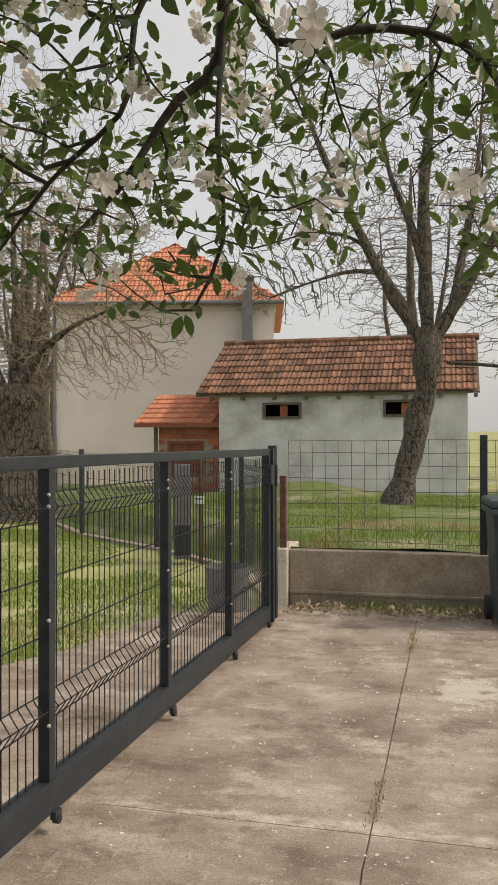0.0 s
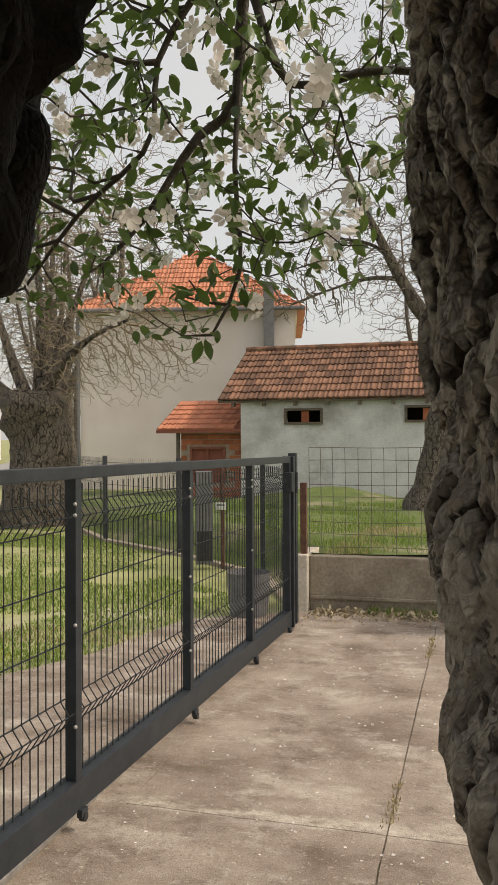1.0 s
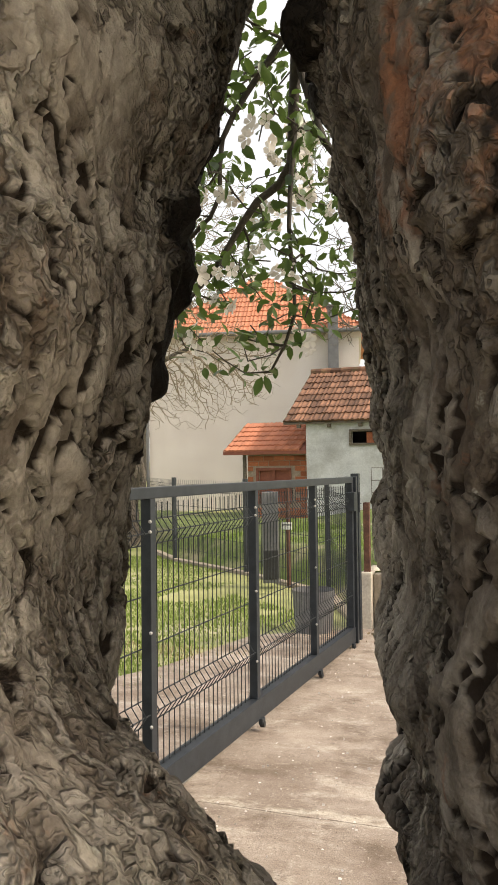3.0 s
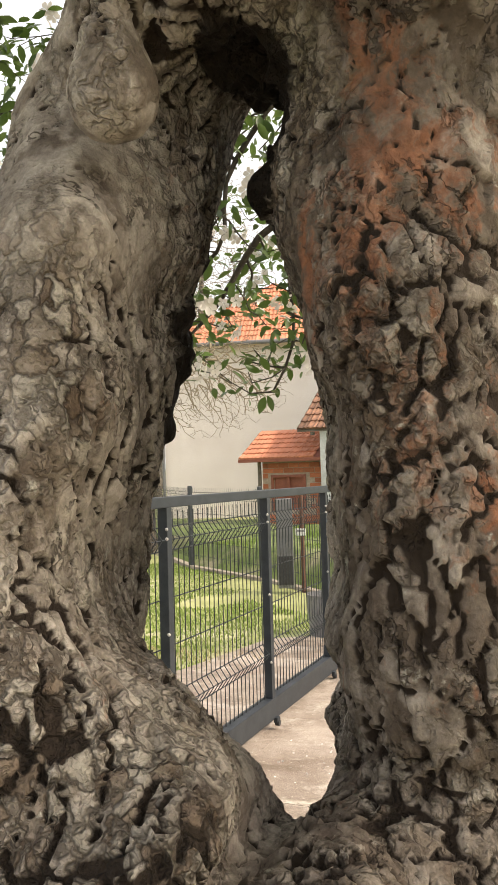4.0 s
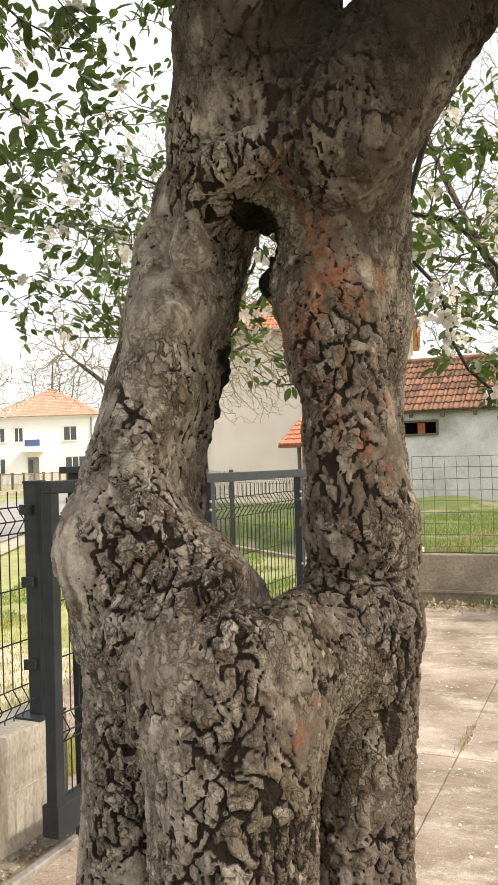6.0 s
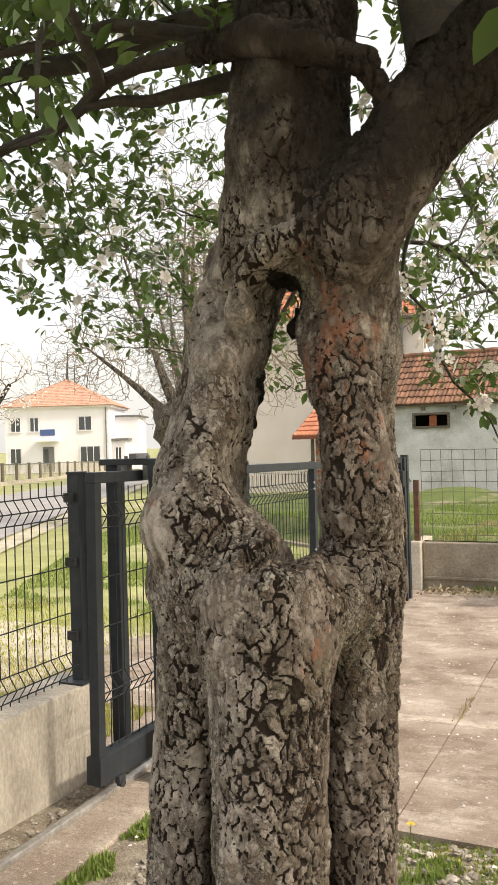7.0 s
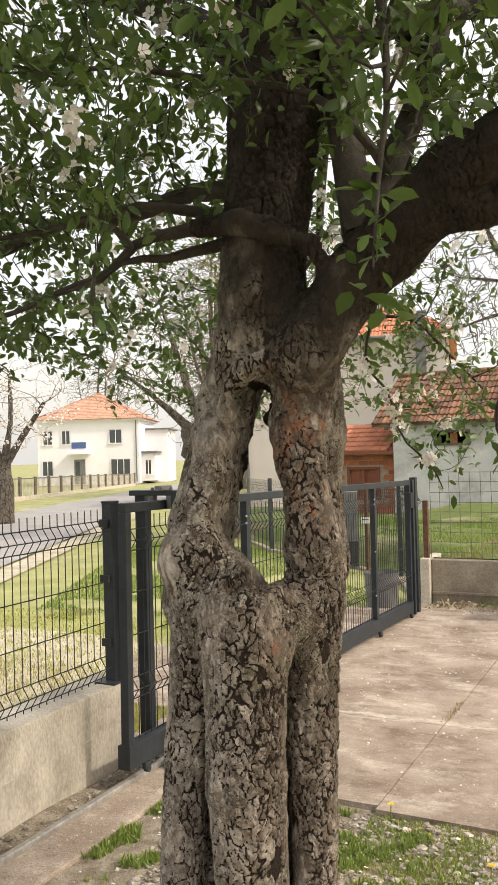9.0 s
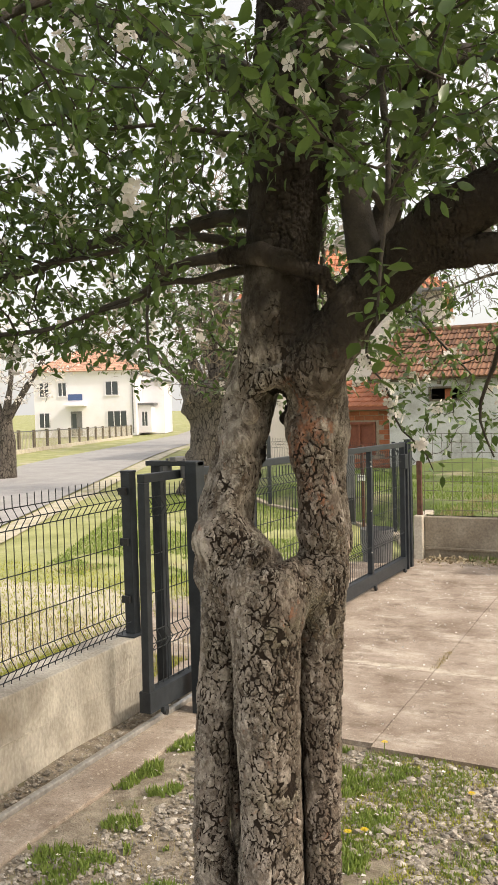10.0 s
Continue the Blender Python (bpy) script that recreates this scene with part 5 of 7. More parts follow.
def wall_with_holes(x0, x1, z0, z1, y0, y1, holes):
    """A wall along x with rectangular openings (x0, x1, z0, z1) cut through it."""
    bm = bmesh.new()
    xs = sorted({x0, x1, *[h[0] for h in holes], *[h[1] for h in holes]})
    zs = sorted({z0, z1, *[h[2] for h in holes], *[h[3] for h in holes]})
    for xa, xb in zip(xs, xs[1:]):
        for za, zb in zip(zs, zs[1:]):
            mx, mz = (xa + xb) / 2, (za + zb) / 2
            if any(h[0] < mx < h[1] and h[2] < mz < h[3] for h in holes):
                continue
            box(xa, xb, y0, y1, za, zb, bm=bm)
    bmesh.ops.remove_doubles(bm, verts=bm.verts, dist=1e-4)
    bm.verts.index_update()
    seen = {}
    for f in bm.faces:
        seen.setdefault(frozenset(v.index for v in f.verts), []).append(f)
    bmesh.ops.delete(bm, geom=[f for fs in seen.values() if len(fs) > 1 for f in fs], context="FACES_ONLY")
    return bm


def small_window(parent, x0, x1, z0, z1, y, mat):
    """A frame of four boards round an opening, set in the wall's face."""
    w = part("window", box(x0, x1, y - 0.03, y + 0.05, z0, z0 + 0.05, 0.004), mat, parent, "weathered timber window frame")
    box_parts = [("frame", box(x0, x1, y - 0.03, y + 0.05, z1 - 0.05, z1, 0.004)), ("frame", box(x0, x0 + 0.05, y - 0.03, y + 0.05, z0 + 0.052, z1 - 0.052, 0.004)), ("frame", box(x1 - 0.05, x1, y - 0.03, y + 0.05, z0 + 0.052, z1 - 0.052, 0.004))]
    for nme, bm in box_parts:
        part(nme, bm, mat, w)
    return w


SH_Y = 17.0
shed = thing("outbuilding", "long whitewashed outbuilding with an old clay tile roof", "building")
W1, W2 = (-3.76, -2.93, 1.62, 1.965), (-1.24, -0.42, 1.64, 1.99)
part("wall", wall_with_holes(-4.72, 0.42, -0.3, 2.14, SH_Y, SH_Y + 0.3, [W1, W2]), WHITEWASH, shed, "stained peeling whitewash")
part("wall", box(0.12, 0.42, SH_Y + 0.305, 19.2, -0.3, 2.14), WHITEWASH, shed)
part("wall", box(-4.72, -4.42, SH_Y + 0.305, 19.2, -0.3, 2.14), WHITEWASH, shed)
part("wall", box(-4.72, 0.42, 19.2, 19.5, -0.3, 3.3), WHITEWASH, shed)
for k, (a, b, c, d) in enumerate((W1, W2)):
    w = small_window(shed, a, b, c, d, SH_Y - 0.01, WOOD_OLD)
    part("shutter", box(a + 0.36, a + 0.52, SH_Y + 0.06, SH_Y + 0.09, c + 0.05, d - 0.06, 0.004), BRICK, w, "reddish board behind the opening")
# dark sheet added inside; stands in for the unlit room behind the openings
part("unlit_backing", box(-4.4, 0.1, SH_Y + 1.2, SH_Y + 1.25, -0.2, 2.1), DARK, shed)
SL = math.hypot(2.3, 1.27)
PD = math.degrees(math.atan2(1.27, 2.3))
bm = bmesh.new()
vs = [bm.verts.new(p) for p in [(-5.2, SH_Y - 0.10, 2.10), (0.65, SH_Y - 0.10, 2.10), (0.65, SH_Y + 2.18, 3.36), (-5.2, SH_Y + 2.18, 3.36), (-5.2, SH_Y - 0.10, 2.14), (0.65, SH_Y - 0.10, 2.14), (0.65, SH_Y + 2.18, 3.40), (-5.2, SH_Y + 2.18, 3.40)]]
for q in ((0, 1, 2, 3), (7, 6, 5, 4), (0, 4, 5, 1), (1, 5, 6, 2), (2, 6, 7, 3), (3, 7, 4, 0)):
    bm.faces.new([vs[i] for i in q])
roof = part("roof", bm, WOOD_OLD, shed, "mossy red-brown clay tiles in uneven rows")
lay_tiles(roof, Matrix.Translation((-5.20, SH_Y - 0.12, 2.15)) @ Matrix.Rotation(radians(PD), 4, "X"), 5.85, SL, 0.335, 0.215, OLD_TILE, 4, 0.007)
for x in np.arange(-4.9, 0.6, 0.68):
    part("rafter", box(x, x + 0.07, SH_Y - 0.11, SH_Y - 0.003, 2.02, 2.095), WOOD_OLD, roof)
for k in range(24):
    x = -5.2 + k * 0.245
    bm = rod((x, SH_Y + 2.2, 3.45), (x + 0.26, SH_Y + 2.2, 3.455), 0.085, 10)
    part("ridge_tile", bm, OLD_TILE, roof)

# brick porch with an orange tile roof
porch = thing("brick_porch", "small unplastered clay block porch with an orange tile roof", "porch")
PW = (-5.95, -5.24, 0.35, 1.10)
part("wall", wall_with_holes(-6.22, -4.73, -0.3, 1.52, 17.36, 17.5, [PW]), MORTAR, porch)
part("wall", box(-6.22, -6.08, 17.505, 18.7, -0.3, 1.6), MORTAR, porch)
rb = random.Random(3)
bm0 = box(0, 0.235, -0.012, 0.0, 0, 0.105, 0.004)
brick_me = settle("brick", bm0, BRICK)
for r in range(16):
    z = -0.2 + r * 0.117
    if z > 1.38:
        break
    for k in range(7):
        x = -6.20 + k * 0.247 - (0.123 if r % 2 else 0)
        xa, xb = max(x, -6.215), min(x + 0.235, -4.74)
        if xb - xa < 0.06 or (xb > PW[0] - 0.07 and xa < PW[1] + 0.07 and z + 0.105 > PW[2] and z < PW[3] + 0.06):
            continue
        o = part("brick", brick_me, BRICK, porch, at=pose(xa, 17.356 + rb.uniform(-0.003, 0.003), z) @ Matrix.Diagonal(((xb - xa) / 0.235, 1, 1, 1)))
wf = part("window", box(PW[0] - 0.06, PW[1] + 0.06, 17.32, 17.36, PW[3], PW[3] + 0.06, 0.004), WOOD_RED, porch, "red-brown timber window")
for xa in (PW[0] - 0.06, (PW[0] + PW[1]) / 2 - 0.03, PW[1]):
    part("frame", box(xa, xa + 0.06, 17.322, 17.36, PW[2], PW[3] - 0.002, 0.004), WOOD_RED, wf)
part("pane", box(PW[0], PW[1], 17.40, 17.41, PW[2], PW[3]), WOOD_RED, wf)
part("post", box(-6.32, -6.25, 17.30, 17.37, -0.3, 1.50, 0.004), WOOD_OLD, porch)
bm = box(-6.68, -4.74, 0.02, math.hypot(1.4, 0.62), -0.06, -0.004, turn=Matrix.Translation((0, 17.08, 1.53)) @ Matrix.Rotation(math.atan2(0.62, 1.4), 4, "X"))
proof = part("roof", bm, WOOD_RED, porch, "fresh orange clay tiles")
lay_tiles(proof, Matrix.Translation((-6.70, 17.08, 1.53)) @ Matrix.Rotation(math.atan2(0.62, 1.4), 4, "X"), 1.96, math.hypot(1.4, 0.62), 0.28, 0.20, ORANGE_TILE, 8, 0.003)
part("fascia", box(-6.70, -4.73, 17.055, 17.085, 1.46, 1.535, 0.004), WOOD_RED, proof)

# two-storey beige house, turned a little
HT = pose(-10.5, 20.5, 0, 0, 0, 13)
house = thing("beige_house", "two-storey house in plain beige render with an orange hip roof", "house", at=HT)
part("wall", box(0.16, 6.05, 0.0, 6.6, -0.4, 4.80), RENDER_BEIGE, house)
part("cornice", box(0.10, 6.12, -0.06, 6.66, 4.62, 4.80, 0.02), RENDER_BEIGE, house)


def hip_roof(x0, x1, y0, y1, z0, h, mat, parent, row=0.33, col=0.23):
    """Four tiled planes that meet in a short ridge."""
    w, d = x1 - x0, y1 - y0
    run = min(w, d) / 2
    bm = bmesh.new()
    a = [bm.verts.new(p) for p in ((x0, y0, z0), (x1, y0, z0), (x1, y1, z0), (x0, y1, z0))]
    if w >= d:
        r = [bm.verts.new((x0 + run, (y0 + y1) / 2, z0 + h)), bm.verts.new((x1 - run, (y0 + y1) / 2, z0 + h))]
        fs = [(a[0], a[1], r[1], r[0]), (a[1], a[2], r[1]), (a[2], a[3], r[0], r[1]), (a[3], a[0], r[0])]
    else:
        r = [bm.verts.new(((x0 + x1) / 2, y0 + run, z0 + h)), bm.verts.new(((x0 + x1) / 2, y1 - run, z0 + h))]
        fs = [(a[0], a[1], r[0]), (a[1], a[2], r[1], r[0]), (a[2], a[3], r[1]), (a[3], a[0], r[0], r[1])]
    for q in fs:
        bm.faces.new(q)
    bm.faces.new(a[::-1])
    core = part("roof", bm, mat, parent)
    # tiles on the front plane and the side planes, cut to the plane's outline
    def plane_tiles(origin, ux, uy, width, slope, cut, seed):
        v, f = tile_rows(width, slope, 0, row, col, seed=seed)
        cen = v[f].mean(1)
        lim = cut(cen[:, 1])
        keep = (cen[:, 0] > lim[0] - 0.03) & (cen[:, 0] < lim[1] + 0.03)
        ux, uy = np.array(ux, float), np.array(uy, float)
        uz = np.cross(ux, uy)
        vv = np.array(origin) + v[:, :1] * ux + v[:, 1:2] * uy + v[:, 2:] * uz
        tagged(part("tiling", fast_mesh("tiling", vv, f[keep], False), mat, core), kind="stuff")
    sl = math.hypot(run, h)
    c, s = run / sl, h / sl
    tri_top = w / 2 if w < d else run
    plane_tiles((x0, y0, z0), (1, 0, 0), (0, c, s), w, sl, lambda t: (t * c * (w / 2 / run if w < d else 1), w - t * c * (w / 2 / run if w < d else 1)), 21)
    plane_tiles((x1, y0, z0), (0, 1, 0), (-c, 0, s), d, sl, lambda t: (t * c, d - t * c), 22)
    plane_tiles((x0, y1, z0), (0, -1, 0), (c, 0, s), d, sl, lambda t: (t * c, d - t * c), 23)
    return core


hip_roof(-0.12, 6.33, -0.28, 6.9, 4.82, 2.25, ORANGE_TILE, house)
part("gutter", rod((-0.12, -0.33, 4.80), (6.33, -0.33, 4.80), 0.06, 10), GREY_METAL, house)
part("downpipe", rod((0.12, -0.06, 0.0), (0.12, -0.06, 4.75), 0.045, 8), GREY_METAL, house)
chim = part("chimney", box(5.22, 5.50, -0.42, -0.06, 2.4, 5.42, 0.01), GREY_METAL, house, "dark grey sheet-clad flue on the wall")
part("chimney_cap", box(5.17, 5.55, -0.47, -0.01, 5.42, 5.48, 0.01), GREY_METAL, chim)

# white two-storey house across the road
white = thing("white_house", "white two-storey house with an orange hip roof across the road", "house", at=pose(-49.9, 55.6, -0.75, 0, 0, 25))


def house_window(parent, x0, x1, z0, z1, y, lights=2):
    w = part("window", box(x0, x1, y - 0.06, y - 0.005, z0, z1, 0.01), GREY_METAL, parent, "dark glazed window with white frame")
    n = lights
    for k in range(n):
        a, b = x0 + 0.06 + k * (x1 - x0 - 0.06) / n, x0 + (k + 1) * (x1 - x0 - 0.06) / n
        part("pane", box(a, b, y - 0.075, y - 0.062, z0 + 0.07, z1 - 0.07), GLASS, w)
    for k in range(n + 1):
        a = x0 + k * (x1 - x0 - 0.06) / n
        part("mullion", box(a, a + 0.06, y - 0.09, y - 0.061, z0, z1), WHITE_RENDER, w)
    part("sill", box(x0 - 0.08, x1 + 0.08, y - 0.14, y - 0.004, z0 - 0.08, z0 - 0.002), WHITE_RENDER, w)
    return w


part("wall", box(0, 9.2, 0, 9.0, 0, 5.85), WHITE_RENDER, white)
hip_roof(-0.5, 9.7, -0.5, 9.5, 5.87, 2.7, HAZE_TILE, white)
part("cornice", box(-0.3, 9.5, -0.3, 9.3, 5.70, 5.86), WHITE_RENDER, white)
for x0, x1, z0, z1, n in ((0.4, 1.4, 0.9, 2.2, 2), (2.2, 3.0, 3.7, 4.9, 2), (6.5, 7.7, 3.7, 4.9, 2), (6.6, 8.4, 0.75, 2.25, 3), (0.5, 1.4, 3.7, 4.9, 2)):
    house_window(white, x0, x1, z0, z1, -0.0, n)
d = part("door", box(3.3, 4.3, -0.06, -0.005, 0.1, 2.3, 0.01), GREY_METAL, white)
part("pane", box(3.42, 3.8, -0.07, -0.061, 0.4, 2.1), GLASS, d)
part("door_canopy", box(2.9, 4.8, -1.1, -0.004, 2.75, 2.95, 0.03), WHITE_RENDER, white)
part("sign_board", box(3.1, 4.4, -0.09, -0.005, 3.3, 3.85, 0.01), SIGN_BLUE, white, "small dark blue sign board")
part("downpipe", rod((8.95, -0.07, 0.2), (8.95, -0.07, 5.7), 0.05, 8), GREY_METAL, white)
# lower rear wing with a porch roof
part("wing", box(9.205, 11.3, 3.5, 9.0, 0, 4.9), WHITE_RENDER, white)
part("wing_porch", box(9.21, 10.4, 1.2, 3.495, 0.2, 2.7), WHITE_RENDER, white)
part("wing_porch_roof", box(9.21, 10.7, 0.9, 3.49, 2.705, 2.90, 0.03), GREY_METAL, white)
part("wing_roof", box(9.21, 11.6, 3.2, 9.3, 4.91, 5.05, 0.03), GREY_METAL, white)
house_window(white, 9.5, 10.1, 0.8, 2.1, 1.19, 2)


# ---- crown of the apple tree ----
rng = np.random.default_rng(12)
limbs = [
    [(0.25, 0.20, 2.70, 0.095), (0.22, 0.26, 3.10, 0.075), (0.16, 0.34, 3.60, 0.045), (0.1, 0.4, 4.0, 0.02)],
    [(0.78, 0.035, 2.10, 0.056), (1.10, -0.04, 2.24, 0.050), (1.50, -0.16, 2.45, 0.05), (2.0, -0.25, 2.75, 0.03)],
    [(0.50, 0.09, 2.0, 0.05), (0.47, 0.10, 2.15, 0.040), (0.43, 0.12, 2.4, 0.034), (0.45, -0.1, 2.75, 0.025), (0.5, -0.4, 3.0, 0.015)],
    [(0.15, 0.0, 2.045, 0.018), (-0.02, -0.02, 2.03, 0.013), (-0.12, -0.03, 1.96, 0.010), (-0.20, -0.05, 1.94, 0.009), (-0.42, -0.08, 1.88, 0.007), (-0.75, -0.05, 1.88, 0.007)],
    [(0.20, 0.17, 2.16, 0.032), (0.02, 0.16, 2.19, 0.024), (-0.15, 0.13, 2.15, 0.021), (-0.38, 0.12, 2.16, 0.018), (-0.60, 0.07, 2.09, 0.015), (-1.1, 0.0, 2.04, 0.011), (-1.6, -0.1, 2.05, 0.011)],
    [(0.24, 0.20, 2.45, 0.06), (-0.10, 0.30, 2.75, 0.045), (-0.60, 0.35, 3.0, 0.03), (-1.2, 0.4, 3.2, 0.015)],
    [(0.26, 0.22, 2.35, 0.055), (0.18, 0.62, 2.70, 0.036), (0.04, 1.05, 2.72, 0.025), (-0.14, 1.42, 2.45, 0.016), (-0.20, 1.52, 2.17, 0.012), (-0.215, 1.52, 2.03, 0.0105), (-0.29, 1.50, 1.96, 0.009), (-0.38, 1.48, 1.82, 0.0065), (-0.47, 1.47, 1.73, 0.004)],
    [(-0.18, 1.50, 2.26, 0.009), (-0.09, 1.46, 2.03, 0.008), (0.06, 1.49, 2.05, 0.0075), (0.21, 1.52, 2.02, 0.007), (0.30, 1.54, 1.92, 0.006), (0.45, 1.60, 1.74, 0.004)],
    [(-0.20, 1.52, 2.10, 0.006), (-0.205, 1.49, 1.90, 0.005), (-0.19, 1.47, 1.70, 0.004), (-0.24, 1.45, 1.58, 0.003)],
    [(-0.16, 1.46, 2.35, 0.008), (-0.34, 1.46, 2.12, 0.0065), (-0.36, 1.45, 1.95, 0.005), (-0.52, 1.48, 1.84, 0.005), (-0.66, 1.5, 1.70, 0.003)],
    [(0.42, 0.11, 2.45, 0.035), (0.75, 0.55, 2.65, 0.028), (0.95, 1.05, 2.55, 0.02), (0.90, 1.5, 2.25, 0.01)],
    [(0.70, 0.05, 2.12, 0.03), (0.80, 0.35, 2.02, 0.018), (0.74, 0.62, 1.80, 0.009), (0.66, 0.70, 1.60, 0.005), (0.70, 0.72, 1.45, 0.003)],
    [(0.42, -0.02, 2.60, 0.02), (0.66, -0.35, 2.40, 0.011), (0.74, -0.48, 2.08, 0.006), (0.73, -0.50, 1.92, 0.004), (0.72, -0.51, 1.78, 0.002)],
    [(-0.05, -0.02, 2.02, 0.012), (0.10, -0.30, 1.98, 0.007), (0.18, -0.46, 1.86, 0.004), (0.22, -0.52, 1.74, 0.002)],
    [(0.46, -0.1, 2.72, 0.02), (0.2, -0.6, 2.5, 0.012), (0.0, -0.95, 2.25, 0.006)],
]
STEP = np.array([0.036, -0.02, 0.013, 0.0])
limbs = [[tuple(np.array(p) + STEP) for p in line] for line in limbs]
limbs += [
    [(0.482, 0.20, 2.03, 0.040), (0.551, 0.25, 2.22, 0.037), (0.613, 0.30, 2.39, 0.034), (0.655, 0.327, 2.55, 0.030), (0.692, 0.346, 2.76, 0.026), (0.736, 0.368, 2.96, 0.018)],
    [(0.60, 0.05, 2.13, 0.014), (0.578, -0.028, 2.183, 0.011), (0.48, -0.078, 2.28, 0.009), (0.358, -0.141, 2.309, 0.008), (0.247, -0.198, 2.325, 0.007), (0.125, -0.261, 2.348, 0.006), (-0.009, -0.33, 2.339, 0.004)],
    [(0.629, 0.336, 2.471, 0.022), (0.579, 0.31, 2.552, 0.019), (0.514, 0.277, 2.562, 0.017), (0.441, 0.239, 2.505, 0.016), (0.40, 0.222, 2.43, 0.018), (0.30, 0.18, 2.38, 0.02)],
    [(0.22, 0.08, 2.10, 0.018), (0.096, 0.009, 2.119, 0.013), (0.009, -0.033, 2.132, 0.011), (-0.089, -0.081, 2.104, 0.009), (-0.196, -0.134, 2.080, 0.007), (-0.313, -0.191, 2.062, 0.005)],
    [(0.23, 0.07, 2.04, 0.018), (0.10, 0.015, 2.013, 0.012), (0.039, -0.013, 1.999, 0.010), (-0.021, -0.041, 2.009, 0.008), (-0.08, -0.063, 1.96, 0.006), (-0.2, -0.1, 1.93, 0.005)],
    [(0.55, 0.45, 2.35, 0.012), (0.36, 0.70, 2.0, 0.007), (0.288, 0.779, 1.813, 0.0045), (0.351, 0.811, 1.701, 0.004), (0.38, 0.826, 1.571, 0.0035), (0.46, 0.867, 1.477, 0.003), (0.491, 0.883, 1.403, 0.002)],
]
pos, par, fixed = [], [], []
for line in limbs:
    for k, (x, y, z, r) in enumerate(chain(line, 0.06)):
        par.append(len(pos) - 1 if k else -1)
        pos.append((x, y, z))
        fixed.append(max(r, 0.0018))


def blob(n, centre, size, low=None):
    d = rng.normal(0, 1, (n, 3))
    d /= np.linalg.norm(d, axis=1, keepdims=True)
    return np.array(centre) + d * (rng.random((n, 1)) ** (1 / 2.2)) * np.array(size)


goals = np.concatenate([
    # upper crown, mostly above the view, thickened to block sky light
    blob(2100, (0.25, -0.15, 3.05), (1.9, 1.45, 0.95)),
    blob(560, (-0.25, 1.55, 2.15), (0.95, 0.6, 0.45)),
    blob(260, (-0.28, 1.5, 1.83), (0.55, 0.35, 0.22)),
    blob(300, (-0.78, 1.05, 2.1), (0.42, 0.45, 0.42)),
    blob(60, (0.42, 1.3, 1.68), (0.22, 0.3, 0.2)),
    blob(420, (-0.35, -0.1, 2.25), (0.75, 0.5, 0.28)),
    blob(260, (0.6, -0.65, 2.16), (0.5, 0.35, 0.14)),
    blob(220, (-0.75, 0.1, 2.2), (0.85, 0.8, 0.38)),
    blob(200, (-0.55, 0.0, 1.93), (0.6, 0.5, 0.16)),
    blob(150, (0.95, -0.2, 2.35), (0.6, 0.75, 0.3)),
    blob(90, (0.95, 0.9, 2.0), (0.5, 0.6, 0.35)),
    blob(190, (0.25, -0.75, 2.38), (0.95, 0.5, 0.25)),
    blob(1300, (0.1, 0.0, 2.6), (1.8, 1.3, 0.5)),
    # unseen foliage added on the east to keep the sun off the trunk
    blob(900, (1.75, -0.1, 2.65), (0.75, 0.85, 0.6)),
])
clear = (goals[:, 1] < -0.35) & (goals[:, 2] < 2.02)
clear |= (np.abs(goals[:, 0] - 0.25) < 0.45) & (goals[:, 1] < 0.9) & (goals[:, 2] < 2.1)
clear |= (goals[:, 1] > 0.9) & (goals[:, 2] < 1.40 + 0.10 * goals[:, 1])
goals = goals[~clear]
bpos, bpar = grow(pos, par, goals, 0.055, 0.085, 0.55, 70, rng, wander=0.28, droop=0.06)
brad = girth(bpos, bpar, 0.0016, 2.2, np.array(fixed))
v, f = tubes(bpos - AT, bpar, brad, 6)
tagged(part("branchwork", fast_mesh("branchwork", v, f), TWIG_BARK, apple, "dark forked branches and thin twigs"), kind="stuff")

# leaves and blossom on the thin wood
m0 = len(fixed)
thin = np.where((brad < 0.0042) & (bpar >= 0))[0]
way = bpos[thin] - bpos[bpar[thin]]
way /= np.linalg.norm(way, axis=1, keepdims=True) + 1e-9
many = rng.poisson(np.where(bpos[thin][:, 1] > 1.0, 4.2, 7.0))
src = np.repeat(np.arange(len(thin)), many)
lp = bpos[thin][src] + rng.normal(0, 0.02, (len(src), 3)) - way[src] * rng.random((len(src), 1)) * 0.05
lx = way[src] * 0.7 + rng.normal(0, 0.75, (len(src), 3)) + np.array([0, 0, -0.1])
lx /= np.linalg.norm(lx, axis=1, keepdims=True)
lz = rng.normal(0, 0.6, (len(src), 3)) + np.array([0, 0, 1.0])
ly = np.cross(lz, lx)
ly /= np.linalg.norm(ly, axis=1, keepdims=True) + 1e-9
lax = np.stack([lx, ly, np.cross(lx, ly)], 2)
lsz = rng.uniform(0.022, 0.048, len(src))
free = ~((lp[:, 1] < -0.3) & (lp[:, 2] < 1.55))
lp, lax, lsz = lp[free], lax[free], lsz[free]
near_yard = (lp[:, 1] < -0.42) & (lp[:, 2] < 2.25) | (lp[:, 1] > 1.2) & (lp[:, 2] < 1.80)
single = np.where(near_yard)[0]
rng.shuffle(single)
single = single[:290]
rest = np.ones(len(lp), bool)
rest[single] = False
v, f = scatter(LEAF_V, LEAF_T, lp[rest] - AT, lax[rest], lsz[rest])
tagged(part("foliage", fast_mesh("foliage", v, f), LEAF, apple, "fresh green toothed young leaves"), kind="stuff")
leaf_me = settle("leaf", fast_mesh("leaf", LEAF_V, LEAF_T), LEAF)


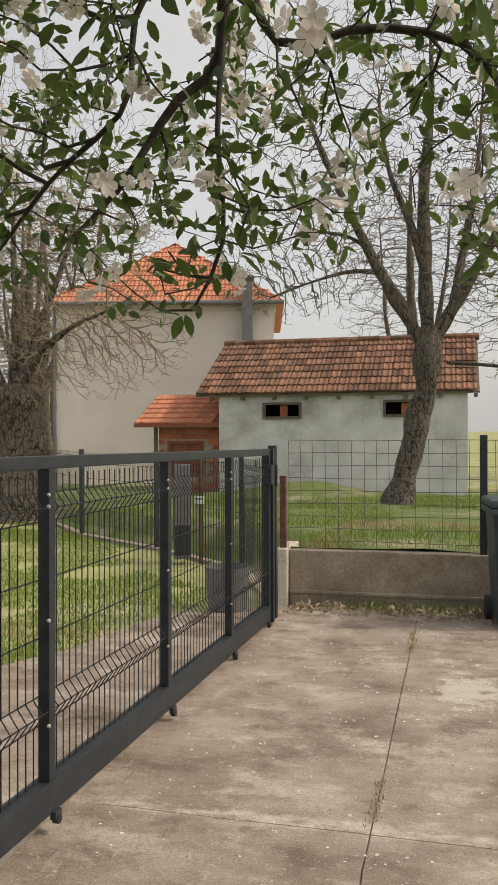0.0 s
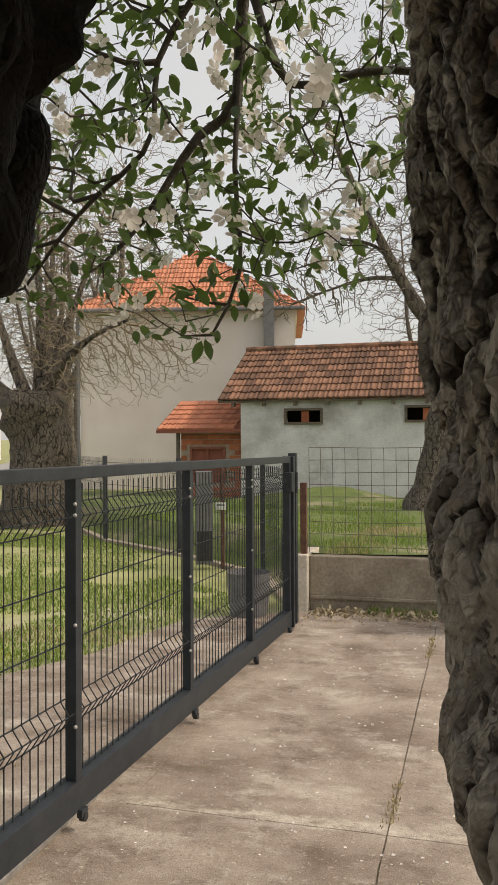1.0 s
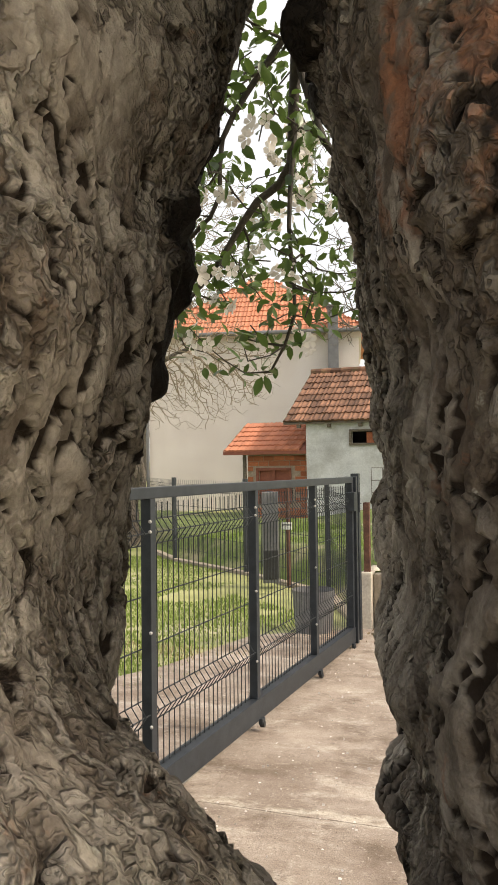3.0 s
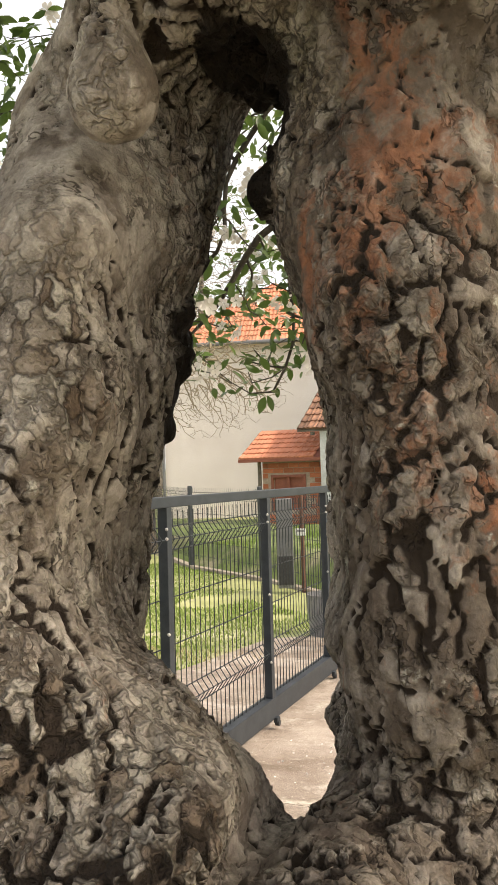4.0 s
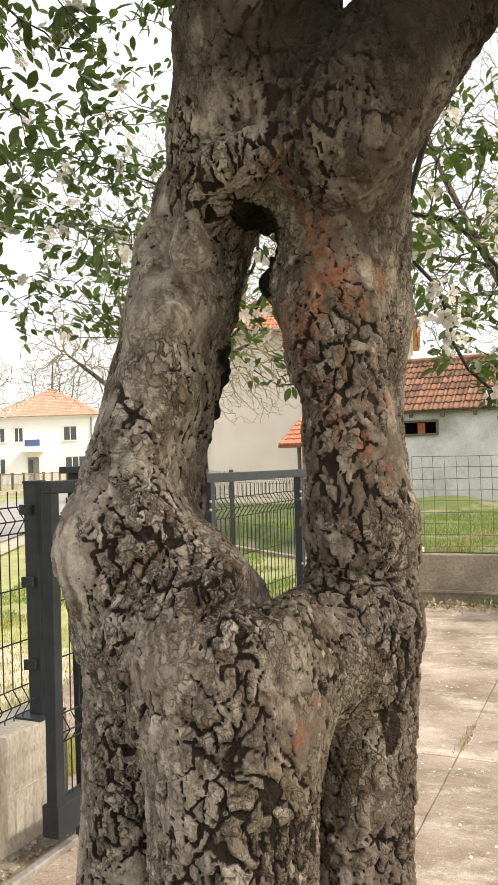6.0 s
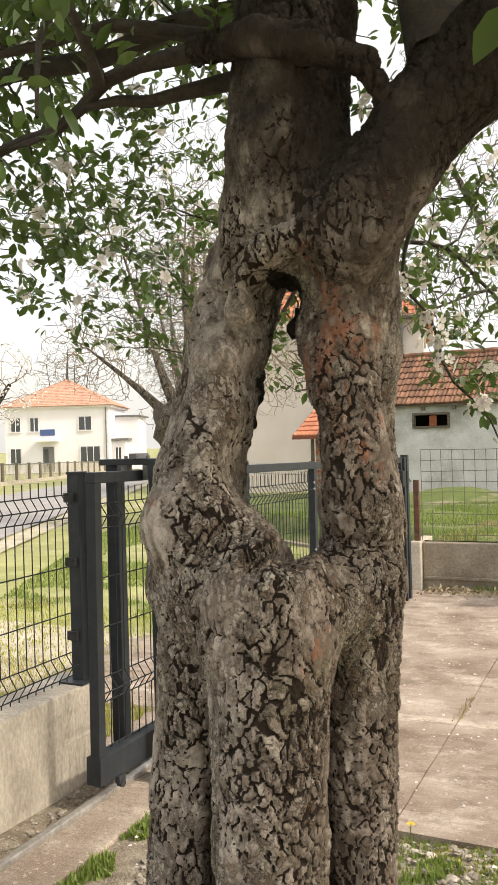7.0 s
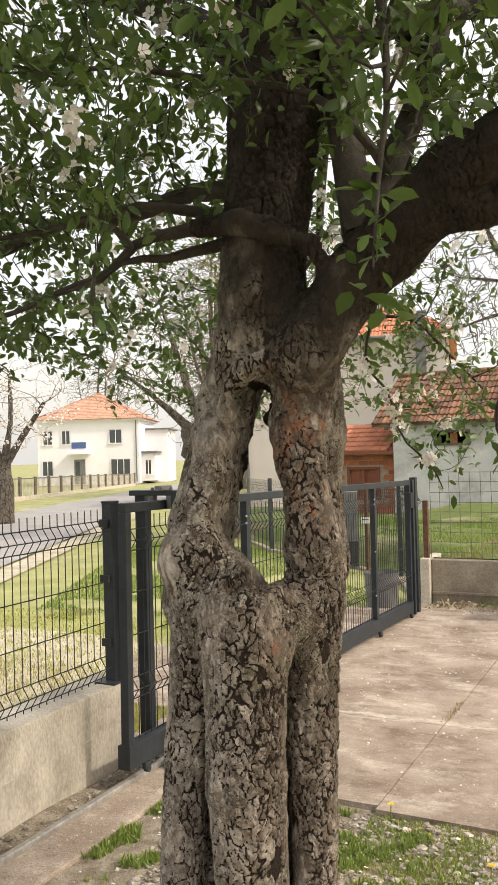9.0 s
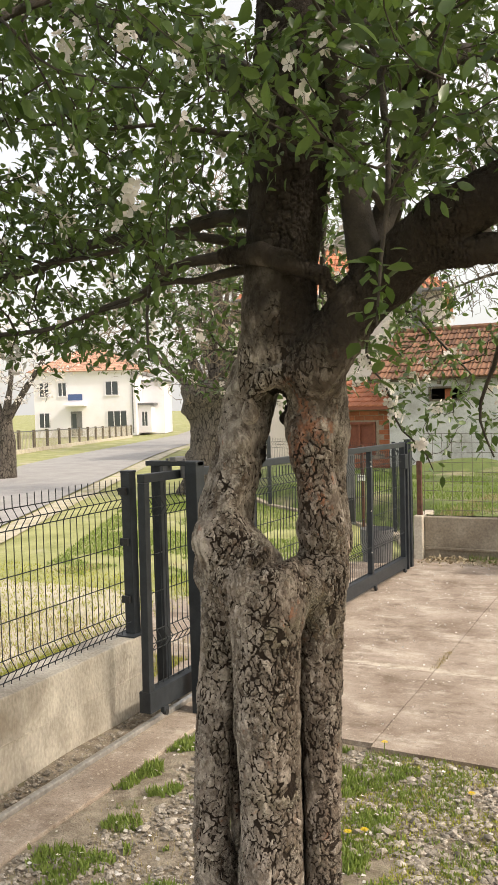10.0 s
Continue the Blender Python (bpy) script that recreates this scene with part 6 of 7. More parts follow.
def set_frame(p, axes, size):
    m = Matrix.Identity(4)
    for r in range(3):
        for c in range(3):
            m[r][c] = axes[r][c] * size
        m[r][3] = p[r]
    return m


for i in single:
    part("leaf", leaf_me, LEAF, apple, at=set_frame(lp[i] - AT, lax[i], lsz[i]))

SPRAY = [(0.75, -0.501, 1.911), (0.733, -0.51, 1.882), (0.799, -0.475, 1.902), (0.724, -0.514, 1.815), (0.729, -0.512, 1.77), (0.788, -0.481, 1.738), (0.771, -0.49, 1.843), (0.74, -0.505, 1.70)]
for x, y, z in SPRAY:
    for _ in range(2):
        a = rng.uniform(0, 2 * math.pi)
        q = pose(0, 0, 0, rng.uniform(-35, 35), rng.uniform(-30, 40), math.degrees(a)).to_3x3()
        part("leaf", leaf_me, LEAF, apple, at=set_frame(np.array([x, y, z]) - AT + rng.normal(0, 0.008, 3), np.array(q), rng.uniform(0.045, 0.065)))

tips = thin[rng.random(len(thin)) < np.where(bpos[thin][:, 1] > 0.9, 0.15, 0.06)]
tips = tips[(bpos[tips][:, 2] < 2.9)]
bp, bn = [], []
for i in tips:
    c = bpos[i]
    up = bpos[i] - bpos[bpar[i]]
    up = up / (np.linalg.norm(up) + 1e-9) + np.array([0, 0, 0.3])
    for _ in range(rng.integers(2, 6)):
        o = rng.normal(0, 1, 3)
        o = o / np.linalg.norm(o) + up * 0.7
        bp.append(c + o * 0.022)
        bn.append(o / np.linalg.norm(o))
CLUSTERS = [(0.237, -0.54, 2.109), (0.225, -0.525, 2.085), (0.109, -0.605, 2.418), (0.13, -0.60, 2.39), (0.225, -0.546, 2.425), (0.331, -0.492, 2.422), (0.393, -0.46, 2.409), (0.351, 0.805, 1.70), (0.378, 0.82, 1.60), (0.36, 0.81, 1.66), (0.45, 0.86, 1.49), (0.29, 0.78, 1.79)]
for c in CLUSTERS:
    for _ in range(5):
        o = rng.normal(0, 1, 3) + np.array([0.3, -0.7, 0.2])
        o = o / np.linalg.norm(o)
        bp.append(np.array(c) + o * 0.022)
        bn.append(o)
bp, bn = np.array(bp), np.array(bn)
ok = ~((bp[:, 1] < -0.3) & (bp[:, 2] < 1.6))
bp, bn = bp[ok], bn[ok]
side = np.cross(bn, rng.normal(0, 1, bn.shape))
side /= np.linalg.norm(side, axis=1, keepdims=True)
bax = np.stack([side, np.cross(bn, side), bn], 2)
bsz = rng.uniform(0.026, 0.040, len(bp))
bloom_me = settle("blossom", fast_mesh("blossom", BLOOM_V, BLOOM_T), PETAL)
order = np.argsort(np.where(bp[:, 1] < 0, np.abs(bp[:, 1] + 0.9) + bp[:, 2], np.abs(bp[:, 1] - 1.4) + bp[:, 2]))
for i in order[:200]:
    part("blossom", bloom_me, PETAL, apple, at=set_frame(bp[i] - AT, bax[i], bsz[i]))
v, f = scatter(BLOOM_V, BLOOM_T, bp[order[200:]] - AT, bax[order[200:]], bsz[order[200:]])
tagged(part("blossoms", fast_mesh("blossoms", v, f), PETAL, apple, "clusters of white and faint pink blossom"), kind="stuff")


# ---- bare trees ----
def bare_tree(name, label, at, lines, goals, step, kill, reach, tip, seed, twig, bark, rounds=60, droop=0.0, wander=0.2, split=0.05, group=""):
    r = np.random.default_rng(seed)
    pos, par, fixed = [], [], []
    for line in lines:
        for k, (x, y, z, w) in enumerate(chain(line, step)):
            par.append(len(pos) - 1 if k else -1)
            pos.append((x, y, z))
            fixed.append(w)
    P, Q = grow(pos, par, goals, step, kill, reach, rounds, r, wander, droop)
    R = girth(P, Q, tip, 2.3, np.array(fixed))
    t = thing(name, label, "tree", at=at, group=group)
    m = len(fixed)
    v, f = tubes(np.array(pos), np.array(par), np.array(fixed), 14)
    lump = fbm(v * 3.0, 3, seed) * 0.06 * np.clip(np.hypot(v[:, 0] * 0 + 1, 0), 0, 1)
    near = np.zeros(len(v))
    idx = np.concatenate([np.repeat(np.arange(m), 14), np.zeros(len(v) - m * 14, int)])
    size = np.concatenate([np.repeat(np.array(fixed), 14), np.full(len(v) - m * 14, 0.02)])
    cen = np.concatenate([np.repeat(np.array(pos, float), 14, 0), v[m * 14:]])
    v = cen + (v - cen) * (1 + 0.28 * fbm(v * (2.2), 3, seed))[:, None]
    part("trunk", fast_mesh("trunk", v, f), bark, t, smooth=True)
    # twigs: everything that grew
    new_nodes = np.arange(m, len(P))
    remap = -np.ones(len(P), int)
    roots = np.unique(Q[new_nodes][Q[new_nodes] < m])
    keep = np.concatenate([roots, new_nodes])
    remap[keep] = np.arange(len(keep))
    q2 = np.where(np.isin(keep, roots), -1, remap[Q[keep]])
    r2 = np.where(np.isin(keep, roots), tip * 2, R[keep])
    v, f = tubes(P[keep], q2, r2, 4)
    tagged(part("twig_mass", fast_mesh("twig_mass", v, f), twig, t), kind="stuff")
    return t, P[m:], R[m:]


def cloud(r, n, centre, size, power=2.2):
    d = r.normal(0, 1, (n, 3))
    d /= np.linalg.norm(d, axis=1, keepdims=True)
    return np.array(centre) + d * (r.random((n, 1)) ** (1 / power)) * np.array(size)


r = np.random.default_rng(5)
wal_lines = [
    [(-0.02, 0, -0.25, 0.27), (0.0, 0, 0.1, 0.22), (0.20, 0, 0.9, 0.18), (0.42, 0, 1.8, 0.175), (0.47, 0, 2.4, 0.21), (0.46, 0, 2.75, 0.20)],
    [(0.42, 0, 2.45, 0.112), (0.12, 0, 2.95, 0.104), (-0.30, -0.1, 3.7, 0.080), (-0.78, -0.2, 4.7, 0.060), (-1.25, -0.3, 5.8, 0.036), (-1.5, -0.3, 6.8, 0.016)],
    [(0.46, 0, 2.6, 0.120), (0.42, 0.1, 3.6, 0.104), (0.40, 0.1, 4.9, 0.080), (0.52, 0.1, 6.2, 0.048), (0.50, 0.1, 7.4, 0.024)],
    [(0.42, 0.05, 3.6, 0.072), (0.18, 0.1, 4.4, 0.060), (-0.15, 0.2, 5.3, 0.040), (-0.3, 0.2, 6.4, 0.020)],
    [(0.52, 0, 2.5, 0.120), (0.88, 0, 3.1, 0.104), (1.40, -0.1, 3.95, 0.080), (2.1, -0.2, 5.0, 0.056), (2.7, -0.2, 6.2, 0.032)],
    [(0.80, 0, 2.95, 0.072), (0.98, 0.3, 3.9, 0.064), (1.2, 0.4, 5.2, 0.040), (1.3, 0.5, 6.6, 0.020)],
    [(-0.22, -0.1, 3.6, 0.040), (-0.70, -0.2, 3.62, 0.032), (-1.25, -0.3, 3.48, 0.024), (-1.9, -0.4, 3.25, 0.014)],
    [(0.75, 0.0, 2.2, 0.028), (1.5, -0.3, 2.1, 0.022), (2.2, -0.5, 1.9, 0.016)],
    [(-0.15, -0.1, 3.45, 0.040), (-0.6, -0.1, 4.1, 0.028), (-1.3, -0.2, 4.3, 0.016)],
]
goals = np.concatenate([cloud(r, 4200, (0.3, 0, 5.9), (3.2, 2.2, 2.9)), cloud(r, 1300, (-1.5, -0.2, 3.9), (1.5, 1.2, 1.1)), cloud(r, 420, (1.9, 0, 3.8), (1.2, 1.0, 1.2))])
goals = goals[goals[:, 2] > 2.5]
bare_tree("walnut_tree", "leafless walnut tree with a leaning furrowed trunk in the garden", pose(-0.67, 13.0, 0.2), wal_lines, goals, 0.11, 0.112, 1.2, 0.005, 5, BARE_TWIG, GREY_BARK, wander=0.3)

r = np.random.default_rng(8)
pol_lines = [
    [(0, 0, -0.2, 0.62), (0, 0, 0.6, 0.50), (0.05, 0, 1.3, 0.48), (0.0, 0, 1.9, 0.55), (0, 0, 2.15, 0.42)],
    [(0.1, 0, 1.9, 0.136), (0.5, -0.1, 2.5, 0.08), (1.1, -0.2, 2.95, 0.048), (1.8, -0.3, 3.2, 0.022)],
    [(0.1, 0, 1.95, 0.124), (0.4, 0.1, 2.9, 0.07), (0.85, 0.2, 4.1, 0.036), (1.2, 0.2, 5.2, 0.016)],
    [(0, 0.1, 1.95, 0.124), (0.0, 0.2, 3.2, 0.07), (-0.1, 0.3, 4.6, 0.036), (0.0, 0.3, 5.8, 0.016)],
    [(-0.1, 0, 1.95, 0.124), (-0.5, 0.0, 2.9, 0.07), (-1.0, 0.1, 4.2, 0.036), (-1.4, 0.1, 5.4, 0.016)],
    [(-0.2, -0.1, 1.9, 0.112), (-1.0, -0.2, 2.6, 0.055), (-1.9, -0.3, 3.3, 0.024)],
]
goals = np.concatenate([cloud(r, 3200, (0.2, 0, 5.0), (2.7, 2.0, 2.8)), cloud(r, 1900, (1.5, -0.2, 2.75), (1.7, 1.1, 0.9)), cloud(r, 1000, (-1.6, 0, 3.2), (1.6, 1.2, 1.0)), cloud(r, 300, (0.1, -0.3, 2.0), (0.9, 0.7, 0.5))])
goals = goals[goals[:, 2] > 1.25]
bare_tree("pollard_tree", "old pollarded tree with burled trunk and bare drooping shoots", pose(-6.75, 12.0, 0.0), pol_lines, goals, 0.11, 0.115, 1.2, 0.0045, 8, PALE_TWIG, GREY_BARK, wander=0.35, droop=0.05)

# far trees: one is built, the rest are copies
r = np.random.default_rng(21)
far_lines = [
    [(0, 0, -0.3, 0.34), (0.1, 0, 2.0, 0.27), (0.1, 0.1, 4.5, 0.22), (-0.1, 0.1, 7.5, 0.14), (0.1, 0, 11, 0.04)],
    [(0.1, 0, 2.6, 0.15), (1.0, 0.2, 4.4, 0.11), (1.7, 0.3, 7.0, 0.06), (2.1, 0.2, 9.4, 0.02)],
    [(0.1, 0, 3.2, 0.14), (-1.0, -0.2, 5.0, 0.10), (-1.8, 0.1, 7.4, 0.05), (-2.2, 0.2, 9.6, 0.02)],
    [(0.0, 0.1, 5.0, 0.12), (0.7, -0.5, 6.8, 0.08), (1.0, -0.8, 9.5, 0.03)],
]
goals = np.concatenate([cloud(r, 2600, (0, 0, 7.6), (3.6, 3.0, 4.6)), cloud(r, 400, (0, 0, 3.8), (2.6, 2.0, 1.4))])
far, _, _ = bare_tree("bare_tree", "tall leafless tree in the distance", pose(-16.4, 30.0, -0.1), far_lines, goals, 0.20, 0.24, 1.8, 0.009, 21, BARE_TWIG, GREY_BARK, wander=0.25, group="distant bare trees")
for x, y, a, k in ((-14.6, 33.0, 70, 1.1), (-18.6, 33.5, 140, 1.0), (-20.5, 39.0, 200, 1.1), (2.4, 23.5, 40, 0.95), (4.9, 26.0, 260, 1.1), (-1.5, 31.0, 310, 1.0), (-54.0, 70.0, 20, 1.1), (-37.0, 68.0, 80, 1.0), (-44.0, 78.0, 250, 1.1), (-31.0, 60.0, 160, 0.9)):
    far.scale = (k, k, k)
    copy_thing(far, pose(x, y, -0.1, 0, 0, a))
far.scale = (1, 1, 1)

# small blossoming tree by the road
r = np.random.default_rng(33)
bl_lines = [
    [(0, 0, -0.2, 0.26), (0.05, 0, 0.8, 0.21), (0.0, 0, 1.5, 0.20)],
    [(0, 0, 1.4, 0.12), (0.6, 0.1, 2.2, 0.08), (1.3, 0.1, 3.0, 0.04)],
    [(0, 0, 1.4, 0.12), (-0.5, 0, 2.4, 0.08), (-1.0, 0, 3.4, 0.04)],
    [(0, 0, 1.4, 0.11), (0.1, 0.2, 2.6, 0.07), (0.1, 0.2, 3.8, 0.03)],
]
goals = cloud(r, 420, (0.2, 0, 3.0), (2.0, 1.6, 1.4))
bt, tp, tr = bare_tree("plum_tree", "small roadside plum tree hazy with white blossom", pose(-13.9, 13.9, -0.05), bl_lines, goals[goals[:, 2] > 1.7], 0.15, 0.2, 1.4, 0.006, 33, BARE_TWIG, GREY_BARK)
tp = tp[tr < 0.012]
src = np.repeat(np.arange(len(tp)), 3)
bq = tp[src] + r.normal(0, 0.05, (len(src), 3))
v, f = scatter(BLOOM_V, BLOOM_T, bq, turned(r, len(bq)), r.uniform(0.04, 0.07, len(bq)))
tagged(part("blossoms", fast_mesh("blossoms", v, f), PETAL, bt, "haze of white blossom"), kind="stuff")


# ---- boundary beyond the gate, cabinet, tub ----
boundary = thing("boundary_fence", "dark wire mesh boundary fence running off from the gate", "fence")
line = [(-1.22, 6.62), (-1.88, 8.09), (-3.24, 8.94 + 0.35), (-4.72, 10.35), (-6.6, 12.6), (-9.2, 15.8)]
for (xa, ya), (xb, yb) in zip(line, line[1:]):
    ang = math.degrees(math.atan2(-(xb - xa), yb - ya))
    ln = math.hypot(xb - xa, yb - ya)
    FB = ((0.03, 0.13),)
    zt = 1.08
    p = tagged(part("wire_mesh", mesh_panel(ln - 0.05, fold_rows(zt, (0.33, 0.53, 0.73, 0.93), FB, 0.035), zt, 0.10, fold=FB, pitch=0.055, vr=0.0022), WIRE, boundary, at=pose(xa, ya, 0, 0, 0, ang)), kind="stuff")
    part("post", box(-0.022, 0.022, -0.03, 0.03, -0.1, 1.14, 0.003), ANTHRACITE, boundary, at=pose(xb, yb, 0, 0, 0, ang))
    part("kerb", box(-0.05, 0.05, 0.0, ln, -0.15, 0.0, 0.01), CONCRETE_OLD, boundary, at=pose(xa, ya, 0, 0, 0, ang))

cab = thing("meter_cabinet", "tall grey ribbed meter cabinet on the verge", "cabinet", at=pose(-2.62, 8.42, 0, 0, 0, 20))
part("body", box(-0.09, 0.09, -0.07, 0.07, 0.02, 1.02, 0.006), GREY_METAL, cab)
for k in range(5):
    part("rib", box(-0.075 + k * 0.034, -0.060 + k * 0.034, -0.078, -0.071, 0.42, 0.98, 0.002), GREY_METAL, cab)
part("door", box(-0.08, 0.08, -0.082, -0.071, 0.06, 0.38, 0.004), RUBBER, cab, "black lower flap")
pole = thing("sign_pole", "rusty thin pole with a small white plate", "post", at=pose(-2.44, 8.5, 0))
part("pole", rod((0, 0, -0.1), (0, 0, 1.08), 0.022, 10), RUST, pole)
part("plate", box(-0.07, 0.05, -0.03, -0.022, 0.60, 0.68, 0.003), LABEL_WHITE, pole, "small white plate")
bars = part("writing_bar", box(-0.055, 0.035, -0.0335, -0.031, 0.645, 0.66), GREY_METAL, pole)

tub = thing("plastic_tub", "grey ribbed plastic tub standing behind the gate", "tub", at=pose(-1.52, 6.28, -0.02))
bm = bmesh.new()
bmesh.ops.create_cone(bm, cap_ends=True, segments=28, radius1=0.15, radius2=0.175, depth=0.34, matrix=Matrix.Translation((0, 0, 0.17)))
top = [f for f in bm.faces if f.normal.z > 0.9]
bmesh.ops.inset_region(bm, faces=top, thickness=0.015)
bmesh.ops.translate(bm, vec=(0, 0, -0.25), verts=list({v for f in top for v in f.verts}))
part("body", bm, GREY_METAL, tub)
for z in (0.32, 0.22, 0.12):
    bm = bmesh.new()
    bmesh.ops.create_cone(bm, cap_ends=False, segments=28, radius1=0.166 + 0.07 * (z - 0.2), radius2=0.168 + 0.07 * (z - 0.2), depth=0.018, matrix=Matrix.Translation((0, 0, z)))
    part("rib", bm, GREY_METAL, tub)

# fence across the road
across = thing("roadside_fence", "grey picket fence on a low white plinth across the road", "fence")
pl = along((-2.0, -6.0), 70, 30, -6.2)
pl = pl[8:]
for k, p in enumerate(pl):
    part("post", box(-0.06, 0.06, -0.06, 0.06, -0.2, 1.05, 0.01), WOOD_OLD, across, at=pose(p[0], p[1], p[2]))
for p, q in zip(pl, pl[1:]):
    d = math.hypot(q[0] - p[0], q[1] - p[1])
    a = math.degrees(math.atan2(-(q[0] - p[0]), q[1] - p[1]))
    for z in (0.95,):
        part("rail", box(-0.02, 0.02, 0.06, d - 0.06, z, z + 0.05), GREY_METAL, across, at=pose(p[0], p[1], p[2], math.degrees(math.atan2(q[2] - p[2], d)), 0, a))
    bars_p, bars_q = [], []
    for u in np.arange(0.14, d - 0.1, 0.22):
        bars_p += [(0, u, 0.17), (0, u, 0.95)]
        bars_q += [-1, len(bars_p) - 2]
    bv, bf = tubes(bars_p, bars_q, [0.014] * len(bars_p), 4)
    tagged(part("picket_panel", fast_mesh("picket_panel", bv, bf), CONCRETE_PALE, across, at=pose(p[0], p[1], p[2], math.degrees(math.atan2(q[2] - p[2], d)), 0, a)), kind="stuff")
    part("plinth", box(-0.09, 0.09, 0.005, d - 0.005, -0.6, 0.16), CONCRETE_PALE, across, at=pose(p[0], p[1], max(p[2], q[2]), 0, 0, a))

# ---- plants and litter on the ground ----
rg = np.random.default_rng(77)
BLADE_V = [(-0.5, 0, 0), (0.5, 0, 0), (-0.35, 0.06, 0.5), (0.35, 0.06, 0.5), (0, 0.28, 1.0)]
BLADE_T = [(0, 1, 3), (0, 3, 2), (2, 3, 4)]


def blades(points, height, width):
    n = len(points)
    a = rg.random(n) * 2 * np.pi
    lean = rg.normal(0, 0.28, (n, 2))
    up = np.column_stack([lean, np.ones(n)])
    up /= np.linalg.norm(up, axis=1, keepdims=True)
    x = np.column_stack([np.cos(a), np.sin(a), np.zeros(n)])
    x -= up * (x * up).sum(1, keepdims=True)
    x /= np.linalg.norm(x, axis=1, keepdims=True)
    y = np.cross(up, x)
    h = height * rg.uniform(0.5, 1.3, n)
    ax = np.stack([x * (width / h)[:, None], y, up], 2)
    return scatter(BLADE_V, BLADE_T, points, ax, h)


def meadow(name, label, n, xs, ys, level, height, width, mat, mask, keep=0.0, inside=None):
    p = np.column_stack([rg.uniform(*xs, n), rg.uniform(*ys, n), np.zeros(n)])
    m = fbm(p * mask, 3, 61) > keep
    if inside is not None:
        m &= inside(p[:, 0], p[:, 1])
    p = p[m]
    p[:, 2] = level(p[:, 0], p[:, 1])
    v, f = blades(p, height, width)
    return thing(name, label, "grass", kind="stuff", data=fast_mesh(name, v, f), material=mat)


def west_of(y):
    return np.interp(y, [6.5, 8.1, 10.3, 14, 20], [-1.12, -1.85, -4.6, -9.0, -16])


meadow("lawn_grass", "fresh green lawn grass in the raised garden", 60000, (-5, 4.5), (6.65, 16.8), lambda x, y: garden_level(x, y) - 0.01, 0.075, 0.010, GRASS, 0.6, -0.15, lambda x, y: x > west_of(y) + 0.3)
meadow("lawn_dry", "dry pale grass on the worn garden path", 9000, (-1.0, 1.6), (6.65, 9.5), lambda x, y: garden_level(x, y) - 0.01, 0.05, 0.008, DRY_GRASS, 0.9, 0.05)
meadow("verge_grass", "green grass on the verge outside the gate", 110000, (-7.5, -1.7), (2.6, 12.5), ground_level, 0.036, 0.010, VERGE_GRASS, 0.9, -0.55, lambda x, y: (x < west_of(np.maximum(y, 6.5)) - 0.05) & (x + 0.30 * (y - 5.0) < -1.6 + 0.5 * np.sin(y * 2.1)) & (0.898 * x + 0.44 * y > -2.2) & (y + 1.6 * fbm(np.column_stack([x, y, x * 0]) * 0.8, 3, 8) > 4.4))
meadow("verge_yellow", "yellow-green grass along the foot of the fence", 45000, (-2.6, -1.62), (-3.5, 2.6), verge_level, 0.035, 0.007, YOUNG_GRASS, 0.8, -0.4)
meadow("verge_patches", "thin grass patches on the gravel verge", 30000, (-6.0, -2.4), (-1.0, 7.0), verge_level, 0.03, 0.007, YOUNG_GRASS, 0.45, 0.1, lambda x, y: 0.898 * x + 0.44 * y > -3.3)
meadow("verge_straw", "straw-coloured grass on the trodden verge", 26000, (-4.6, -1.65), (-3.0, 5.5), verge_level, 0.03, 0.007, DRY_GRASS, 0.7, 0.0, lambda x, y: 0.898 * x + 0.44 * y > -2.6)
meadow("bed_grass", "young grass tufts in the soil under the tree", 42000, (-0.05, 2.6), (0.2, 1.70), soil_level, 0.022, 0.0065, VERGE_GRASS, 5.2, 0.04)
meadow("bed_sprouts", "pale yellow-green sprouts on the soil", 30000, (-0.05, 2.6), (0.2, 1.70), soil_level, 0.016, 0.006, YOUNG_GRASS, 4.1, -0.15)
meadow("bed_weeds", "low green weeds among the gravel", 46000, (-0.95, 0.25), (-0.9, 1.66), soil_level, 0.032, 0.010, VERGE_GRASS, 6.5, 0.14)
meadow("bed_straw", "dry grass stalks in the soil", 7000, (-0.9, 2.4), (-0.4, 1.7), soil_level, 0.03, 0.004, DRY_GRASS, 2.9, 0.1)
n = 700
jp = np.column_stack([np.where(rg.random(n) < 0.8, -0.05 + rg.normal(0, 0.012, n), rg.uniform(-1, 1.5, n)), rg.uniform(2.9, 6.1, n), np.zeros(n)])
jp = jp[(np.abs(jp[:, 0] + 0.05) < 0.04) & (fbm(jp * 2.2, 2, 19) > 0.12)]
v, f = blades(jp, 0.022, 0.006)
thing("joint_weeds", "tiny weeds in the concrete joint", "weeds", kind="stuff", data=fast_mesh("joint_weeds", v, f), material=DRY_GRASS)

# pebbles, fallen petals and litter
PEB_V = [(1, 0, 0), (-1, 0, 0), (0, 0.8, 0), (0, -0.8, 0), (0, 0, 0.55), (0, 0, -0.5), (0.6, 0.5, 0.3), (-0.6, 0.45, 0.3), (0.6, -0.5, 0.3), (-0.6, -0.5, 0.28)]
PEB_T = [(4, 6, 7), (4, 8, 6), (4, 9, 8), (4, 7, 9), (0, 2, 6), (6, 2, 7), (7, 2, 1), (1, 3, 9), (9, 3, 8), (8, 3, 0), (0, 6, 8), (1, 9, 7), (0, 5, 2), (2, 5, 1), (1, 5, 3), (3, 5, 0)]
n = 30000
pp = np.column_stack([rg.uniform(-0.95, 1.9, n), rg.uniform(-0.6, 1.68, n), np.zeros(n)])
pp = pp[(fbm(pp * 2.1, 2, 44) > -0.1)]
pp[:, 2] = soil_level(pp[:, 0], pp[:, 1]) + 0.004
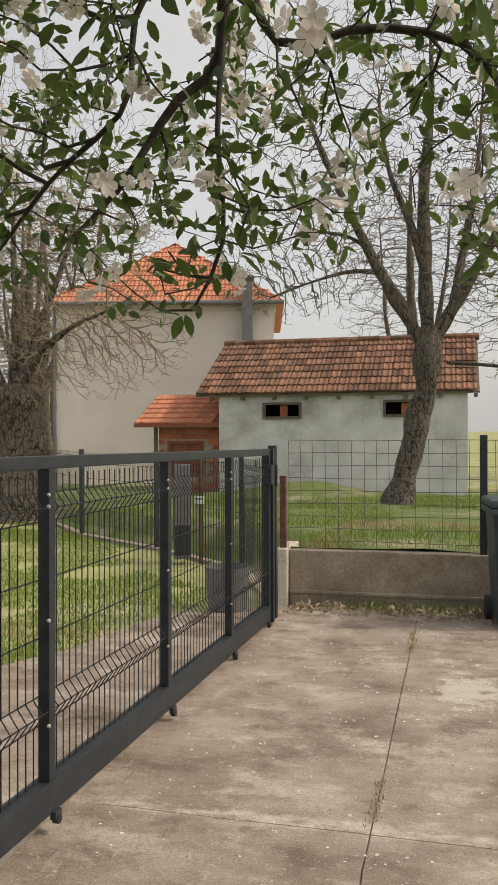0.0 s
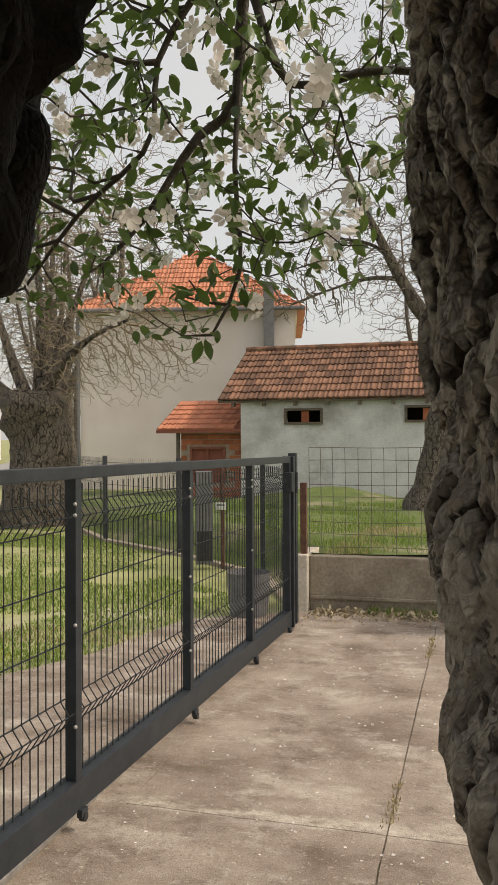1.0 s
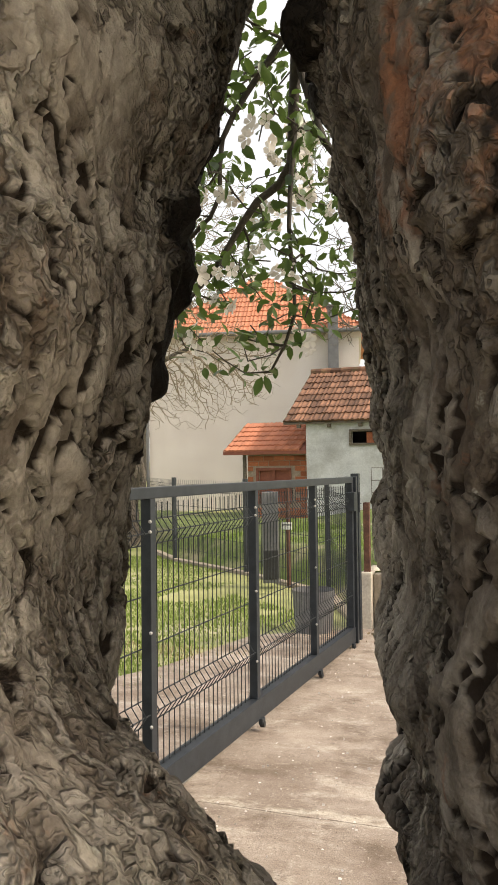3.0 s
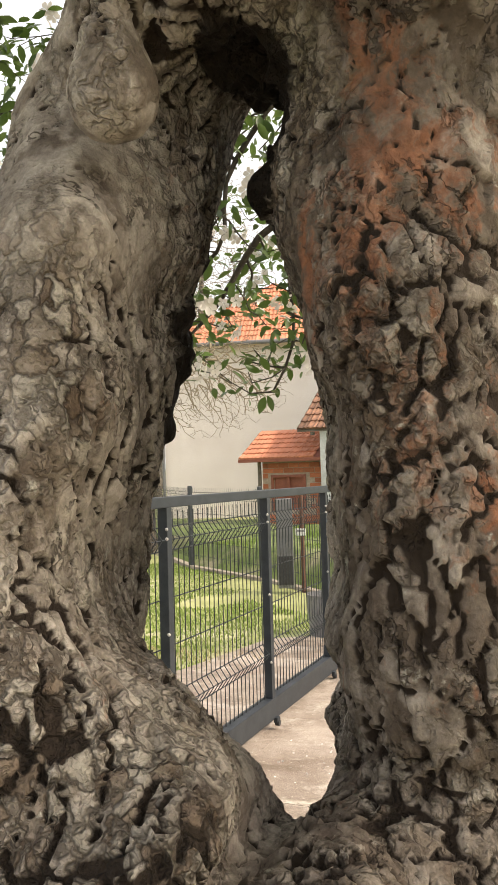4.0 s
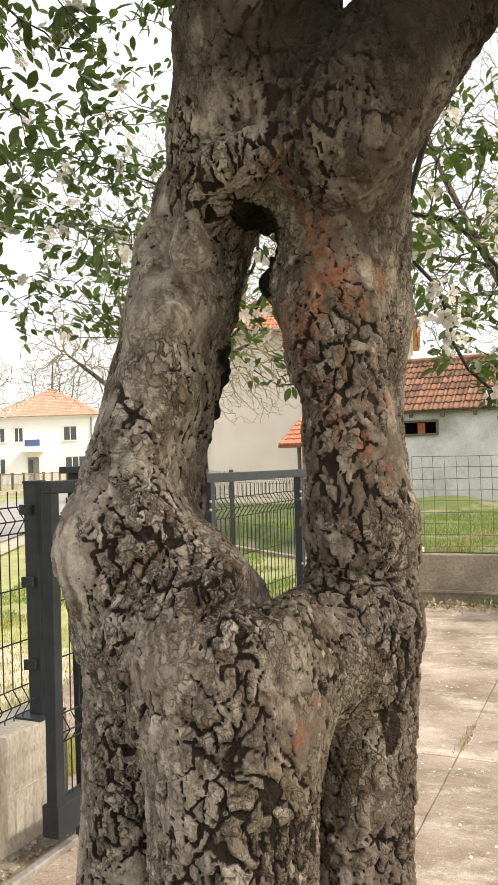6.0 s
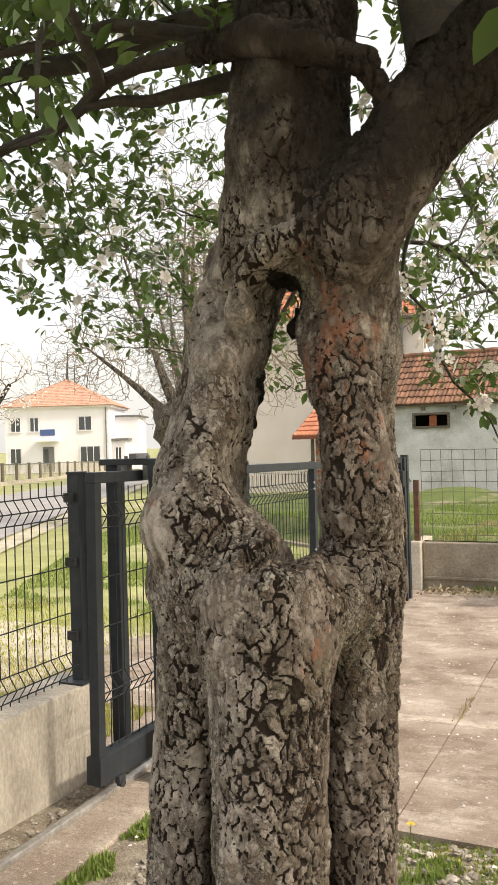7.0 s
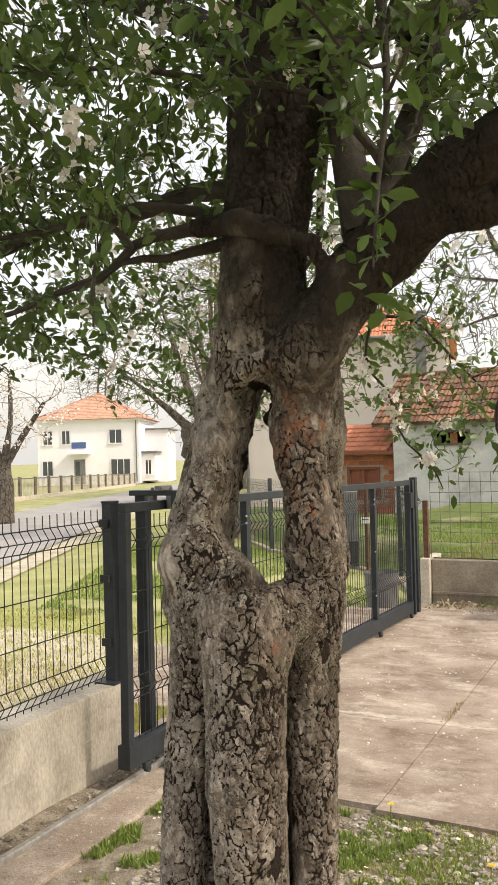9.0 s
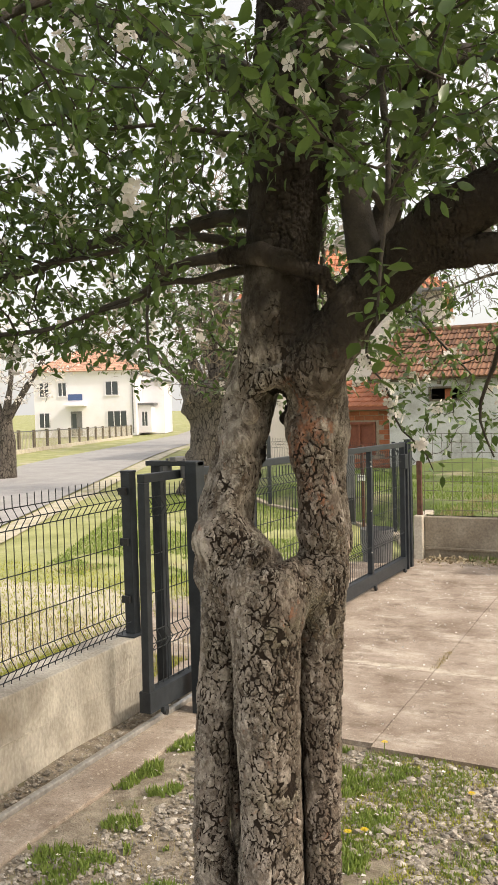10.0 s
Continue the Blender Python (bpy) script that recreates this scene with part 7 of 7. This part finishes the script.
v, f = scatter(PEB_V, PEB_T, pp, turned(rg, len(pp), 0.15, (1, 0.3, 0)), rg.gamma(1.3, 0.0042, len(pp)) + 0.0018)
thing("pebbles", "pale pebbles strewn over the soil", "pebbles", kind="stuff", data=fast_mesh("pebbles", v, f, False), material=STONE)
n = 900
pp = np.column_stack([rg.uniform(-1.36, -1.26, n), rg.uniform(-1.0, 2.0, n), np.full(n, -0.01)])
v, f = scatter(PEB_V, PEB_T, pp, turned(rg, n, 0.15, (1, 0.3, 0)), rg.gamma(1.5, 0.0028, n) + 0.002)
thing("rail_pebbles", "grit and pebbles between wall and rail", "pebbles", kind="stuff", data=fast_mesh("rail_pebbles", v, f, False), material=STONE)
for x, y, s in ((-0.50, 1.05, 0.045), (-0.62, 0.62, 0.03), (0.62, 1.1, 0.025), (-0.25, 0.85, 0.03)):
    thing("stone", "rounded grey-brown stone lying in the soil", "stone", at=pose(x, y, -0.008, 4, 6, x * 200), group="loose stones", data=fast_mesh("stone", np.array(PEB_V) * s, PEB_T), material=STONE)

PET_V = [(-0.5, -0.35, 0), (0.5, -0.3, 0.05), (0.45, 0.35, 0), (-0.4, 0.4, 0.1)]
n = 900
pp = np.column_stack([rg.uniform(-1.0, 2.2, n), rg.uniform(1.8, 6.4, n), np.full(n, 0.006)])
v, f = scatter(PET_V, [(0, 1, 2), (0, 2, 3)], pp, turned(rg, n, 0.1, (1, 0, 0)), rg.uniform(0.006, 0.014, n))
thing("fallen_petals", "scattered white fallen petals on the concrete", "petals", kind="stuff", data=fast_mesh("fallen_petals", v, f), material=PETAL)
n = 520
pp = np.column_stack([rg.uniform(-0.95, 2.0, n), rg.uniform(-0.3, 1.66, n), np.zeros(n)])
pp[:, 2] = soil_level(pp[:, 0], pp[:, 1]) + 0.022
v, f = scatter(PET_V, [(0, 1, 2), (0, 2, 3)], pp, turned(rg, n, 0.1, (1, 0, 0)), rg.uniform(0.009, 0.018, n))
thing("bed_petals", "white fallen petals among weeds and pebbles", "petals", kind="stuff", data=fast_mesh("bed_petals", v, f), material=PETAL)
n = 2600
pp = np.column_stack([rg.uniform(-1.02, 2.6, n), 6.44 - np.abs(rg.normal(0, 0.14, n)), rg.uniform(0.0, 0.03, n)])
v, f = scatter(LEAF_V, LEAF_T, pp, turned(rg, n), rg.uniform(0.02, 0.055, n))
thing("leaf_litter", "dry leaves and straw swept against the wall foot", "litter", kind="stuff", data=fast_mesh("leaf_litter", v, f), material=LITTER)
n = 1500
pp = np.column_stack([rg.uniform(-1.02, 2.4, n), 6.45 - np.abs(rg.normal(0, 0.05, n)), np.full(n, 0.0)])
pp = pp[fbm(pp * 2.5, 2, 90) > 0.0]
v, f = blades(pp, 0.07, 0.008)
thing("wall_weeds", "green weeds at the foot of the garden wall", "weeds", kind="stuff", data=fast_mesh("wall_weeds", v, f), material=GRASS)

# dandelions
head_v, head_t = [], []
for ring_r, cnt, zz in ((1.0, 16, 0.0), (0.72, 12, 0.14), (0.42, 9, 0.24)):
    for k in range(cnt):
        a = 2 * math.pi * k / cnt + ring_r
        b = len(head_v)
        c, s = math.cos(a), math.sin(a)
        head_v += [(0.1 * c, 0.1 * s, zz), (ring_r * c - 0.12 * s, ring_r * s + 0.12 * c, zz + 0.12), (ring_r * c + 0.12 * s, ring_r * s - 0.12 * c, zz + 0.12)]
        head_t.append((b, b + 1, b + 2))
for x, y, h in ((0.03, 1.66, 0.05), (0.14, 0.86, 0.03), (0.20, 0.88, 0.04), (0.5, 1.35, 0.03)):
    dn = thing("dandelion", "small yellow dandelion in bloom", "flower", at=pose(x, y, -0.03), group="dandelions")
    part("stem", rod((0, 0, 0), (0.004, 0, h + 0.03), 0.0022, 6), GRASS, dn)
    part("flower_head", fast_mesh("flower_head", np.array(head_v) * 0.016 + np.array([0.004, 0, h + 0.03]), head_t), YELLOW, dn)
